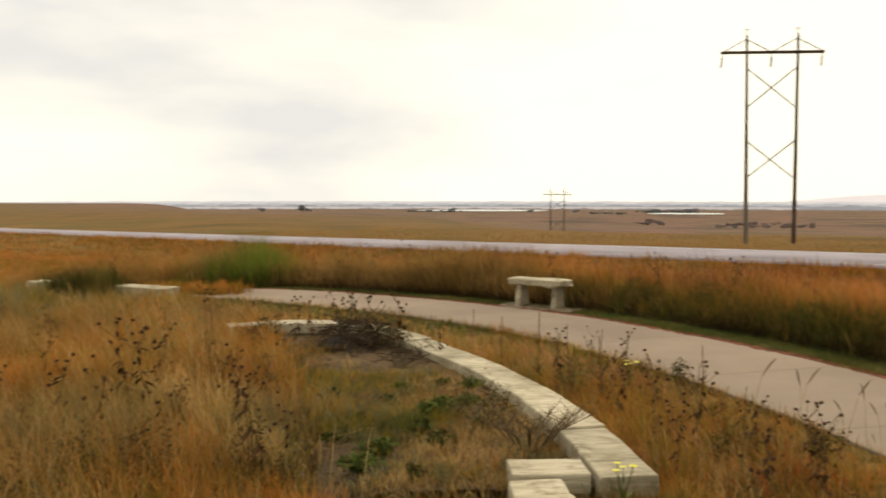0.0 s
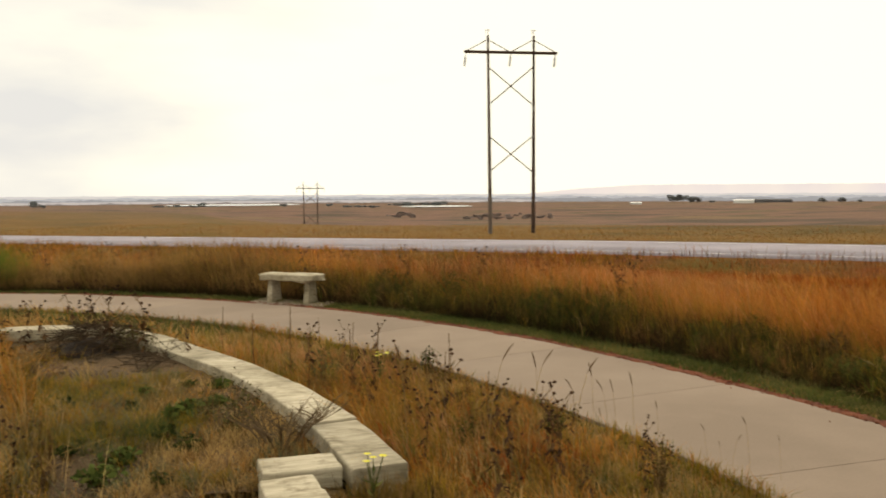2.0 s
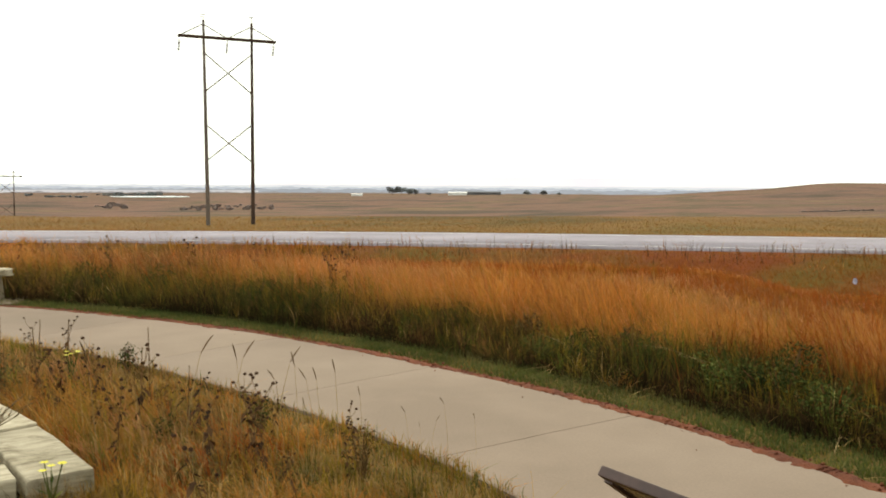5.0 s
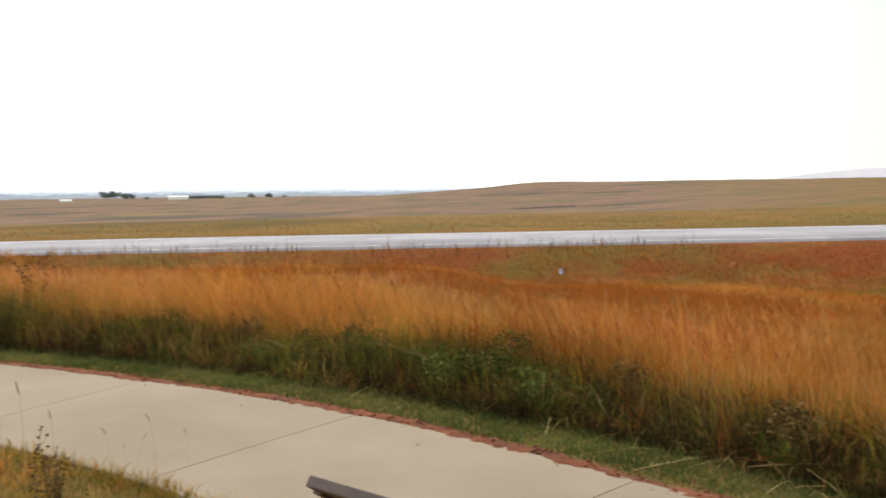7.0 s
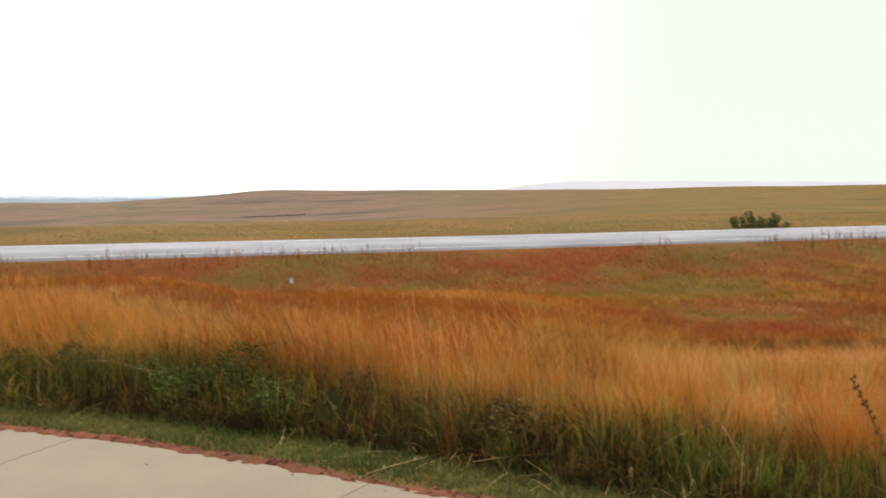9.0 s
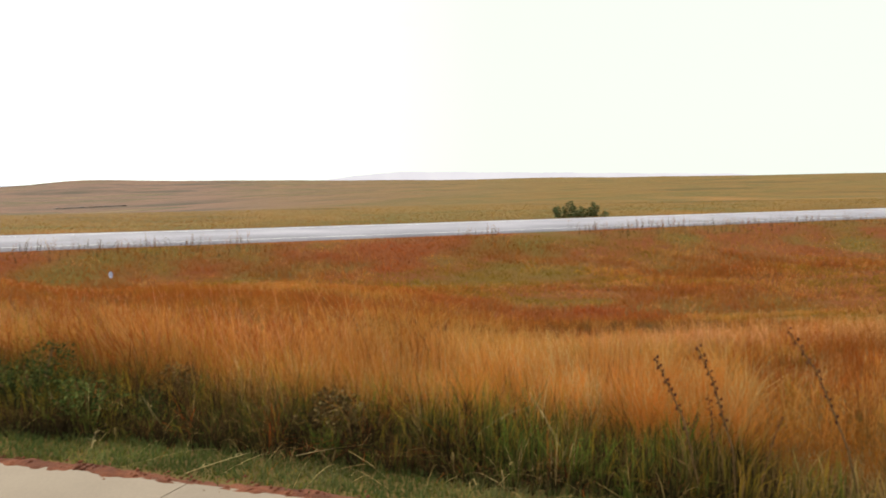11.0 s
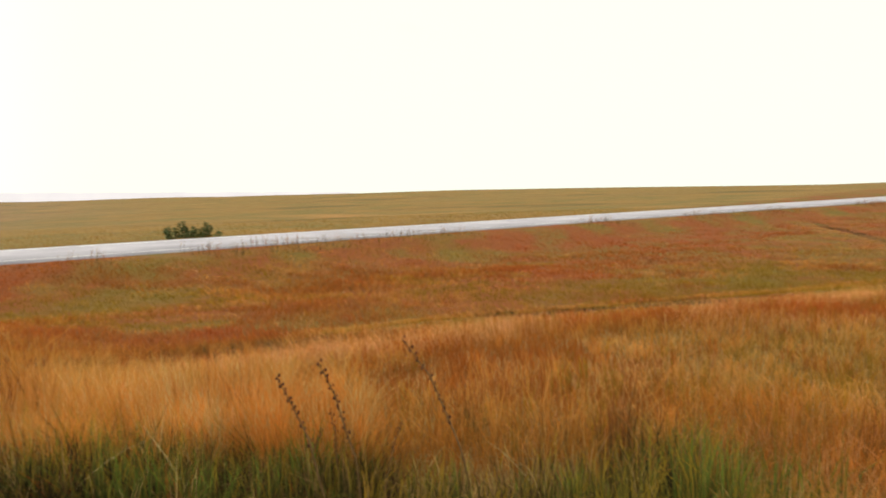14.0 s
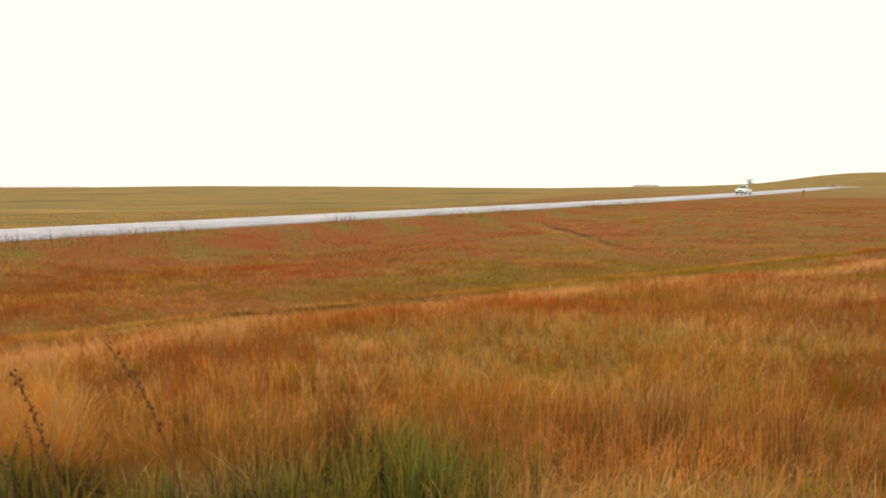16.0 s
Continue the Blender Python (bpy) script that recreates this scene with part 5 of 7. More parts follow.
    # bleached stems bent over at the front
    k = front & (cw < 0.6) & (c > 0.72 - 0.50 * step01(56, 72, ch) * (1 - 0.9 * step01(94, 104, ch)))
    tussocks("straw", cx[k], cy[k], 6, 0.08, u(0.18, 0.44, k.sum()), 0.0055, "dry_stems", 0.8, (-0.1, 0.0), 0.6, 3.0, fine=True)


make_verge()


def dead_clump(x, y, count, high, spread):
    cx, cy = np.full(3, x) + rng.normal(0, 0.07, 3), np.full(3, y) + rng.normal(0, 0.07, 3)
    tussocks("tangle", cx, cy, count, spread, np.full(3, high), 0.0042, "dead_clump", 0.8, (-0.05, 0.0), 0.6, 2.6, fine=True)
    tussocks("dark", cx, cy, count, spread * 1.2, np.full(3, high * 0.95), 0.005, "dead_clump", 0.7, (-0.05, 0.0), 0.6, 1.6, fine=True)
    tussocks("red", cx[:1], cy[:1], count, spread * 1.2, np.array([high * 1.1]), 0.004, "dead_clump", 0.7, (-0.1, 0.0), 0.6, 2.4, fine=True)
    tussocks("straw", cx[:1], cy[:1], count // 3, spread, np.array([high]), 0.0045, "dead_clump", 0.8, (-0.1, 0.0), 0.6, 3.2, fine=True)


for x, y, count, high, spread in ((5.20, 1.96, 30, 0.44, 0.09), (5.27, 2.5, 16, 0.36, 0.08), (5.12, 1.4, 22, 0.38, 0.09), (5.05, 0.8, 28, 0.36, 0.08), (4.93, 0.2, 26, 0.34, 0.09), (5.28, 3.3, 12, 0.36, 0.07), (5.25, 4.4, 10, 0.38, 0.07), (4.88, -0.3, 16, 0.28, 0.07)):
    dead_clump(x, y, count, high, spread)


# tall tan bunches between the footpath's far bend and the highway
cx, cy, cr = scatter(900, 17, 62, -28, -2, 1.0)
k = (side_of_way(cx, cy) > 1.6) & (road_frame(cx, cy)[1] < -7)
cx, cy = cx[k], cy[k]
for name, lo in (("tan", 0), ("moss", 1), ("gold", 2), ("rose", 3)):
    tussocks(name, cx[lo::4], cy[lo::4], 26, 0.16, rng.uniform(0.40, 0.85, len(cx[lo::4])), 0.020, "pale_grass", 0.4, (-0.12, 0.05), simple=True)

# lighter golden bunches where the verge turns towards the rise
cx, cy, cr = scatter(2600, 5.0, 9.5, 62, 98, 1.0)
cw = side_of_way(cx, cy)
k = (cw > 2.0) & (cw < 4.2)
cx, cy = cx[k], cy[k]
for name, lo in (("straw", 0), ("tan", 1), ("gold", 2), ("gold", 3)):
    tussocks(name, cx[lo::5], cy[lo::5], 24, 0.06, rng.uniform(0.34, 0.58, len(cx[lo::5])), 0.005, "pale_grass", 0.4, (-0.16, 0.06))


# a crest of pale dry grass at the edge of the drainage line
cx, cy = rng.normal(7.1, 0.5, 120), rng.normal(1.75, 0.35, 120)
tussocks("straw", cx, cy, 22, 0.07, rng.uniform(0.3, 0.5, 120), 0.006, "pale_grass", 0.35, (-0.2, 0.08))
tussocks("gold", cx[::2] + 0.2, cy[::2] - 0.2, 22, 0.07, rng.uniform(0.35, 0.55, 60), 0.006, "pale_grass", 0.35, (-0.2, 0.08))


# grass before the footpath
def make_foreground():
    x, y, r = scatter(170000, 2.6, 19, -32, 62, 1.0)
    w = side_of_way(x, y)
    n = rng.uniform(0, 1, len(x))
    p1, p2 = patches(x, y, 0.9, 11), patches(x, y, 2.1, 12)
    rim = -0.90 + 0.10 * (patches(x, y, 2.3, 4) - 0.5)
    keep = (w < rim) & off_stones(x, y) & ~in_bed(x, y)
    x, y, r, w, n, p1, p2 = (a[keep] for a in (x, y, r, w, n, p1, p2))
    wall_side = (x > np.interp(y, (4, 6, 8, 10), (1.05, 0.95, 0.4, -0.4)))
    lawn = (y > 10.4) & (w > -2.6) & (x < 0.9)
    low = np.where(wall_side, 0.15 + 0.20 * p1, 0.13 + 0.26 * p1)
    low = low * np.where(w > -1.35, 0.62, 1.0)
    low = low + 0.22 * step01(0.6, 2.2, -x - 0.25 * (y < 7)) * (~lawn)
    high = low * rng.uniform(0.35, 1.3, len(x)) * (0.4 + 1.2 * patches(x, y, 2.4, 17))
    wid = (0.0024 + 0.0005 * r) * rng.uniform(0.6, 1.3, len(x))
    g = 0.08 + 0.28 * step01(0.45, 0.65, p2) + 0.36 * wall_side
    warm = np.exp(-(np.hypot((x + 1.6) / 1.2, (y - 9.0) / 1.6)) ** 2) * 1.3
    gloom = step01(0.45, 0.62, patches(x, y, 1.5, 61)) * (~wall_side)
    a = np.stack((g + 0.30 * wall_side + 0.05 * (~wall_side), 0.26 + 0.06 * (~wall_side), 0.05 + 0.10 * step01(0.55, 0.7, p1) * (~wall_side) + 0.10 * wall_side * (0.4 + step01(0.4, 0.6, p2)) + 0.7 * warm, 0.15 + 0.60 * (~wall_side) + 0.30 * (x > 2.0),
                  0.12 * (1 - p1) + 0.20 * (~wall_side), 0.14 + 0.02 * (~wall_side) + 0.12 * (~wall_side) * step01(0.4, 0.65, 1 - p2) + 0.12 * gloom), 1)
    c = np.cumsum(a / a.sum(1)[:, None], 1)
    kind = (clumped(x, y, (3.4, 1.5), 0.42)[:, None] > c).sum(1)
    trim = (w > -1.75 + 0.5 * (p2 - 0.5)) & (y < 10.4)
    pick = rng.uniform(0, 1, len(x))
    kind = np.where((kind == 4) & ~wall_side & (pick < 0.6), 6, kind)
    kind = np.where(trim, np.select([pick < 0.22, pick < 0.32, pick < 0.66], [0, 3, 1], 4), kind)
    high = np.where(trim, np.minimum(high, rng.uniform(0.04, 0.17, len(x))), high)
    block = np.hypot((x + 4.3) * 0.8, y - 12.6) < 1.9
    high = np.where(block, high * 0.6, high)
    for k, name in enumerate(("tan", "moss", "gold", "straw", "green", "brown", "grey")):
        q = (kind == k) & ~lawn
        grass(name, x[q], y[q], high[q], wid[q], "meadow_grass", lean=0.95, droop=1.6, wind=(-0.2, 0.03))
    grass("lawn", x[lawn], y[lawn], rng.uniform(0.04, 0.10, lawn.sum()), wid[lawn] * 1.3, "path_lawn", lean=0.6)
    t = rng.uniform(30, len(WAY_XY) - 40, 9000)
    i = t.astype(int)
    d = WAY_XY[i + 1] - WAY_XY[i - 1]
    d /= np.hypot(d[:, 0], d[:, 1])[:, None]
    o = -0.87 - 0.16 * rng.uniform(0, 1, len(t)) ** 1.5
    ex, ey = WAY_XY[i, 0] + d[:, 0] * (t - i) * 0.1 + d[:, 1] * o, WAY_XY[i, 1] + d[:, 1] * (t - i) * 0.1 - d[:, 0] * o
    thick = patches(ex, ey, 4.0, 97) > 0.25 + 0.9 * np.maximum(0, o + 0.93) / 0.06 * 0.5
    f = clumped(ex, ey, (3.0,), 0.5)
    for name, lo, hi in (("moss", 0, 0.35), ("tan", 0.35, 0.6), ("lawn", 0.6, 0.8), ("brown", 0.8, 2)):
        q = thick & (f >= lo) & (f < hi)
        grass(name, ex[q], ey[q], rng.uniform(0.04, 0.15, q.sum()), rng.uniform(0.004, 0.008, q.sum()), "path_edge_grass", lean=0.9, droop=1.6)
    # tussocks of other tones standing out of it
    cx, cy, cr = scatter(4200, 3.6, 15, -32, 50, 1.0)
    free = lambda u, v: (side_of_way(u, v) < -0.93) & off_stones(u, v) & ~in_bed(u, v)
    k = free(cx, cy) & (side_of_way(cx, cy) < -1.15) & ~((cy > 10.2) & (side_of_way(cx, cy) > -2.8) & (cx < 1.0))
    cx, cy = cx[k], cy[k]
    wild = step01(0.2, 1.6, -cx)
    hue = clumped(cx, cy, (2.6, 1.3), 0.4) - 0.12 * (1 - wild)
    size = (0.20 + 0.20 * wild) * rng.uniform(0.6, 1.35, len(cx)) * np.where(side_of_way(cx, cy) > -1.6, 0.7, 1.0)
    for name, lo, hi in (("gold", -1, 0.08), ("tan", 0.08, 0.28), ("moss", 0.28, 0.40), ("brown", 0.40, 0.48), ("straw", 0.48, 0.68), ("green", 0.68, 0.80), ("grey", 0.80, 2)):
        k = (hue >= lo) & (hue < hi)
        tussocks(name, cx[k], cy[k], 26, 0.075, size[k], 0.0055, "tussock_grass", 0.5, (-0.22, 0.03), 0.4, 2.0, test=free)
    # pale and green tufts along the wall's outer foot
    cy = rng.uniform(4.9, 9.6, 130)
    cx = np.interp(cy, (4.7, 6.0, 7.7, 9.3, 9.95), (1.06, 0.98, 0.56, -0.06, -0.5)) + rng.uniform(0.06, 0.65, 130)
    for name, i in (("straw", 0), ("moss", 1), ("tan", 2), ("fresh", 3), ("gold", 4)):
        tussocks(name, cx[i::5], cy[i::5], 30, 0.07, rng.uniform(0.16, 0.36, len(cx[i::5])), 0.0055, "wall_tufts", 0.45, (-0.12, 0.0), 0.4, 1.6, test=free)
    # larger wild clumps left of the bed
    cx, cy, cr = scatter(900, 5.2, 13, -32, -2, 1.0)
    k = free(cx, cy) & (side_of_way(cx, cy) < -2.9)
    cx, cy = cx[k], cy[k]
    hue = clumped(cx, cy, (2.2, 1.1), 0.45)
    for name, lo, hi, tall in (("grey", 0, 0.28, 0.34), ("straw", 0.28, 0.44, 0.48), ("tangle", 0.44, 0.52, 0.40), ("brown", 0.52, 0.66, 0.44), ("moss", 0.66, 0.74, 0.34), ("tan", 0.74, 2, 0.46)):
        k = (hue >= lo) & (hue < hi)
        tussocks(name, cx[k], cy[k], 48, 0.10, tall * rng.uniform(0.7, 1.25, k.sum()), 0.006, "wild_clumps", 0.3, (-0.25, 0.03), 0.45, 2.2, test=free, fine=name in ("straw", "tangle"))
    # feathery rose-tan and red bunches bowing over the rest
    for name, n, x0, x1, y0, y1, tall, per in (("rose", 80, -3.6, -0.7, 6.6, 11.0, 0.44, 34), ("tan", 90, -4.6, -1.6, 6.2, 11.5, 0.46, 34), ("straw", 110, -5.0, -1.0, 6.4, 12.0, 0.48, 30), ("straw", 60, -2.2, -0.9, 5.0, 7.0, 0.36, 22), ("moss", 70, -5.0, -1.8, 5.6, 12.0, 0.44, 30), ("red", 36, -2.0, -0.75, 7.6, 9.6, 0.36, 30), ("rose", 60, 0.5, 2.3, 5.0, 9.4, 0.36, 30),
                                               ("red", 50, 0.9, 2.6, 4.2, 8.2, 0.30, 26), ("gold", 60, -4.2, -1.2, 9.5, 14.0, 0.45, 30), ("grey", 120, -2.4, -0.9, 5.2, 8.0, 0.36, 34), ("brown", 90, 1.0, 2.4, 4.4, 8.0, 0.32, 30)):
        cx, cy = rng.uniform(x0, x1, n), rng.uniform(y0, y1, n)
        k = free(cx, cy) & (side_of_way(cx, cy) < -1.5) & ~((cy > 10.2) & (side_of_way(cx, cy) > -2.8) & (cx < 1.0))
        k &= (cx < -0.6) | (cx > np.interp(cy, (4, 6, 8, 10), (1.2, 1.15, 0.65, 0.0)))
        tussocks(name, cx[k], cy[k], per, 0.10, tall * rng.uniform(0.75, 1.25, k.sum()), 0.0042, "feathery_grass", 0.25, (-0.38, 0.06), 0.35, 1.9, test=free)
    dx, dy = rng.uniform(-3.6, -0.9, 16000), rng.uniform(3.7, 6.2, 16000)
    k = free(dx, dy) & (patches(dx, dy, 1.3, 96) > 0.40 + 0.35 * step01(4.4, 5.8, dy) + 0.25 * step01(-2.2, -1.2, dx))
    dx, dy = dx[k], dy[k]
    half = rng.uniform(0, 1, len(dx)) < 0.55
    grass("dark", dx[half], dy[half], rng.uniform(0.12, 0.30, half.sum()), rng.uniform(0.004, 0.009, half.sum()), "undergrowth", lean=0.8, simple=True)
    grass("tangle", dx[~half], dy[~half], rng.uniform(0.15, 0.40, (~half).sum()), rng.uniform(0.003, 0.006, (~half).sum()), "undergrowth", lean=0.9, droop=1.8)
    # ragged tufts along the bed's open side
    cy = rng.uniform(4.7, 9.3, 110)
    cx = np.interp(cy, (4.0, 5.5, 7.0, 9.0, 9.9), (-0.9, -0.85, -0.95, -1.35, -1.5)) + rng.normal(0.12, 0.22, 110)
    for name, i in (("grey", 0), ("brown", 1), ("moss", 2), ("tangle", 3), ("straw", 4)):
        tussocks(name, cx[i::5], cy[i::5], 28, 0.07, rng.uniform(0.14, 0.34, len(cx[i::5])), 0.005, "bed_edge_grass", 0.45, (-0.1, 0.0), 0.4, 1.6, up=0.04)
    # tall grass hiding the footpath's far end
    cx, cy = rng.uniform(-4.5, -2.8, 90), rng.uniform(14.9, 15.7, 90)
    for name, i in (("tan", 0), ("gold", 1), ("moss", 2)):
        tussocks(name, cx[i::3], cy[i::3], 34, 0.10, rng.uniform(0.18, 0.34, len(cx[i::3])), 0.009, "tussock_grass", 0.4, (-0.05, 0.0), 0.3, 1.4)
    # inside the bed: low tufts on bare soil, none on the mulch by the heap
    bx, by = rng.uniform(-1.5, 0.8, 5200), rng.uniform(4.6, 9.0, 5200)
    mulch = np.hypot((bx + 0.25) / 0.95, (by - 8.35) / 0.7) < 1 + 0.3 * (patches(bx, by, 3, 64) - 0.5)
    bare = patches(bx, by, 2.9, 21) < 0.24 + 0.10 * step01(0.25, 0.6, bx - 0.1)
    q = in_bed(bx, by) & ~mulch & ~bare
    bx, by = bx[q], by[q]
    t = clumped(bx, by, (4.0, 2.0), 0.35)
    for name, lo, hi in (("lawn", 0, 0.14), ("moss", 0.14, 0.36), ("grey", 0.36, 0.58), ("tan", 0.58, 0.64), ("brown", 0.64, 0.72), ("tangle", 0.72, 0.80), ("straw", 0.80, 2)):
        k = (t >= lo) & (t < hi)
        tussocks(name, bx[k], by[k], 16, 0.05, rng.uniform(0.05, 0.17, k.sum()), 0.005, "bed_grass", 0.7, (0, 0), 0.5, test=in_bed, up=0.10)
    # long straws bent over in front
    sx, sy = rng.uniform(-3.4, 0.2, 420), rng.uniform(3.9, 8.5, 420)
    q = off_stones(sx, sy) & ~in_bed(sx, sy)
    grass("straw", sx[q], sy[q], rng.uniform(0.35, 0.7, q.sum()), rng.uniform(0.004, 0.007, q.sum()), "dry_stems", lean=0.7, droop=2.2, fine=True)


make_foreground()

# feathery grass on towards the highway, where the footpath turns away
x, y, r = scatter(46000, 16, 135, -34, -10, 1.0)
k = (np.abs(side_of_way(x, y)) > 1.5) & (road_frame(x, y)[1] < -5.6) & ((side_of_way(x, y) < 2.3) | (r > 62))
x, y, r = x[k], y[k], r[k]
f = clumped(x, y, (1.2, 0.5), 0.4)
for name, lo, hi in (("gold", 0, 0.24), ("tan", 0.24, 0.48), ("rose", 0.48, 0.66), ("moss", 0.66, 0.84), ("rust", 0.84, 2)):
    k = (f >= lo) & (f < hi)
    grass(name, x[k], y[k], rng.uniform(0.18, 0.5, k.sum()), (0.002 + 0.0006 * r[k]) * rng.uniform(0.6, 1.3, k.sum()), "feathery_grass", lean=0.7, wind=(-0.25, 0.05), simple=True)


# low grass round the overlook itself
def make_surround():
    x, y, r = scatter(40000, 0.9, 15, 62, 330, 1.0)
    w = np.abs(side_of_way(x, y))
    head = np.degrees(np.arctan2(x, y)) % 360
    k = (w > 0.98) & (away(x, y, np.array([q[:2] for q in TAIL_LINE])) > 0.98) & ((head > 148) | (r < 3.2)) & off_stones(x, y) & (np.hypot(x - 1.7, y - 1.0) > 0.4)
    x, y, r = x[k], y[k], r[k]
    t = patches(x, y, 1.2, 81) * 0.5 + rng.uniform(0, 0.5, len(x))
    for name, lo, hi in (("moss", 0, 0.4), ("tan", 0.4, 0.6), ("brown", 0.6, 2)):
        q = (t >= lo) & (t < hi)
        grass(name, x[q], y[q], rng.uniform(0.05, 0.16, q.sum()), 0.006 + 0.001 * r[q], "meadow_grass", lean=0.7, simple=True)


make_surround()


# short prairie beyond the highway, thinning with distance
def make_far_meadow():
    x, y, r = scatter(170000, 44, 130, -26, 125, 1.5)
    _, dv, _ = road_frame(x, y)
    p = patches(x, y, 0.09, 31)
    q = (dv > 5.6) & (rng.uniform(0, 1, len(x)) < 1 - step01(14, 60, dv))
    x, y, r, dv, p = x[q], y[q], r[q], dv[q], p[q]
    t = rng.uniform(0, 1, len(x)) + 0.5 * (p - 0.5)
    head = np.degrees(np.arctan2(x, y))
    t = t - 0.25 * step01(70, 90, head)
    for name, lo, hi in (("olive", -1, 0.40), ("tan", 0.40, 0.72), ("rust", 0.72, 2)):
        k = (t >= lo) & (t < hi)
        grass(name, x[k], y[k], rng.uniform(0.06, 0.17, k.sum()), 0.0005 * r[k] * rng.uniform(0.6, 1.3, k.sum()), "prairie_grass", lean=0.5, simple=True)


make_far_meadow()


# ---- clay edge of the footpath ----
def make_clay():
    line = spline(WAY, 0.04)
    n = len(line)
    rows = []
    for i in range(1, n - 1):
        d = (line[i + 1] - line[i - 1]).normalized()
        o = Vector((d.y, -d.x, 0))
        a = line[i]
        wob = 0.035 * noise.noise(a * 1.7) + 0.03 * noise.noise(a * 6) + 0.02 * noise.noise(a * 19)
        lump = 0.012 * noise.noise(a * 9) + 0.010 * noise.noise(a * 25)
        gap = 0.03 * max(0.0, noise.noise(a * 1.1 + Vector((7, 0, 0))))
        row = []
        for off, up in ((0.745 + wob * 1.3, 0.0), (0.768 + wob * 1.3, 0.031 + lump), (0.83 + wob * 0.8, 0.038 + lump - gap), (0.90 + wob * 0.9, 0.028 + 0.012 * noise.noise(a * 14) - gap), (0.97, -0.03)):
            p = a + o * off
            row.append((p.x, p.y, float(land(p.x, p.y)) + up))
        rows.append(row)
    v = np.array(rows).reshape(-1, 3)
    k = 5
    i = np.arange(len(rows) - 1) * k
    me = raw_mesh("clay_edge", v, [np.stack((i + q, i + q + 1, i + k + q + 1, i + k + q), -1) for q in range(k - 1)])
    me.materials.append(CLAY)
    tagged(new("clay_edge", me), "ragged strip of bare red clay along the footpath", "soil", kind="structure")
    # loose clods and crumbs, some strewn onto the slabs
    m = 2600
    t = rng.integers(2, n - 2, m)
    spread = np.where(rng.uniform(0, 1, m) < 0.97, rng.normal(0.84, 0.045, m), rng.normal(0.74, 0.09, m))
    xy = np.array([(line[a].x, line[a].y) for a in t])
    dd = np.array([((line[a + 1] - line[a - 1]).normalized()[:2]) for a in t])
    c = np.stack((xy[:, 0] + dd[:, 1] * spread, xy[:, 1] - dd[:, 0] * spread), 1)
    size = rng.uniform(0.004, 0.016, m) * np.where(spread < 0.77, 0.55, 1.0)
    z = land(c[:, 0], c[:, 1]) + 0.032 + size * 0.3
    base = np.array(((1, 0, 0), (0, 1, 0), (-1, 0, 0), (0, -1, 0), (0, 0, 0.8), (0, 0, -0.6)))
    v = np.stack((c[:, 0], c[:, 1], z), 1)[:, None, :] + base[None] * size[:, None, None] * rng.uniform(0.5, 1.4, (m, 6, 1))
    f = np.array(((0, 1, 4), (1, 2, 4), (2, 3, 4), (3, 0, 4), (1, 0, 5), (2, 1, 5), (3, 2, 5), (0, 3, 5)))
    me = raw_mesh("clay_clods", v.reshape(-1, 3), [((np.arange(m) * 6)[:, None, None] + f[None]).reshape(-1, 3)])
    me.materials.append(CLAY)
    tagged(new("clay_clods", me), "loose crumbs of red clay strewn along the footpath", "soil", kind="stuff")


make_clay()


# ---- planting bed ----
def make_bed():
    bm = bmesh.new()
    ys = np.linspace(4.62, 9.95, 40)
    grid = []
    for y in ys:
        right = np.interp(y, (4.6, 6.0, 7.7, 9.3, 9.95), (0.80, 0.70, 0.28, -0.36, -0.85))
        left = np.interp(y, (4.6, 5.5, 7.0, 9.0, 9.95), (-0.7, -0.8, -0.95, -1.3, -1.5))
        row = []
        for f in np.linspace(0, 1, 22):
            x = left + (right - left) * f
            z = 0.04 + 0.09 * min(1, f * 3.5) ** 0.7 + 0.05 * max(0.0, f - 0.6) * min(1.0, max(0.0, y - 5.6)) * 2 + 0.03 * noise.noise(Vector((x * 3, y * 3, 0))) + 0.02 * noise.noise(Vector((x * 11, y * 11, 0)))
            row.append(bm.verts.new((x, y, z if 0 < f else -0.03)))
        grid.append(row)
    for a, b in zip(grid, grid[1:]):
        for k in range(21):
            bm.faces.new((a[k], a[k + 1], b[k + 1], b[k]))
    me = mesh_of("bed_soil", bm)
    me.polygons.foreach_set("use_smooth", [True] * len(me.polygons))
    me.materials.append(SOIL)
    tagged(new("bed_soil", me), "dark mulch and soil of the planting bed", "soil", kind="structure")


make_bed()


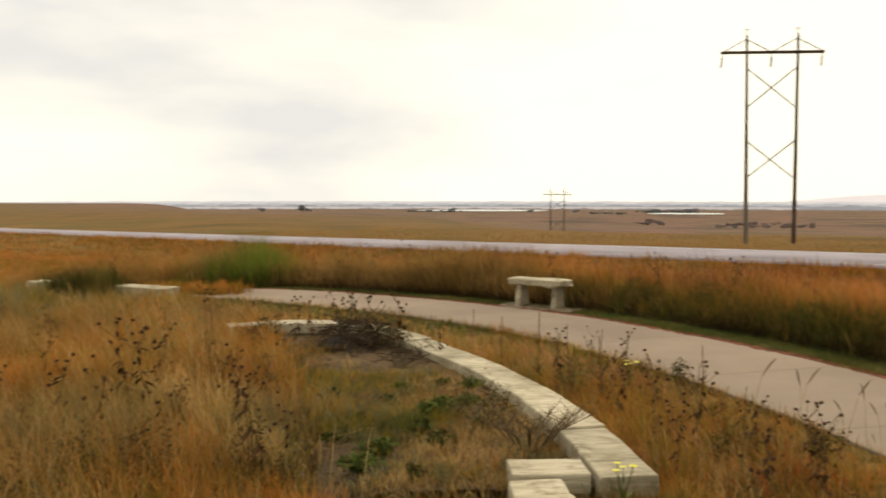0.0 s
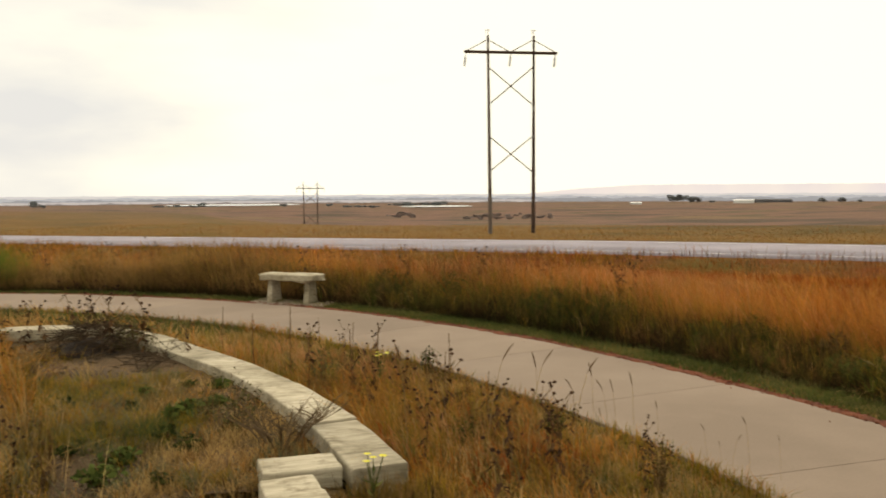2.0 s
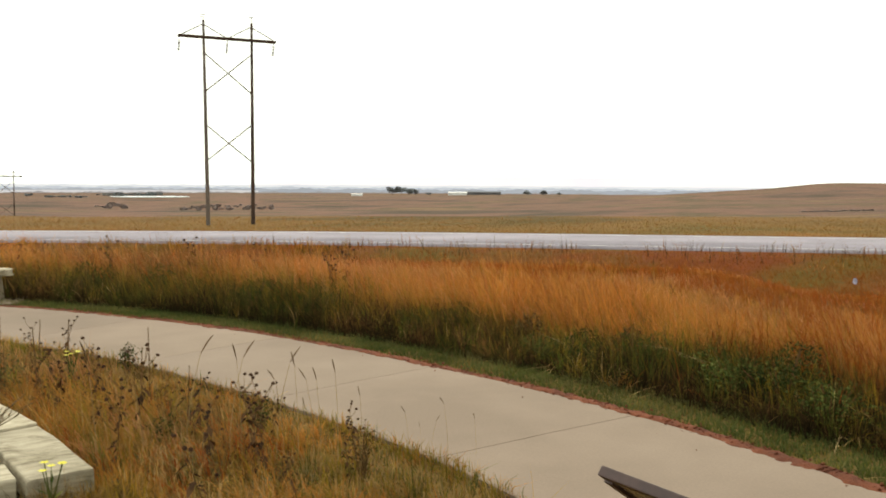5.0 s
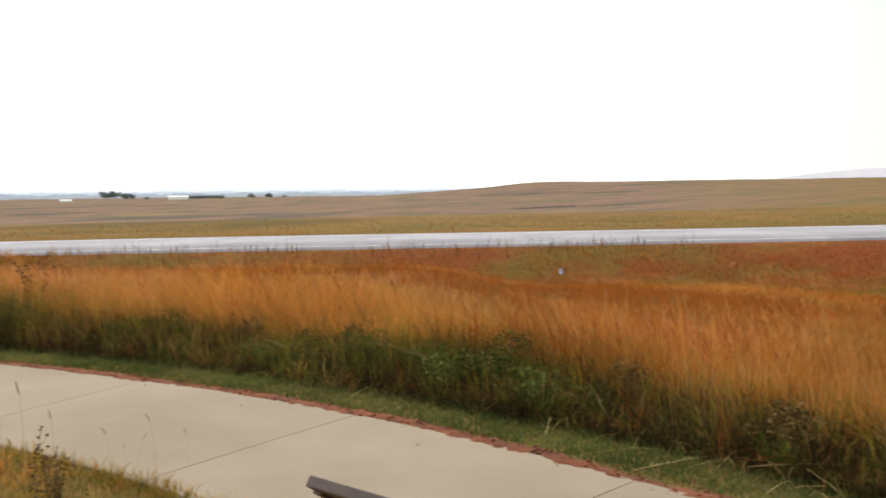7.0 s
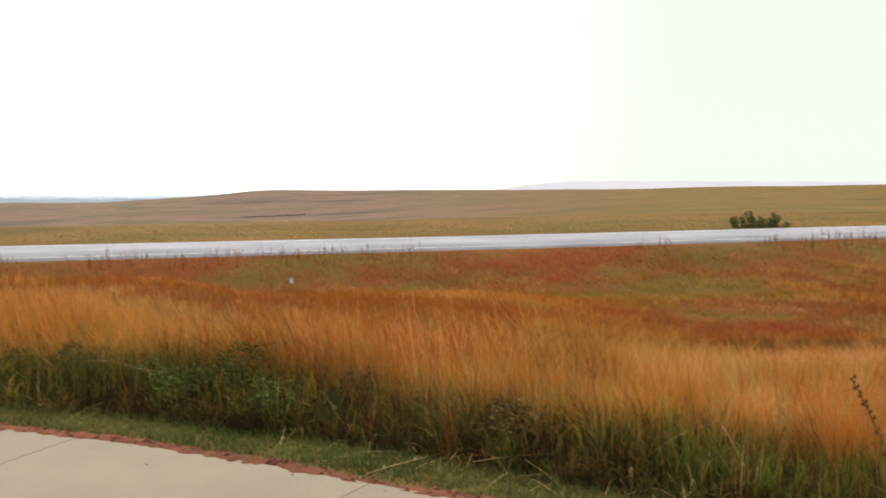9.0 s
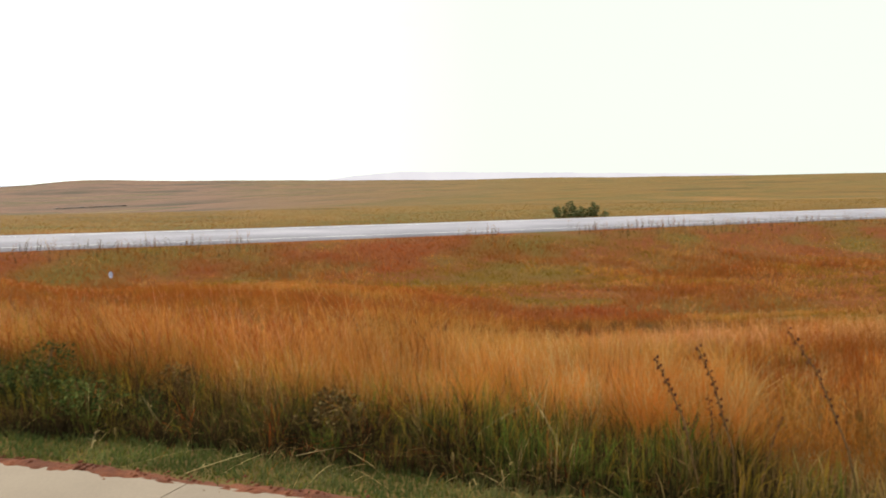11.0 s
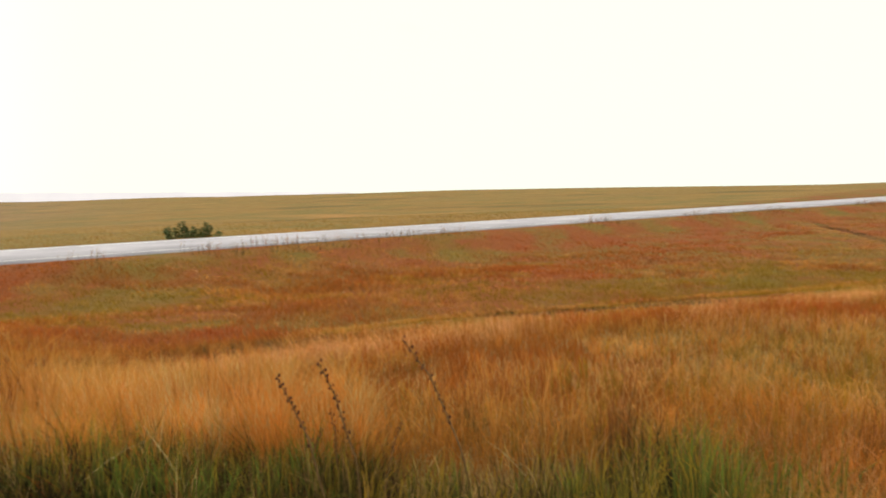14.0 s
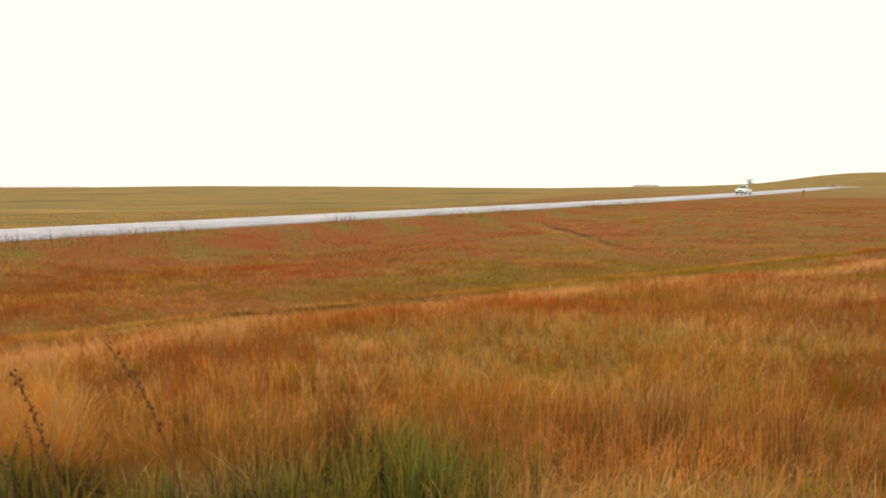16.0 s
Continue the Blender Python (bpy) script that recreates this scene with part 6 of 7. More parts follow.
def make_chips():
    m = 3600
    x, y = rng.uniform(-1.4, 0.75, m), rng.uniform(4.7, 9.5, m)
    k = in_bed(x, y)
    x, y = x[k], y[k]
    m = len(x)
    size = rng.uniform(0.006, 0.024, m)
    turn = rng.uniform(0, 6.283, m)
    base = np.array(((1, 0.3, 0), (0.1, 0.45, 0.1), (-1, 0.1, 0), (-0.1, -0.4, 0.05), (0.1, 0, 0.4), (0, 0, -0.3)))
    c, s = np.cos(turn)[:, None], np.sin(turn)[:, None]
    v = base[None] * size[:, None, None] * rng.uniform(0.6, 1.5, (m, 6, 1))
    v = np.stack((v[..., 0] * c - v[..., 1] * s, v[..., 0] * s + v[..., 1] * c, v[..., 2]), -1)
    v += np.stack((x, y, 0.128 + 0.03 * np.array([noise.noise(Vector((a * 3, b * 3, 0))) for a, b in zip(x, y)])), 1)[:, None, :]
    f = np.array(((0, 1, 4), (1, 2, 4), (2, 3, 4), (3, 0, 4), (1, 0, 5), (2, 1, 5), (3, 2, 5), (0, 3, 5)))
    me = raw_mesh("mulch_chips", v.reshape(-1, 3), [((np.arange(m) * 6)[:, None, None] + f[None]).reshape(-1, 3)])
    me.materials.append(CHIP)
    tagged(new("mulch_chips", me), "brown wood chips and crumbs strewn over the bed", "mulch", kind="stuff")


make_chips()

# ---- plants ----
STEM = surface("dry_stem", (0.10, 0.055, 0.025), (0.19, 0.10, 0.045), 6, 40, 0.95, spec=0.05)
SEED = surface("dark_seed_head", (0.042, 0.021, 0.014), (0.095, 0.048, 0.028), 20, 90, 0.95, spec=0.05)
TWIG = surface("grey_twig", (0.10, 0.066, 0.038), (0.20, 0.135, 0.08), 8, 60, 0.95, spec=0.05)
SPIKE = surface("brown_flower_spike", (0.10, 0.055, 0.03), (0.17, 0.10, 0.055), 12, 90, 0.95, spec=0.05)
YELLOW = surface("yellow_petal", (0.62, 0.55, 0.05), (0.75, 0.68, 0.12), 30, 90, 0.7)
LEAF_STEM = surface("green_stem", (0.06, 0.07, 0.02), (0.10, 0.11, 0.03), 8, 60, 0.9, spec=0.1)


def leaf_material(name, a, b_, c):
    m, n, l, b = material(name, 0.9, 0, 0.03)
    g = n.new("ShaderNodeNewGeometry")
    t = ramp(n, ((0.0, a), (0.55, b_), (1.0, c)))
    l.new(g.outputs["Random Per Island"], t.inputs[0])
    l.new(t.outputs[0], b.inputs["Base Color"])
    return m


LEAF = leaf_material("bush_leaf", (0.02, 0.027, 0.009), (0.04, 0.052, 0.014), (0.095, 0.098, 0.028))
LEAF_BRIGHT = leaf_material("bright_leaf", (0.035, 0.052, 0.014), (0.070, 0.092, 0.024), (0.15, 0.158, 0.046))
LEAF_DEAD = leaf_material("dead_leaf", (0.028, 0.016, 0.010), (0.060, 0.032, 0.018), (0.13, 0.065, 0.03))
LEAF_BROWN = leaf_material("brown_leaf", (0.06, 0.038, 0.016), (0.11, 0.068, 0.028), (0.20, 0.125, 0.05))


def seed_stalk(seed, height):
    """A dried branching stalk with round dark seed heads."""
    r = random.Random(seed)
    plant = thing("dried_flower_stalk", (0, 0, -5), "dry brown flower stalk with round dark seed heads", "plant", "dried stalks with seed heads")
    lean = Vector((r.uniform(-0.25, 0.1), r.uniform(-0.12, 0.12), 0))
    pts = [Vector((0, 0, -0.03)) + lean * (t * t) * height + Vector((0, 0, height * t)) + Vector((r.uniform(-1, 1), r.uniform(-1, 1), 0)) * 0.012 * t for t in (0, 0.25, 0.5, 0.75, 1)]
    bm = bmesh.new()
    add_tube(bm, pts, [0.004, 0.0036, 0.003, 0.0024, 0.0016], 4)
    tips = [pts[-1]]
    for k in range(r.randint(4, 7)):
        i = r.choice((1, 2, 2, 3, 3, 3))
        f = r.random()
        a = pts[i].lerp(pts[i + 1], f)
        ang = r.uniform(0, 6.283)
        ln = height * r.uniform(0.12, 0.30)
        b = a + Vector((math.cos(ang) * 0.65, math.sin(ang) * 0.65, r.uniform(0.5, 1.0))) * ln
        add_tube(bm, [a, a.lerp(b, 0.5) + Vector((math.cos(ang), math.sin(ang), 0)) * ln * 0.08, b], [0.0022, 0.0018, 0.0013], 3)
        tips.append(b)
    part("stem", bm, STEM, plant)
    for p in tips:
        bm = bmesh.new()
        bmesh.ops.create_icosphere(bm, subdivisions=1, radius=1.0, matrix=Matrix.Translation(p) @ Matrix.Diagonal((0.0125, 0.0125, 0.0105, 1)))
        for v in bm.verts:
            v.co += (v.co - p) * r.uniform(-0.25, 0.35)
        part("seed_head", bm, SEED, plant)
    bm = bmesh.new()
    for k in range(16):
        i = r.choice((0, 1, 1, 2, 2, 3))
        p = pts[i].lerp(pts[i + 1], r.random())
        d = Vector((r.uniform(-1, 1), r.uniform(-1, 1), r.uniform(-0.9, 0.2))) * r.uniform(0.04, 0.085)
        w = Vector((-d.y, d.x, 0)) * r.uniform(0.18, 0.34)
        q = [bm.verts.new(c) for c in (p, p + d * 0.5 + w, p + d + Vector((0, 0, -0.02)), p + d * 0.5 - w)]
        bm.faces.new(q)
    part("withered_foliage", bm, LEAF_DEAD, plant)
    return plant


POD = surface("reddish_seed_pod", (0.06, 0.022, 0.013), (0.13, 0.05, 0.028), 20, 90, 0.95, spec=0.05)


def spike_stalk(seed, height, lean_to=(-0.25, 0.0)):
    """A dried stalk whose upper half is set with small dark pods."""
    r = random.Random(seed)
    plant = thing("dried_spike_plant", (0, 0, -5), "dark dried plant spike set with small seed pods", "plant", "dried spikes in the grass")
    pts = [Vector((lean_to[0] * t * t * height, lean_to[1] * t * t * height, height * t - 0.03)) + Vector((r.uniform(-1, 1), r.uniform(-1, 1), 0)) * 0.008 for t in (0, 0.2, 0.4, 0.6, 0.8, 1)]
    bm = bmesh.new()
    add_tube(bm, pts, [0.0065, 0.006, 0.0052, 0.0046, 0.0036, 0.002], 5)
    part("stem", bm, STEM, plant)
    for k in range(24):
        f = 2.5 + 2.5 * (k / 23) ** 0.8
        i = min(int(f), 4)
        p = pts[i].lerp(pts[i + 1], f - i)
        ang = k * 2.4
        bm = bmesh.new()
        q = p + Vector((math.cos(ang), math.sin(ang), 0.4)) * r.uniform(0.006, 0.017)
        add_rod(bm, p, q, 0.0015, 0.001, 3)
        bmesh.ops.create_icosphere(bm, subdivisions=1, radius=r.uniform(0.0035, 0.0065), matrix=Matrix.Translation(q) @ Matrix.Diagonal((1, 1, 1.7, 1)))
        part("seed_pod", bm, POD, plant)
    return plant


def plume_stalk(seed, height):
    """A fuzzy brown flower spike on a leafy stalk."""
    r = random.Random(seed)
    plant = thing("faded_flower_spike", (0, 0, -5), "faded brown flower spike on an upright leafy stalk", "plant", "faded flower spikes")
    pts = [Vector((r.uniform(-0.02, 0.02) * t, r.uniform(-0.02, 0.02) * t, height * t - 0.03)) for t in (0, 0.3, 0.6, 1)]
    bm = bmesh.new()
    add_tube(bm, pts, [0.005, 0.0045, 0.004, 0.002], 5)
    part("stem", bm, STEM, plant)
    bm = bmesh.new()
    for k in range(70):
        f = r.random()
        p = pts[2].lerp(pts[3], f)
        d = Vector((r.uniform(-1, 1), r.uniform(-1, 1), r.uniform(0.2, 1.2))).normalized() * r.uniform(0.012, 0.026) * (1.1 - 0.6 * f)
        w = Vector((-d.y, d.x, 0)).normalized() * 0.004
        bm.faces.new([bm.verts.new(c) for c in (p - w, p + w, p + d)])
    part("flower_head", bm, SPIKE, plant)
    bm = bmesh.new()
    for k in range(16):
        f = r.uniform(0.1, 1.0)
        p = pts[0].lerp(pts[2], f)
        ang = r.uniform(0, 6.283)
        d = Vector((math.cos(ang), math.sin(ang), r.uniform(0.2, 0.9))) * r.uniform(0.05, 0.09)
        w = Vector((-d.y, d.x, 0)).normalized() * 0.006
        bm.faces.new([bm.verts.new(c) for c in (p, p + d * 0.5 + w, p + d, p + d * 0.5 - w)])
    part("foliage", bm, LEAF_BROWN, plant)
    return plant


def plant_out(models, spots):
    """Copies of the models on the ground at spots (x, y, scale, turn); the models themselves take the first spots."""
    for k, (x, y, scale, turn) in enumerate(spots):
        m = Matrix.Translation(lay(x, y)) @ pose(0, 0, 0, 0, 0, turn) @ Matrix.Scale(scale, 4)
        src = models[k % len(models)]
        if k < len(models):
            src.matrix_basis = m
        else:
            keep = src.matrix_basis.copy()
            src.matrix_basis = Matrix()
            copy_thing(src, m)
            src.matrix_basis = keep


def spots_between(seed, n, x0, x1, y0, y1, lo, hi, test):
    r = random.Random(seed)
    out = []
    while len(out) < n:
        x, y = r.uniform(x0, x1), r.uniform(y0, y1)
        if test(x, y):
            out.append((x, y, r.uniform(lo, hi), r.uniform(-40, 40)))
    return out


def before_path(x, y):
    w = side_of_way(np.array([x]), np.array([y]))[0]
    return w < -0.98 and bool(off_stones(np.array([x]), np.array([y]))[0]) and not bool(in_bed(np.array([x]), np.array([y]))[0])


seeds = [seed_stalk(k, 0.55) for k in range(4)]
at_seeds = [(1.75, 4.75, 0.75, 10), (2.55, 4.55, 0.6, 60), (1.45, 5.9, 0.95, 0), (1.62, 5.55, 1.0, 100), (1.3, 6.1, 0.9, 200), (1.85, 5.2, 0.75, 30), (2.2, 4.9, 0.65, 250), (1.1, 7.3, 0.95, 20)]
at_seeds += spots_between(3, 12, 0.9, 2.5, 3.6, 9.3, 0.5, 0.95, lambda x, y: before_path(x, y) and side_of_way(np.array([x]), np.array([y]))[0] < -1.35 and x > np.interp(y, (4, 6, 8, 10), (1.15, 1.1, 0.6, -0.1)))
at_seeds += spots_between(4, 26, -3.6, -0.6, 4.4, 11.0, 0.8, 1.25, before_path)
at_seeds += [(-0.75, 9.3, 1.15, 0), (-0.5, 9.0, 1.25, 80), (-0.2, 8.8, 1.2, 200), (-1.1, 9.6, 1.0, 40), (-0.62, 9.45, 1.2, 120), (-1.3, 9.3, 1.0, 170), (0.15, 8.3, 0.8, 60)]
rv = random.Random(12)
for k in range(24):
    i = rv.randint(135, len(WAY_LINE) - 30)
    d = (WAY_LINE[i + 1] - WAY_LINE[i - 1]).normalized()
    p = WAY_LINE[i] + Vector((d.y, -d.x, 0)) * rv.uniform(1.7, 3.4)
    at_seeds.append((p.x, p.y, rv.uniform(1.05, 1.4), rv.uniform(0, 360)))
plant_out(seeds, at_seeds)

plumes = [plume_stalk(k, 0.62) for k in range(3)]
plant_out(plumes, [(1.0, 7.0, 1.0, 15), (1.25, 6.6, 1.05, 80), (0.7, 8.1, 0.95, 140), (1.5, 7.7, 0.85, 33), (0.95, 7.6, 1.15, 0), (1.6, 7.2, 0.95, 50), (2.05, 6.7, 0.9, 120), (1.32, 8.3, 0.8, 10), (1.75, 5.9, 0.9, 70), (-1.9, 8.2, 1.0, 0), (-2.6, 9.4, 1.0, 60), (1.95, 5.6, 0.75, 20), (0.5, 8.9, 0.9, 45)])

spikes = [spike_stalk(1, 0.86, (-0.1, 0.38)), spike_stalk(2, 0.72, (-0.05, 0.30)), spike_stalk(3, 0.78, (-0.05, 0.25))]
plant_out(spikes, [(4.62, -1.14, 1.12, 0), (4.72, -0.42, 1.08, 0), (4.70, -0.60, 1.08, 0), (4.78, -0.5, 0.72, 60), (4.9, -0.33, 0.65, 120), (4.75, -0.72, 0.6, 200), (7.3, 6.9, 0.9, 30), (7.6, 6.4, 0.8, 70), (6.6, 8.3, 0.9, 150)])


# slender drooping grass spikes standing before the footpath
def grass_spike(seed, height):
    r = random.Random(seed)
    plant = thing("grass_spike", (0, 0, -5), "slender dry grass stem with a dark drooping spike", "grass", "slender grass spikes")
    lean = Vector((r.uniform(0.05, 0.16) * r.choice((-1, 1)), r.uniform(-0.08, 0.08), 0))
    pts = [lean * (t ** 2.2) * height + Vector((0, 0, height * t - 0.02)) for t in (0, 0.3, 0.6, 0.85, 1)]
    bm = bmesh.new()
    add_tube(bm, pts[:4], [0.0022, 0.002, 0.0016, 0.0012], 4)
    part("stem", bm, STRAW_STEM, plant)
    bm = bmesh.new()
    a = pts[3]
    tip = a + (pts[4] - pts[3]).normalized() * 0.11 + Vector((lean.x * 0.2, 0, -0.015))
    mid = a.lerp(tip, 0.5) + Vector((0, 0, 0.006))
    add_tube(bm, [a, a.lerp(mid, 0.6), mid, tip.lerp(mid, 0.4), tip], [0.0012, 0.0036, 0.0042, 0.0032, 0.001], 5)
    part("spike", bm, SPIKE, plant)
    return plant


STRAW_STEM = surface("straw_stem", (0.30, 0.20, 0.09), (0.42, 0.30, 0.15), 8, 60, 0.9, spec=0.05)
slender = [grass_spike(k, 0.7) for k in range(4)]
at_slender = []
for h, z in ((24.4, 0.71), (25.8, 0.69), (26.8, 0.60), (27.2, 0.59), (23.2, 0.50), (26.3, 0.41), (32.8, 0.35), (33.6, 0.24), (34.2, 0.28), (29.8, 0.47), (24.9, 0.60), (20.6, 0.53), (21.5, 0.76), (28.3, 0.64), (35.3, 0.41), (37.1, 0.30), (18.9, 0.80), (22.3, 0.75), (16.5, 0.7), (13.8, 0.8)):
    at_slender.append((5.2 * math.sin(radians(h)), 5.2 * math.cos(radians(h)), z / 0.7, 0))
plant_out(slender, at_slender)

# leafy bushes in the verge
def leafy_bush(seed, width, height, leaf, bright, name="green_bush", label="low leafy green bush in the verge", category="bush", group="bushes along the verge", count=1500):
    r = random.Random(seed)
    bush = thing(name, (0, 0, -5), label, category, group)
    lobes = []
    for k in range(9):
        bm = bmesh.new()
        ang, f = k * 2.4, r.uniform(0.15, 0.95)
        tip = Vector((math.cos(ang) * width * 0.42 * f, math.sin(ang) * width * 0.42 * f, height * r.uniform(0.5, 0.9) * (1.15 - 0.5 * f)))
        add_tube(bm, [Vector((math.cos(ang) * 0.02, math.sin(ang) * 0.02, -0.03)), tip * 0.55 + Vector((0, 0, 0.05 * height)), tip], [0.006 * width * 2, 0.005 * width * 2, 0.002 * width * 2], 4)
        lobes.append((tuple(tip * 0.85), (width * 0.17, width * 0.17, height * 0.20)))
        lobes.append((tuple(tip * 0.5), (width * 0.16, width * 0.16, height * 0.18)))
        part("stem", bm, STEM, bush)
    part("foliage", leaf_cloud(lobes, count, leaf), bright, bush)
    return bush


bushes = [leafy_bush(1, 0.75, 0.42, 0.010, LEAF, count=2600), leafy_bush(2, 0.6, 0.38, 0.0095, LEAF_BRIGHT, count=2400), leafy_bush(3, 0.8, 0.42, 0.011, LEAF, count=2600), leafy_bush(5, 0.6, 0.34, 0.0095, LEAF_BRIGHT, count=2000)]
bush_at = []
rb = random.Random(5)
for i in range(20, len(WAY_LINE) - 6):
    if i % 4:
        continue
    d = (WAY_LINE[i + 1] - WAY_LINE[i - 1]).normalized()
    p = WAY_LINE[i] + Vector((d.y, -d.x, 0)) * rb.uniform(1.62, 2.2)
    if p.y > 1.0 and (noise.noise(p * 0.9) > -0.1 or rb.random() < 0.2):
        bush_at.append((p.x, p.y, rb.uniform(0.7, 1.35) if p.y > 3 else rb.uniform(0.5, 0.85), rb.uniform(0, 360)))
plant_out(bushes, bush_at)
browns = [leafy_bush(11, 0.7, 0.44, 0.018, LEAF_BROWN, "brown_bush", "dry brown tangled bush in the verge", "bush", "dry bushes along the verge"),
          leafy_bush(12, 0.6, 0.5, 0.016, LEAF_BROWN, "brown_bush", "dry brown tangled bush in the verge", "bush", "dry bushes along the verge")]
brown_at = []
for i in range(22, len(WAY_LINE) - 6, 11):
    d = (WAY_LINE[i + 1] - WAY_LINE[i - 1]).normalized()
    p = WAY_LINE[i] + Vector((d.y, -d.x, 0)) * rb.uniform(1.65, 2.4)
    if p.y > 0.4:
        brown_at.append((p.x, p.y, rb.uniform(0.6, 0.95), rb.uniform(0, 360)))
plant_out(browns, brown_at)

# a green shrub beyond the highway
h = radians(87.9)
p = lay(74 * math.sin(h), 74 * math.cos(h))
LEAF_SHRUB = leaf_material("shrub_leaf", (0.035, 0.048, 0.022), (0.062, 0.078, 0.034), (0.11, 0.12, 0.05))


def spreading_shrub(at, turn, width, height):
    r = random.Random(23)
    bush = thing("green_shrub", at, "lone spreading grey-green shrub beside the highway", "shrub", turn=turn)
    lobes = []
    for k in range(20):
        x, y = (k / 19 - 0.5) * width + r.uniform(-0.2, 0.2), r.uniform(-0.7, 0.7)
        tall = height * r.uniform(0.5, 1.0) * (1 - 0.55 * abs(2 * x / width) ** 2.5) * (0.8 if -0.1 < x / width < 0.12 else 1.0)
        tip = Vector((x + r.uniform(-0.25, 0.25), y, tall))
        bm = bmesh.new()
        add_tube(bm, [Vector((x * 0.8, y * 0.7, -0.05)), Vector((x * 0.95, y, tall * 0.5)), tip], [0.03, 0.022, 0.008], 4)
        part("stem", bm, STEM, bush)
        for f in (0.3, 0.6, 0.9):
            lobes.append(((x * (0.8 + 0.2 * f), y, tall * f), (0.30 - 0.12 * f, 0.3, tall * 0.17)))
    part("foliage", leaf_cloud(lobes, 3000, 0.075), LEAF_SHRUB, bush)


spreading_shrub(p, -87.9, 4.3, 1.75)
# fresh green grass standing beyond the footpath's far bend
cx, cy = rng.normal(-3.05, 0.55, 120), rng.normal(18.2, 0.6, 120)
tussocks("fresh", cx, cy, 34, 0.15, rng.uniform(0.7, 1.2, 120) * np.exp(-((cx + 3.05) / 1.3) ** 2), 0.013, "fresh_grass", 0.3)
# tall feathery golden bunches west of it, and weeds grown over the half-buried wall
cx, cy = rng.uniform(-10.0, -3.8, 170), rng.uniform(16.8, 23.5, 170)
k = side_of_way(cx, cy) > 1.3
cx, cy = cx[k], cy[k]
for name, i in (("gold", 0), ("rose", 1), ("tan", 2), ("moss", 3)):
    tussocks(name, cx[i::4], cy[i::4], 34, 0.20, rng.uniform(0.45, 0.85, len(cx[i::4])), 0.012, "feathery_grass", 0.25, (-0.3, 0.05), 0.3, 1.6)
for name, x0, x1, y0, y1, n, tall in (("green", -5.5, -4.5, 13.8, 14.4, 44, 0.62), ("dark", -5.5, -4.5, 13.8, 14.4, 44, 0.62), ("fresh", -4.75, -4.4, 13.6, 14.0, 9, 0.4), ("moss", -4.4, -3.3, 13.0, 13.5, 22, 0.3), ("grey", -6.6, -5.2, 12.4, 14.2, 26, 0.5), ("moss", -6.4, -5.0, 11.8, 14.0, 20, 0.45), ("tan", -3.8, -2.9, 12.8, 13.6, 12, 0.32)):
    cx, cy = rng.uniform(x0, x1, n), rng.uniform(y0, y1, n)
    tussocks(name, cx, cy, 36, 0.12, tall * rng.uniform(0.7, 1.2, n), 0.008, "wild_clumps", 0.35, (-0.08, 0.0), 0.35, 1.4)

# low rosettes in the bed
rosettes = [leafy_bush(31, 0.34, 0.13, 0.022, LEAF_BRIGHT, "green_weed", "low green weed in the planting bed", "plant", "weeds in the bed", 170),
            leafy_bush(32, 0.28, 0.11, 0.020, LEAF, "green_weed", "low green weed in the planting bed", "plant", "weeds in the bed", 150)]
weeds = [(0.05, 6.35, 1.2, 70), (-0.1, 5.75, 1.1, 15), (-0.45, 4.95, 1.2, 50), (-0.15, 4.85, 0.9, 130), (0.35, 7.0, 1.1, 25), (-0.3, 6.6, 0.9, 140), (0.0, 6.2, 1.1, 0), (0.02, 5.5, 1.0, 40), (-0.35, 5.3, 1.1, 80), (-0.5, 6.1, 0.8, 10), (0.25, 6.5, 1.0, 60), (0.3, 5.9, 0.8, 120), (-0.2, 7.0, 0.9, 20), (-0.65, 5.6, 0.8, 200), (0.1, 7.2, 0.8, 90), (-0.75, 6.8, 1.0, 33)]
plant_out(rosettes, [(x, y, s_, t_) for x, y, s_, t_ in weeds])
for ob in list(scene.objects):
    if ob.name.startswith("green_weed"):
        ob.location.z += 0.11


# withered weeds standing in the grass before the bed
weeds_dry = [leafy_bush(41, 0.5, 0.5, 0.016, LEAF_BROWN, "withered_weed", "withered brown weed standing in the grass", "plant", "withered weeds", 260),
             leafy_bush(42, 0.4, 0.58, 0.014, LEAF_BROWN, "withered_weed", "withered brown weed standing in the grass", "plant", "withered weeds", 220),
             leafy_bush(43, 0.45, 0.42, 0.016, LEAF, "green_weed_clump", "dull green weed standing in the grass", "plant", "withered weeds", 300)]
plant_out(weeds_dry, spots_between(9, 52, -4.0, -0.75, 4.2, 11.5, 0.7, 1.15, before_path) + spots_between(10, 10, 1.2, 2.4, 4.0, 8.5, 0.55, 0.8, before_path))

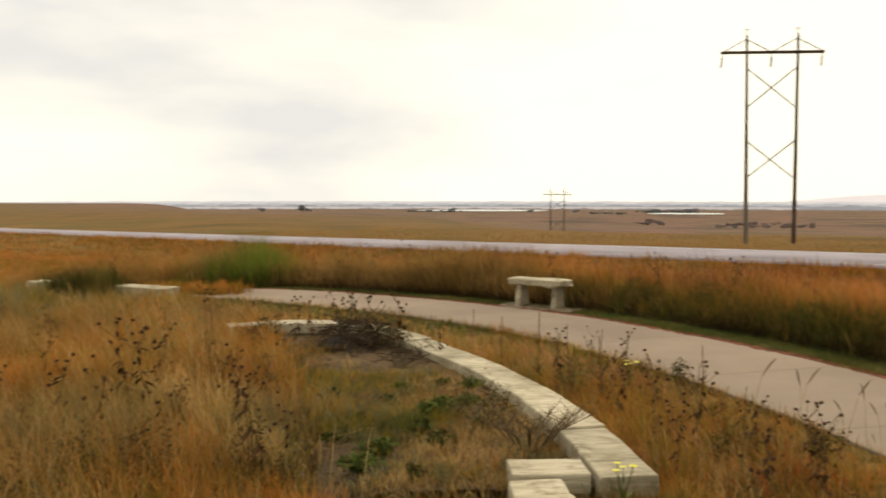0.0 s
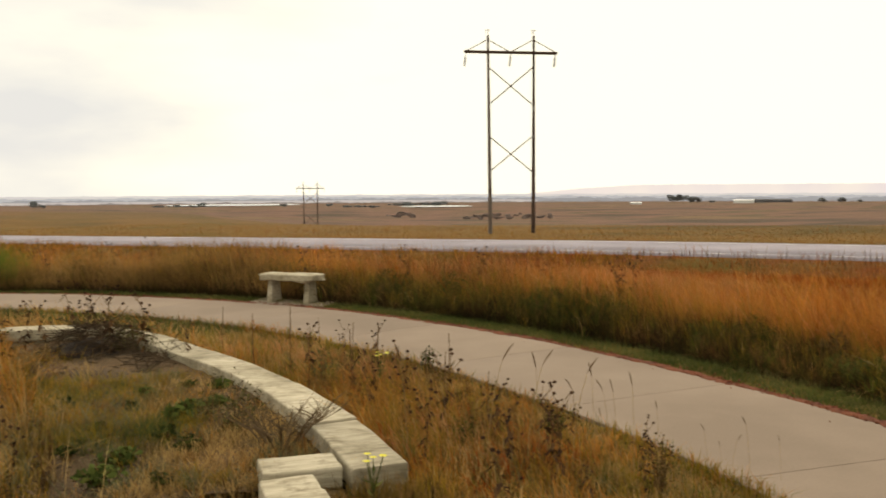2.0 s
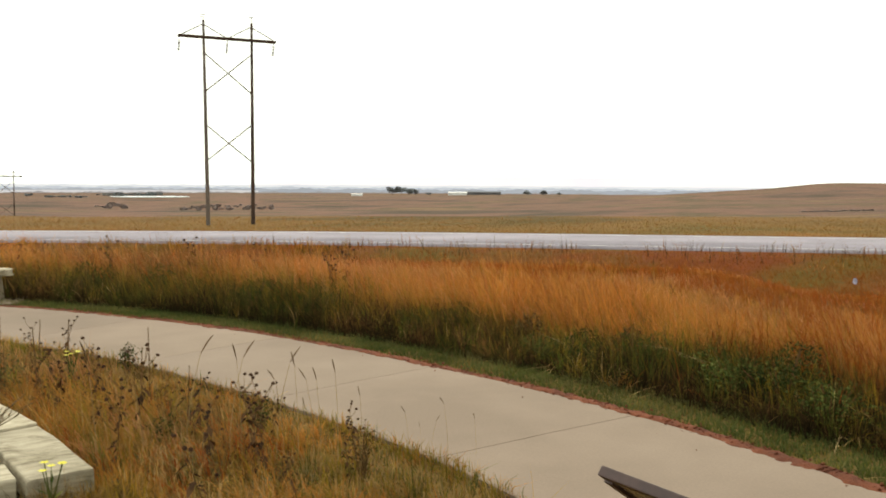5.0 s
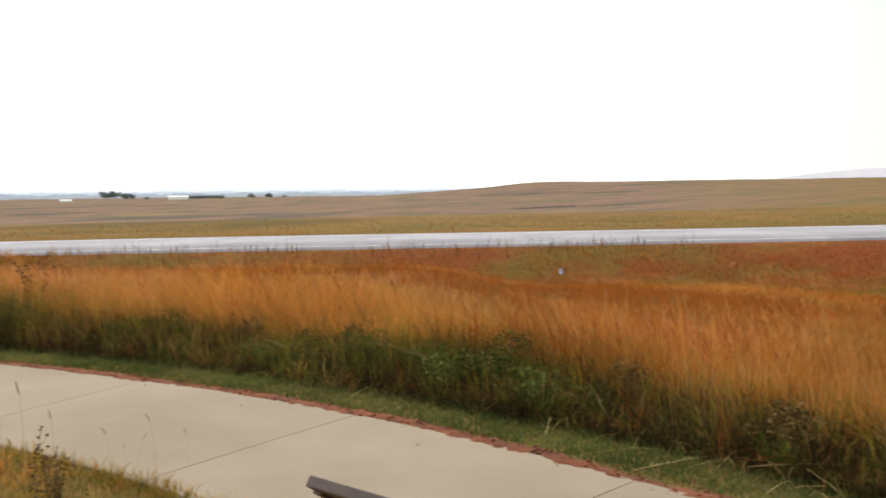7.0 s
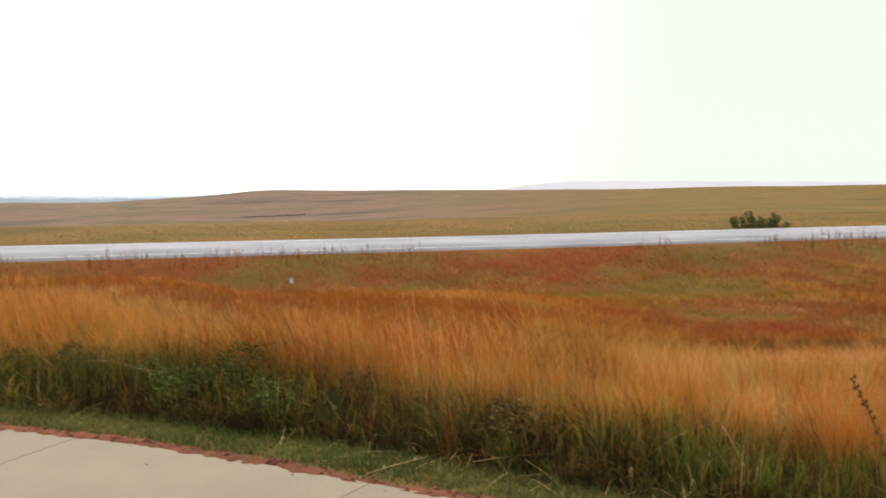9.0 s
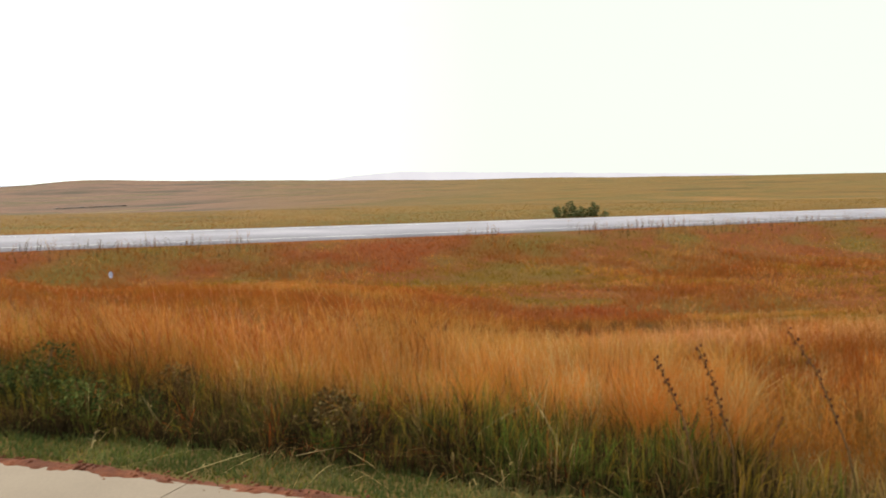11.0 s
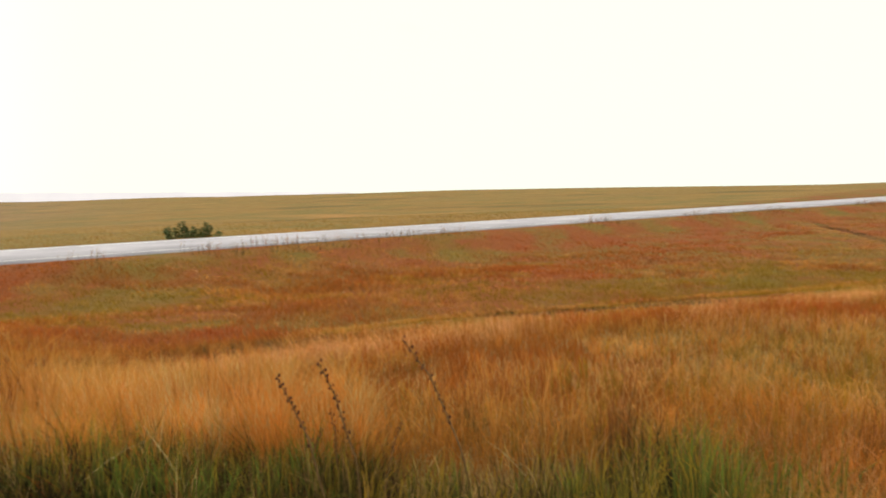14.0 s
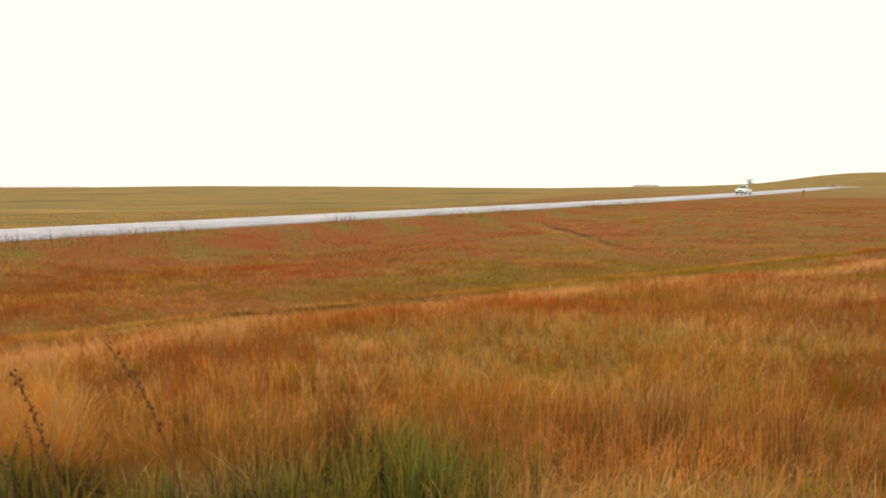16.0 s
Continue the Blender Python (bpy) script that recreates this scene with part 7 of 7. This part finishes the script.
# bare twiggy bush by the wall and a heap of dead brush
def bare_bush(seed, height, at, label, spread=0.75, n=11):
    r = random.Random(seed)
    bush = thing("bare_bush", at, label, "bush")
    for k in range(n):
        ang = k * 2.4 + r.uniform(-0.3, 0.3)
        f = r.uniform(0.5, 1.0)
        out = Vector((math.cos(ang) * spread, math.sin(ang) * spread, 1.0)).normalized()
        bm = bmesh.new()
        a = Vector((math.cos(ang) * 0.02, math.sin(ang) * 0.02, -0.03))
        b = a + out * height * f * 0.5 + Vector((0, 0, 0.03))
        c = a + out * height * f + Vector((r.uniform(-0.05, 0.05), r.uniform(-0.05, 0.05), -0.04 * f))
        add_tube(bm, [a, b, c], [0.0065, 0.005, 0.0016], 5)
        for q in range(6):
            p0 = b.lerp(c, r.uniform(-0.3, 0.8))
            e = p0 + Vector((r.uniform(-1, 1), r.uniform(-1, 1), r.uniform(0.1, 1.0))) * height * r.uniform(0.08, 0.24)
            add_tube(bm, [p0, p0.lerp(e, 0.5) + Vector((0, 0, 0.01)), e], [0.003, 0.0022, 0.001], 4)
        part("branch", bm, TWIG, bush)


LEAF_OLIVE = leaf_material("olive_leaf", (0.055, 0.052, 0.02), (0.105, 0.095, 0.036), (0.19, 0.16, 0.065))
tall_weeds = [leafy_bush(51, 0.36, 0.60, 0.013, LEAF_OLIVE, "leafy_weed", "tall grey-green leafy weed beside the stone wall", "plant", "weeds beside the wall", 420),
              leafy_bush(52, 0.30, 0.50, 0.012, LEAF_BROWN, "leafy_weed", "tall dry leafy weed beside the stone wall", "plant", "weeds beside the wall", 320)]
plant_out(tall_weeds, [(0.34, 5.80, 1.0, 0), (0.50, 6.25, 0.8, 40), (0.18, 6.1, 0.75, 90), (1.28, 6.35, 0.95, 200), (1.12, 7.0, 0.9, 130), (1.5, 5.75, 0.85, 20), (0.30, 7.0, 0.6, 70), (0.1, 7.5, 0.6, 10), (-0.45, 9.1, 0.9, 50), (-0.8, 9.4, 1.0, 160), (-0.15, 8.75, 0.75, 260), (-1.15, 9.3, 0.8, 15), (-0.3, 9.0, 1.0, 100)])
bare_bush(3, 0.60, (0.55, 5.38, 0.08), "bare grey-brown twiggy bush leaning over the stone wall", 0.95, 24)


DARK_TWIG = surface("dark_twig", (0.035, 0.024, 0.016), (0.11, 0.072, 0.045), 8, 60, 0.95, spec=0.05)
LITTER_DARK = surface("dark_litter", (0.02, 0.013, 0.009), (0.05, 0.032, 0.022), 9, 70, 0.95, relief=1.0, depth=0.03)


def brush_heap(at, rx, ry, rz, count):
    r = random.Random(8)
    heap = thing("brush_heap", at, "heap of dark dead twigs and stems at the wall", "brush")
    bm = bmesh.new()
    bmesh.ops.create_icosphere(bm, subdivisions=3, radius=1.0, matrix=Matrix.Diagonal((rx * 0.8, ry * 0.8, rz * 0.55, 1)))
    for v in bm.verts:
        v.co += v.co.normalized() * 0.16 * noise.noise(v.co * 5) + v.co.normalized() * 0.07 * noise.noise(v.co * 17)
    part("litter", bm, LITTER_DARK, heap)
    for k in range(count):
        ang, f = r.uniform(0, 6.283), r.uniform(0, 1) ** 0.5
        el = r.uniform(0.05, 1.45)
        p = Vector((math.cos(ang) * rx * math.cos(el), math.sin(ang) * ry * math.cos(el), rz * math.sin(el)))
        d = Vector((r.uniform(-1, 1), r.uniform(-1, 1), r.uniform(-0.35, 0.7))).normalized() * r.uniform(0.08, 0.36)
        bm = bmesh.new()
        add_tube(bm, [p - d, p + Vector((0, 0, 0.02)), p + d], [0.0028, 0.0034, 0.0012], 4)
        part("twig", bm, DARK_TWIG, heap)


brush_heap((-0.62, 9.18, 0.06), 0.50, 0.42, 0.30, 280)
brush_heap((-0.08, 8.35, 0.09), 0.30, 0.42, 0.10, 90)

# fallen dry stalks on the mown strip and propped in the undergrowth
def fallen_stalk(a, b, bow, thick=0.0022):
    stalk = thing("fallen_stalk", lay(*a[:2]), "bleached dry stalk fallen over at the verge", "stalk", "fallen dry stalks")
    p, q = Vector((0, 0, a[2])), Vector((b[0] - a[0], b[1] - a[1], b[2]))
    bm = bmesh.new()
    pts = [p.lerp(q, f) + Vector((0, 0, bow * 4 * f * (1 - f))) for f in (0, 0.2, 0.4, 0.6, 0.8, 1)]
    add_tube(bm, pts, [thick, thick, thick * 0.9, thick * 0.8, thick * 0.6, thick * 0.3], 5)
    part("stem", bm, STRAW_STEM, stalk)
    bm = bmesh.new()
    for k in range(5):
        c = pts[1].lerp(pts[4], k / 4)
        d = Vector((0.045 * math.cos(k * 2.1), 0.045 * math.sin(k * 2.1), 0.012))
        w = Vector((-d.y, d.x, 0)) * 0.07
        bm.faces.new([bm.verts.new(v) for v in (c, c + d * 0.5 + w, c + d, c + d * 0.5 - w)])
    part("dry_leaf", bm, STRAW_STEM, stalk)


for a, b, bow in (((4.55, 2.22, 0.05), (5.02, 2.0, 0.05), 0.005), ((4.95, 1.75, 0.06), (5.28, 1.30, 0.07), 0.01), ((4.85, 2.95, 0.05), (5.25, 3.15, 0.06), 0.01), ((5.7, 4.2, 0.05), (5.2, 4.75, 0.38), 0.08),
                  ((5.75, 4.0, 0.05), (5.25, 4.45, 0.34), 0.06), ((5.3, 2.7, 0.02), (5.22, 2.85, 0.30), 0.0), ((5.35, 3.4, 0.02), (5.28, 3.5, 0.26), 0.0), ((5.0, 0.2, 0.02), (5.3, 0.5, 0.42), 0.04),
                  ((5.05, 0.9, 0.03), (5.15, 0.45, 0.36), 0.06), ((4.75, -1.55, 0.03), (4.55, -1.2, 0.40), 0.03), ((5.5, 5.6, 0.03), (5.2, 6.0, 0.3), 0.05)):
    fallen_stalk(a, b, bow)

# yellow blossoms by the wall corner
def yellow_plant(at):
    plant = thing("yellow_flower", at, "small yellow blossoms on a green stalk by the wall corner", "flower")
    bm = bmesh.new()
    heads = []
    for k in range(5):
        tip = Vector((math.cos(k * 1.9) * 0.05, math.sin(k * 1.9) * 0.05, 0.36 + 0.03 * math.sin(k * 3)))
        add_tube(bm, [Vector((0, 0, -0.02)), Vector((0, 0, 0.18)), tip], [0.005, 0.004, 0.002], 5)
        heads.append(tip)
    part("stem", bm, LEAF_STEM, plant)
    for t in heads:
        bm = bmesh.new()
        for k in range(7):
            a = k * 0.9
            d = Vector((math.cos(a), math.sin(a), 0.25)) * 0.022
            w = Vector((-math.sin(a), math.cos(a), 0)) * 0.007
            bm.faces.new([bm.verts.new(c) for c in (t, t + d * 0.6 + w, t + d, t + d * 0.6 - w)])
        part("blossom", bm, YELLOW, plant)
    bm = bmesh.new()
    for k in range(12):
        a = k * 2.4
        p = Vector((0, 0, 0.03 + 0.022 * k))
        d = Vector((math.cos(a), math.sin(a), 0.5)) * 0.07
        w = Vector((-math.sin(a), math.cos(a), 0)) * 0.008
        bm.faces.new([bm.verts.new(c) for c in (p, p + d * 0.5 + w, p + d, p + d * 0.5 - w)])
    part("foliage", bm, LEAF_BRIGHT, plant)


yellow_plant((0.83, 4.22, 0.0))
yellow_plant((1.55, 6.9, 0.0))

# ---- vehicles far up the highway ----
CAR_WHITE = surface("white_car_paint", (0.74, 0.75, 0.77), (0.82, 0.83, 0.84), 0.6, 9, 0.25, 0, 0.5, relief=0.02)
CAR_RED = surface("dull_red_car_paint", (0.10, 0.045, 0.035), (0.14, 0.06, 0.045), 0.6, 9, 0.3, 0, 0.5, relief=0.02)
GLASS = surface("dark_car_glass", (0.025, 0.03, 0.035), (0.045, 0.05, 0.055), 2, 9, 0.08, 0, 0.6, relief=0.0)
TYRE = surface("tyre_rubber", (0.015, 0.015, 0.015), (0.03, 0.03, 0.03), 4, 40, 0.9)
RIM = surface("wheel_rim", (0.35, 0.35, 0.36), (0.5, 0.5, 0.5), 4, 20, 0.35, 0.8)
LAMP_CLEAR = surface("headlight_lens", (0.6, 0.62, 0.64), (0.75, 0.76, 0.78), 4, 20, 0.1, 0, 0.6)
GRILLE = surface("black_grille", (0.02, 0.02, 0.022), (0.04, 0.04, 0.042), 6, 60, 0.5)


def make_car(s, lane, label, paint, pickup):
    d = float(np.interp(s, _s, ROAD_D)) + lane
    x, y = place(s, d)
    x2, y2 = place(s - 4, float(np.interp(s - 4, _s, ROAD_D)) + lane)
    car = thing("pickup" if pickup else "car", (x, y, float(np.interp(s, _s, ROAD_Z)) + 0.03), label, "pickup" if pickup else "car", turn=math.degrees(math.atan2(y2 - y, x2 - x)))
    L, W, hood, roof = (5.6, 1.95, 1.12, 1.88) if pickup else (4.6, 1.8, 0.92, 1.46)
    bm = bmesh.new()
    prof = [(-L / 2, 0.42), (L / 2 - 0.1, 0.42), (L / 2, 0.62), (L / 2 - 0.06, hood - 0.12), (L / 2 - 0.3, hood), (0.9, hood + 0.06), (-L / 2 + 0.05, hood + 0.02), (-L / 2, hood - 0.1)]
    sides = []
    for sy in (-1, 1):
        sides.append([bm.verts.new((px, sy * W / 2, pz)) for px, pz in prof])
    n = len(prof)
    for k in range(n):
        bm.faces.new((sides[0][k], sides[0][(k + 1) % n], sides[1][(k + 1) % n], sides[1][k]))
    bm.faces.new(sides[0][::-1])
    bm.faces.new(sides[1])
    bmesh.ops.recalc_face_normals(bm, faces=bm.faces[:])
    bmesh.ops.bevel(bm, geom=bm.edges[:], offset=0.05, segments=2, affect="EDGES")
    part("body", bm, paint, car)
    back = -0.7 if pickup else -1.7
    bm = bmesh.new()
    low = [bm.verts.new((px, sy * (W / 2 - 0.06), hood + 0.03)) for px, sy in ((back, -1), (1.15, -1), (1.15, 1), (back, 1))]
    top = [bm.verts.new((px, sy * (W / 2 - 0.2), roof)) for px, sy in ((back + 0.15, -1), (0.45, -1), (0.45, 1), (back + 0.15, 1))]
    bm.faces.new(top)
    for k in range(4):
        bm.faces.new((low[k], low[(k + 1) % 4], top[(k + 1) % 4], top[k]))
    bmesh.ops.recalc_face_normals(bm, faces=bm.faces[:])
    bmesh.ops.bevel(bm, geom=bm.edges[:], offset=0.04, segments=2, affect="EDGES")
    cab = part("cab", bm, paint, car)
    bm = bmesh.new()
    bm.faces.new([bm.verts.new(c) for c in ((1.10, -W / 2 + 0.16, hood + 0.12), (1.10, W / 2 - 0.16, hood + 0.12), (0.56, W / 2 - 0.26, roof - 0.07), (0.56, -W / 2 + 0.26, roof - 0.07))])
    part("windscreen", bm, GLASS, cab).location = (0.03, 0, 0.02)
    for sy in (-1, 1):
        bm = bmesh.new()
        bm.faces.new([bm.verts.new(c) for c in ((back + 0.2, sy * (W / 2 - 0.07), hood + 0.14), (0.95, sy * (W / 2 - 0.07), hood + 0.14), (0.42, sy * (W / 2 - 0.175), roof - 0.09), (back + 0.28, sy * (W / 2 - 0.175), roof - 0.09))])
        part("side_window", bm, GLASS, cab).location = (0, sy * 0.012, 0)
        bm = bmesh.new()
        add_box(bm, (0.06, 0.34, 0.17), Matrix.Translation((L / 2 - 0.01, sy * (W / 2 - 0.28), hood - 0.26)), 0.02)
        part("headlight", bm, LAMP_CLEAR, car)
        for wx in (L / 2 - 0.95, -L / 2 + 1.05):
            bm = bmesh.new()
            add_rod(bm, (wx, sy * (W / 2 - 0.22), 0.37), (wx, sy * (W / 2 + 0.01), 0.37), 0.37, 0.37, 20)
            wheel = part("wheel", bm, TYRE, car)
            bm = bmesh.new()
            add_rod(bm, (wx, sy * (W / 2), 0.37), (wx, sy * (W / 2 + 0.02), 0.37), 0.22, 0.20, 16)
            part("rim", bm, RIM, wheel)
    bm = bmesh.new()
    add_box(bm, (0.06, W - 1.0, 0.24), Matrix.Translation((L / 2 - 0.005, 0, hood - 0.30)), 0.02)
    part("grille", bm, GRILLE, car)
    bm = bmesh.new()
    add_box(bm, (0.14, W - 0.05, 0.2), Matrix.Translation((L / 2 + 0.02, 0, 0.5)), 0.04)
    part("bumper", bm, GRILLE if pickup else paint, car)


make_car(199, -1.9, "white pickup with a dark grille driving down the highway", CAR_WHITE, True)
make_car(478, -1.9, "small dull red car far up the highway", CAR_RED, False)


# marker post beside the highway
def make_post(h, r, label):
    post = thing("marker_post", lay(r * math.sin(radians(h)), r * math.cos(radians(h))), label, "post")
    bm = bmesh.new()
    add_box(bm, (0.14, 0.14, 1.6), Matrix.Translation((0, 0, 0.6)), 0.01)
    part("shaft", bm, STEM, post)
    bm = bmesh.new()
    add_box(bm, (0.5, 0.03, 0.4), Matrix.Translation((0, -0.09, 1.3)), 0.005)
    part("plate", bm, BRONZE, post)


make_post(140.3, 215, "brown wooden marker post beside the highway")

# a scrap of pale litter caught in the grass
LITTER = surface("pale_plastic", (0.22, 0.21, 0.30), (0.34, 0.32, 0.42), 9, 40, 0.5)
bm = bmesh.new()
bmesh.ops.create_grid(bm, x_segments=5, y_segments=5, size=0.075)
for v in bm.verts:
    v.co.z = 0.20 * noise.noise(v.co * 5) + abs(v.co.x) * 0.9
    v.co.x *= 0.6
scrap = new("plastic_scrap", mesh_of("plastic_scrap", bm))
scrap.data.materials.append(LITTER)
scrap.matrix_world = Matrix.Translation(lay(34.6 * math.sin(radians(59.6)), 34.6 * math.cos(radians(59.6)), 0.24))
tagged(scrap, "pale crumpled plastic scrap caught in the grass", "litter")


# tall dark weeds standing along the highway's shoulder
def make_roadside():
    ss = rng.uniform(-125, 135, 5200)
    keep = patches(ss, ss * 0.3, 0.5, 41) > 0.42
    ss = ss[keep]
    dd = np.interp(ss, _s, ROAD_D) - rng.uniform(5.3, 8.6, len(ss))
    x, y = ALONG[0] * ss + NORMAL[0] * dd, ALONG[1] * ss + NORMAL[1] * dd
    high = rng.uniform(0.3, 0.8, len(x)) * (0.5 + 0.8 * patches(x, y, 1.8, 42))
    for name, i in (("brown", 0), ("tangle", 1), ("rust", 2)):
        grass(name, x[i::3], y[i::3], high[i::3], rng.uniform(0.014, 0.034, len(x[i::3])), "roadside_weeds", lean=0.4)


make_roadside()


# dry straws standing at the sign panel and before the wall's corner
tussocks("straw", np.array([1.70, 1.76]), np.array([2.02, 1.93]), 12, 0.06, np.array([0.80, 0.74]), 0.006, "dry_stems", 0.12, (-0.12, 0.16), 0.12, 1.2, fine=True)
for name, x0, x1, y0, y1, n, tall in (("moss", 0.66, 1.25, 4.20, 4.36, 34, 0.25), ("brown", 0.66, 1.25, 4.20, 4.36, 34, 0.26), ("dark", 0.66, 1.2, 4.27, 4.38, 40, 0.24), ("tan", 1.12, 1.4, 4.1, 5.2, 16, 0.26), ("grey", 0.68, 1.15, 3.8, 4.3, 12, 0.18), ("brown", -0.1, 0.28, 4.2, 4.42, 14, 0.17), ("moss", -0.2, 0.28, 4.2, 4.42, 14, 0.16)):
    cx, cy = rng.uniform(x0, x1, n), rng.uniform(y0, y1, n)
    tussocks(name, cx, cy, 26, 0.05, tall * rng.uniform(0.7, 1.2, n), 0.005, "wall_tufts", 0.4, (-0.05, 0.0), 0.35, 1.4)

# grass growing up over the road's near shoulder
ss = rng.uniform(-95, -14, 900)
dd = np.interp(ss, _s, ROAD_D) - rng.uniform(6.0, 10.5, 900)
cx, cy = ALONG[0] * ss + NORMAL[0] * dd, ALONG[1] * ss + NORMAL[1] * dd
for name, i in (("tan", 0), ("gold", 1), ("olive", 2)):
    tussocks(name, cx[i::3], cy[i::3], 12, 0.35, rng.uniform(0.3, 0.62, 300), 0.03, "roadside_grass", 0.25, (-0.15, 0.0), 0.3, 1.0, simple=True)

# tall rust-dark bunches rising from the verge
DEEP = grass_material("deep_rust_grass", (0.07, 0.06, 0.02), ((0.0, (0.10, 0.032, 0.014)), (0.5, (0.17, 0.052, 0.020)), (1.0, (0.27, 0.095, 0.035))),
                      ((0.0, (0.12, 0.040, 0.016)), (0.6, (0.18, 0.060, 0.022)), (1.0, (0.26, 0.10, 0.036))), 0.5)


def make_bunch(h, r, high, count, spread):
    x0, y0 = r * math.sin(radians(h)), r * math.cos(radians(h))
    x, y = x0 + rng.normal(0, spread, count), y0 + rng.normal(0, spread, count)
    ob = blades("bunchgrass", x - x0, y - y0, land(x, y) - float(land(x0, y0)), high * rng.uniform(0.55, 1.05, count), rng.uniform(0.004, 0.008, count), DEEP, lean=0.16)
    ob.location = lay(x0, y0)
    tagged(ob, "tall upright bunch of dark rust grass", "grass", "grass bunches of the verge", kind="stuff")


for h, r, high, count, spread in ((112.2, 5.35, 0.62, 40, 0.035), (113.2, 5.35, 0.72, 58, 0.035), (115.2, 5.3, 0.46, 24, 0.04), (118.3, 5.2, 0.42, 24, 0.04), (127.5, 5.8, 0.55, 70, 0.10), (133, 5.9, 0.6, 80, 0.09), (139, 5.9, 0.55, 70, 0.1), (104, 6.2, 0.5, 50, 0.08), (90, 6.4, 0.62, 45, 0.09), (78, 6.6, 0.8, 40, 0.1), (70, 6.9, 0.85, 40, 0.1)):
    make_bunch(h, r, high, count, spread)
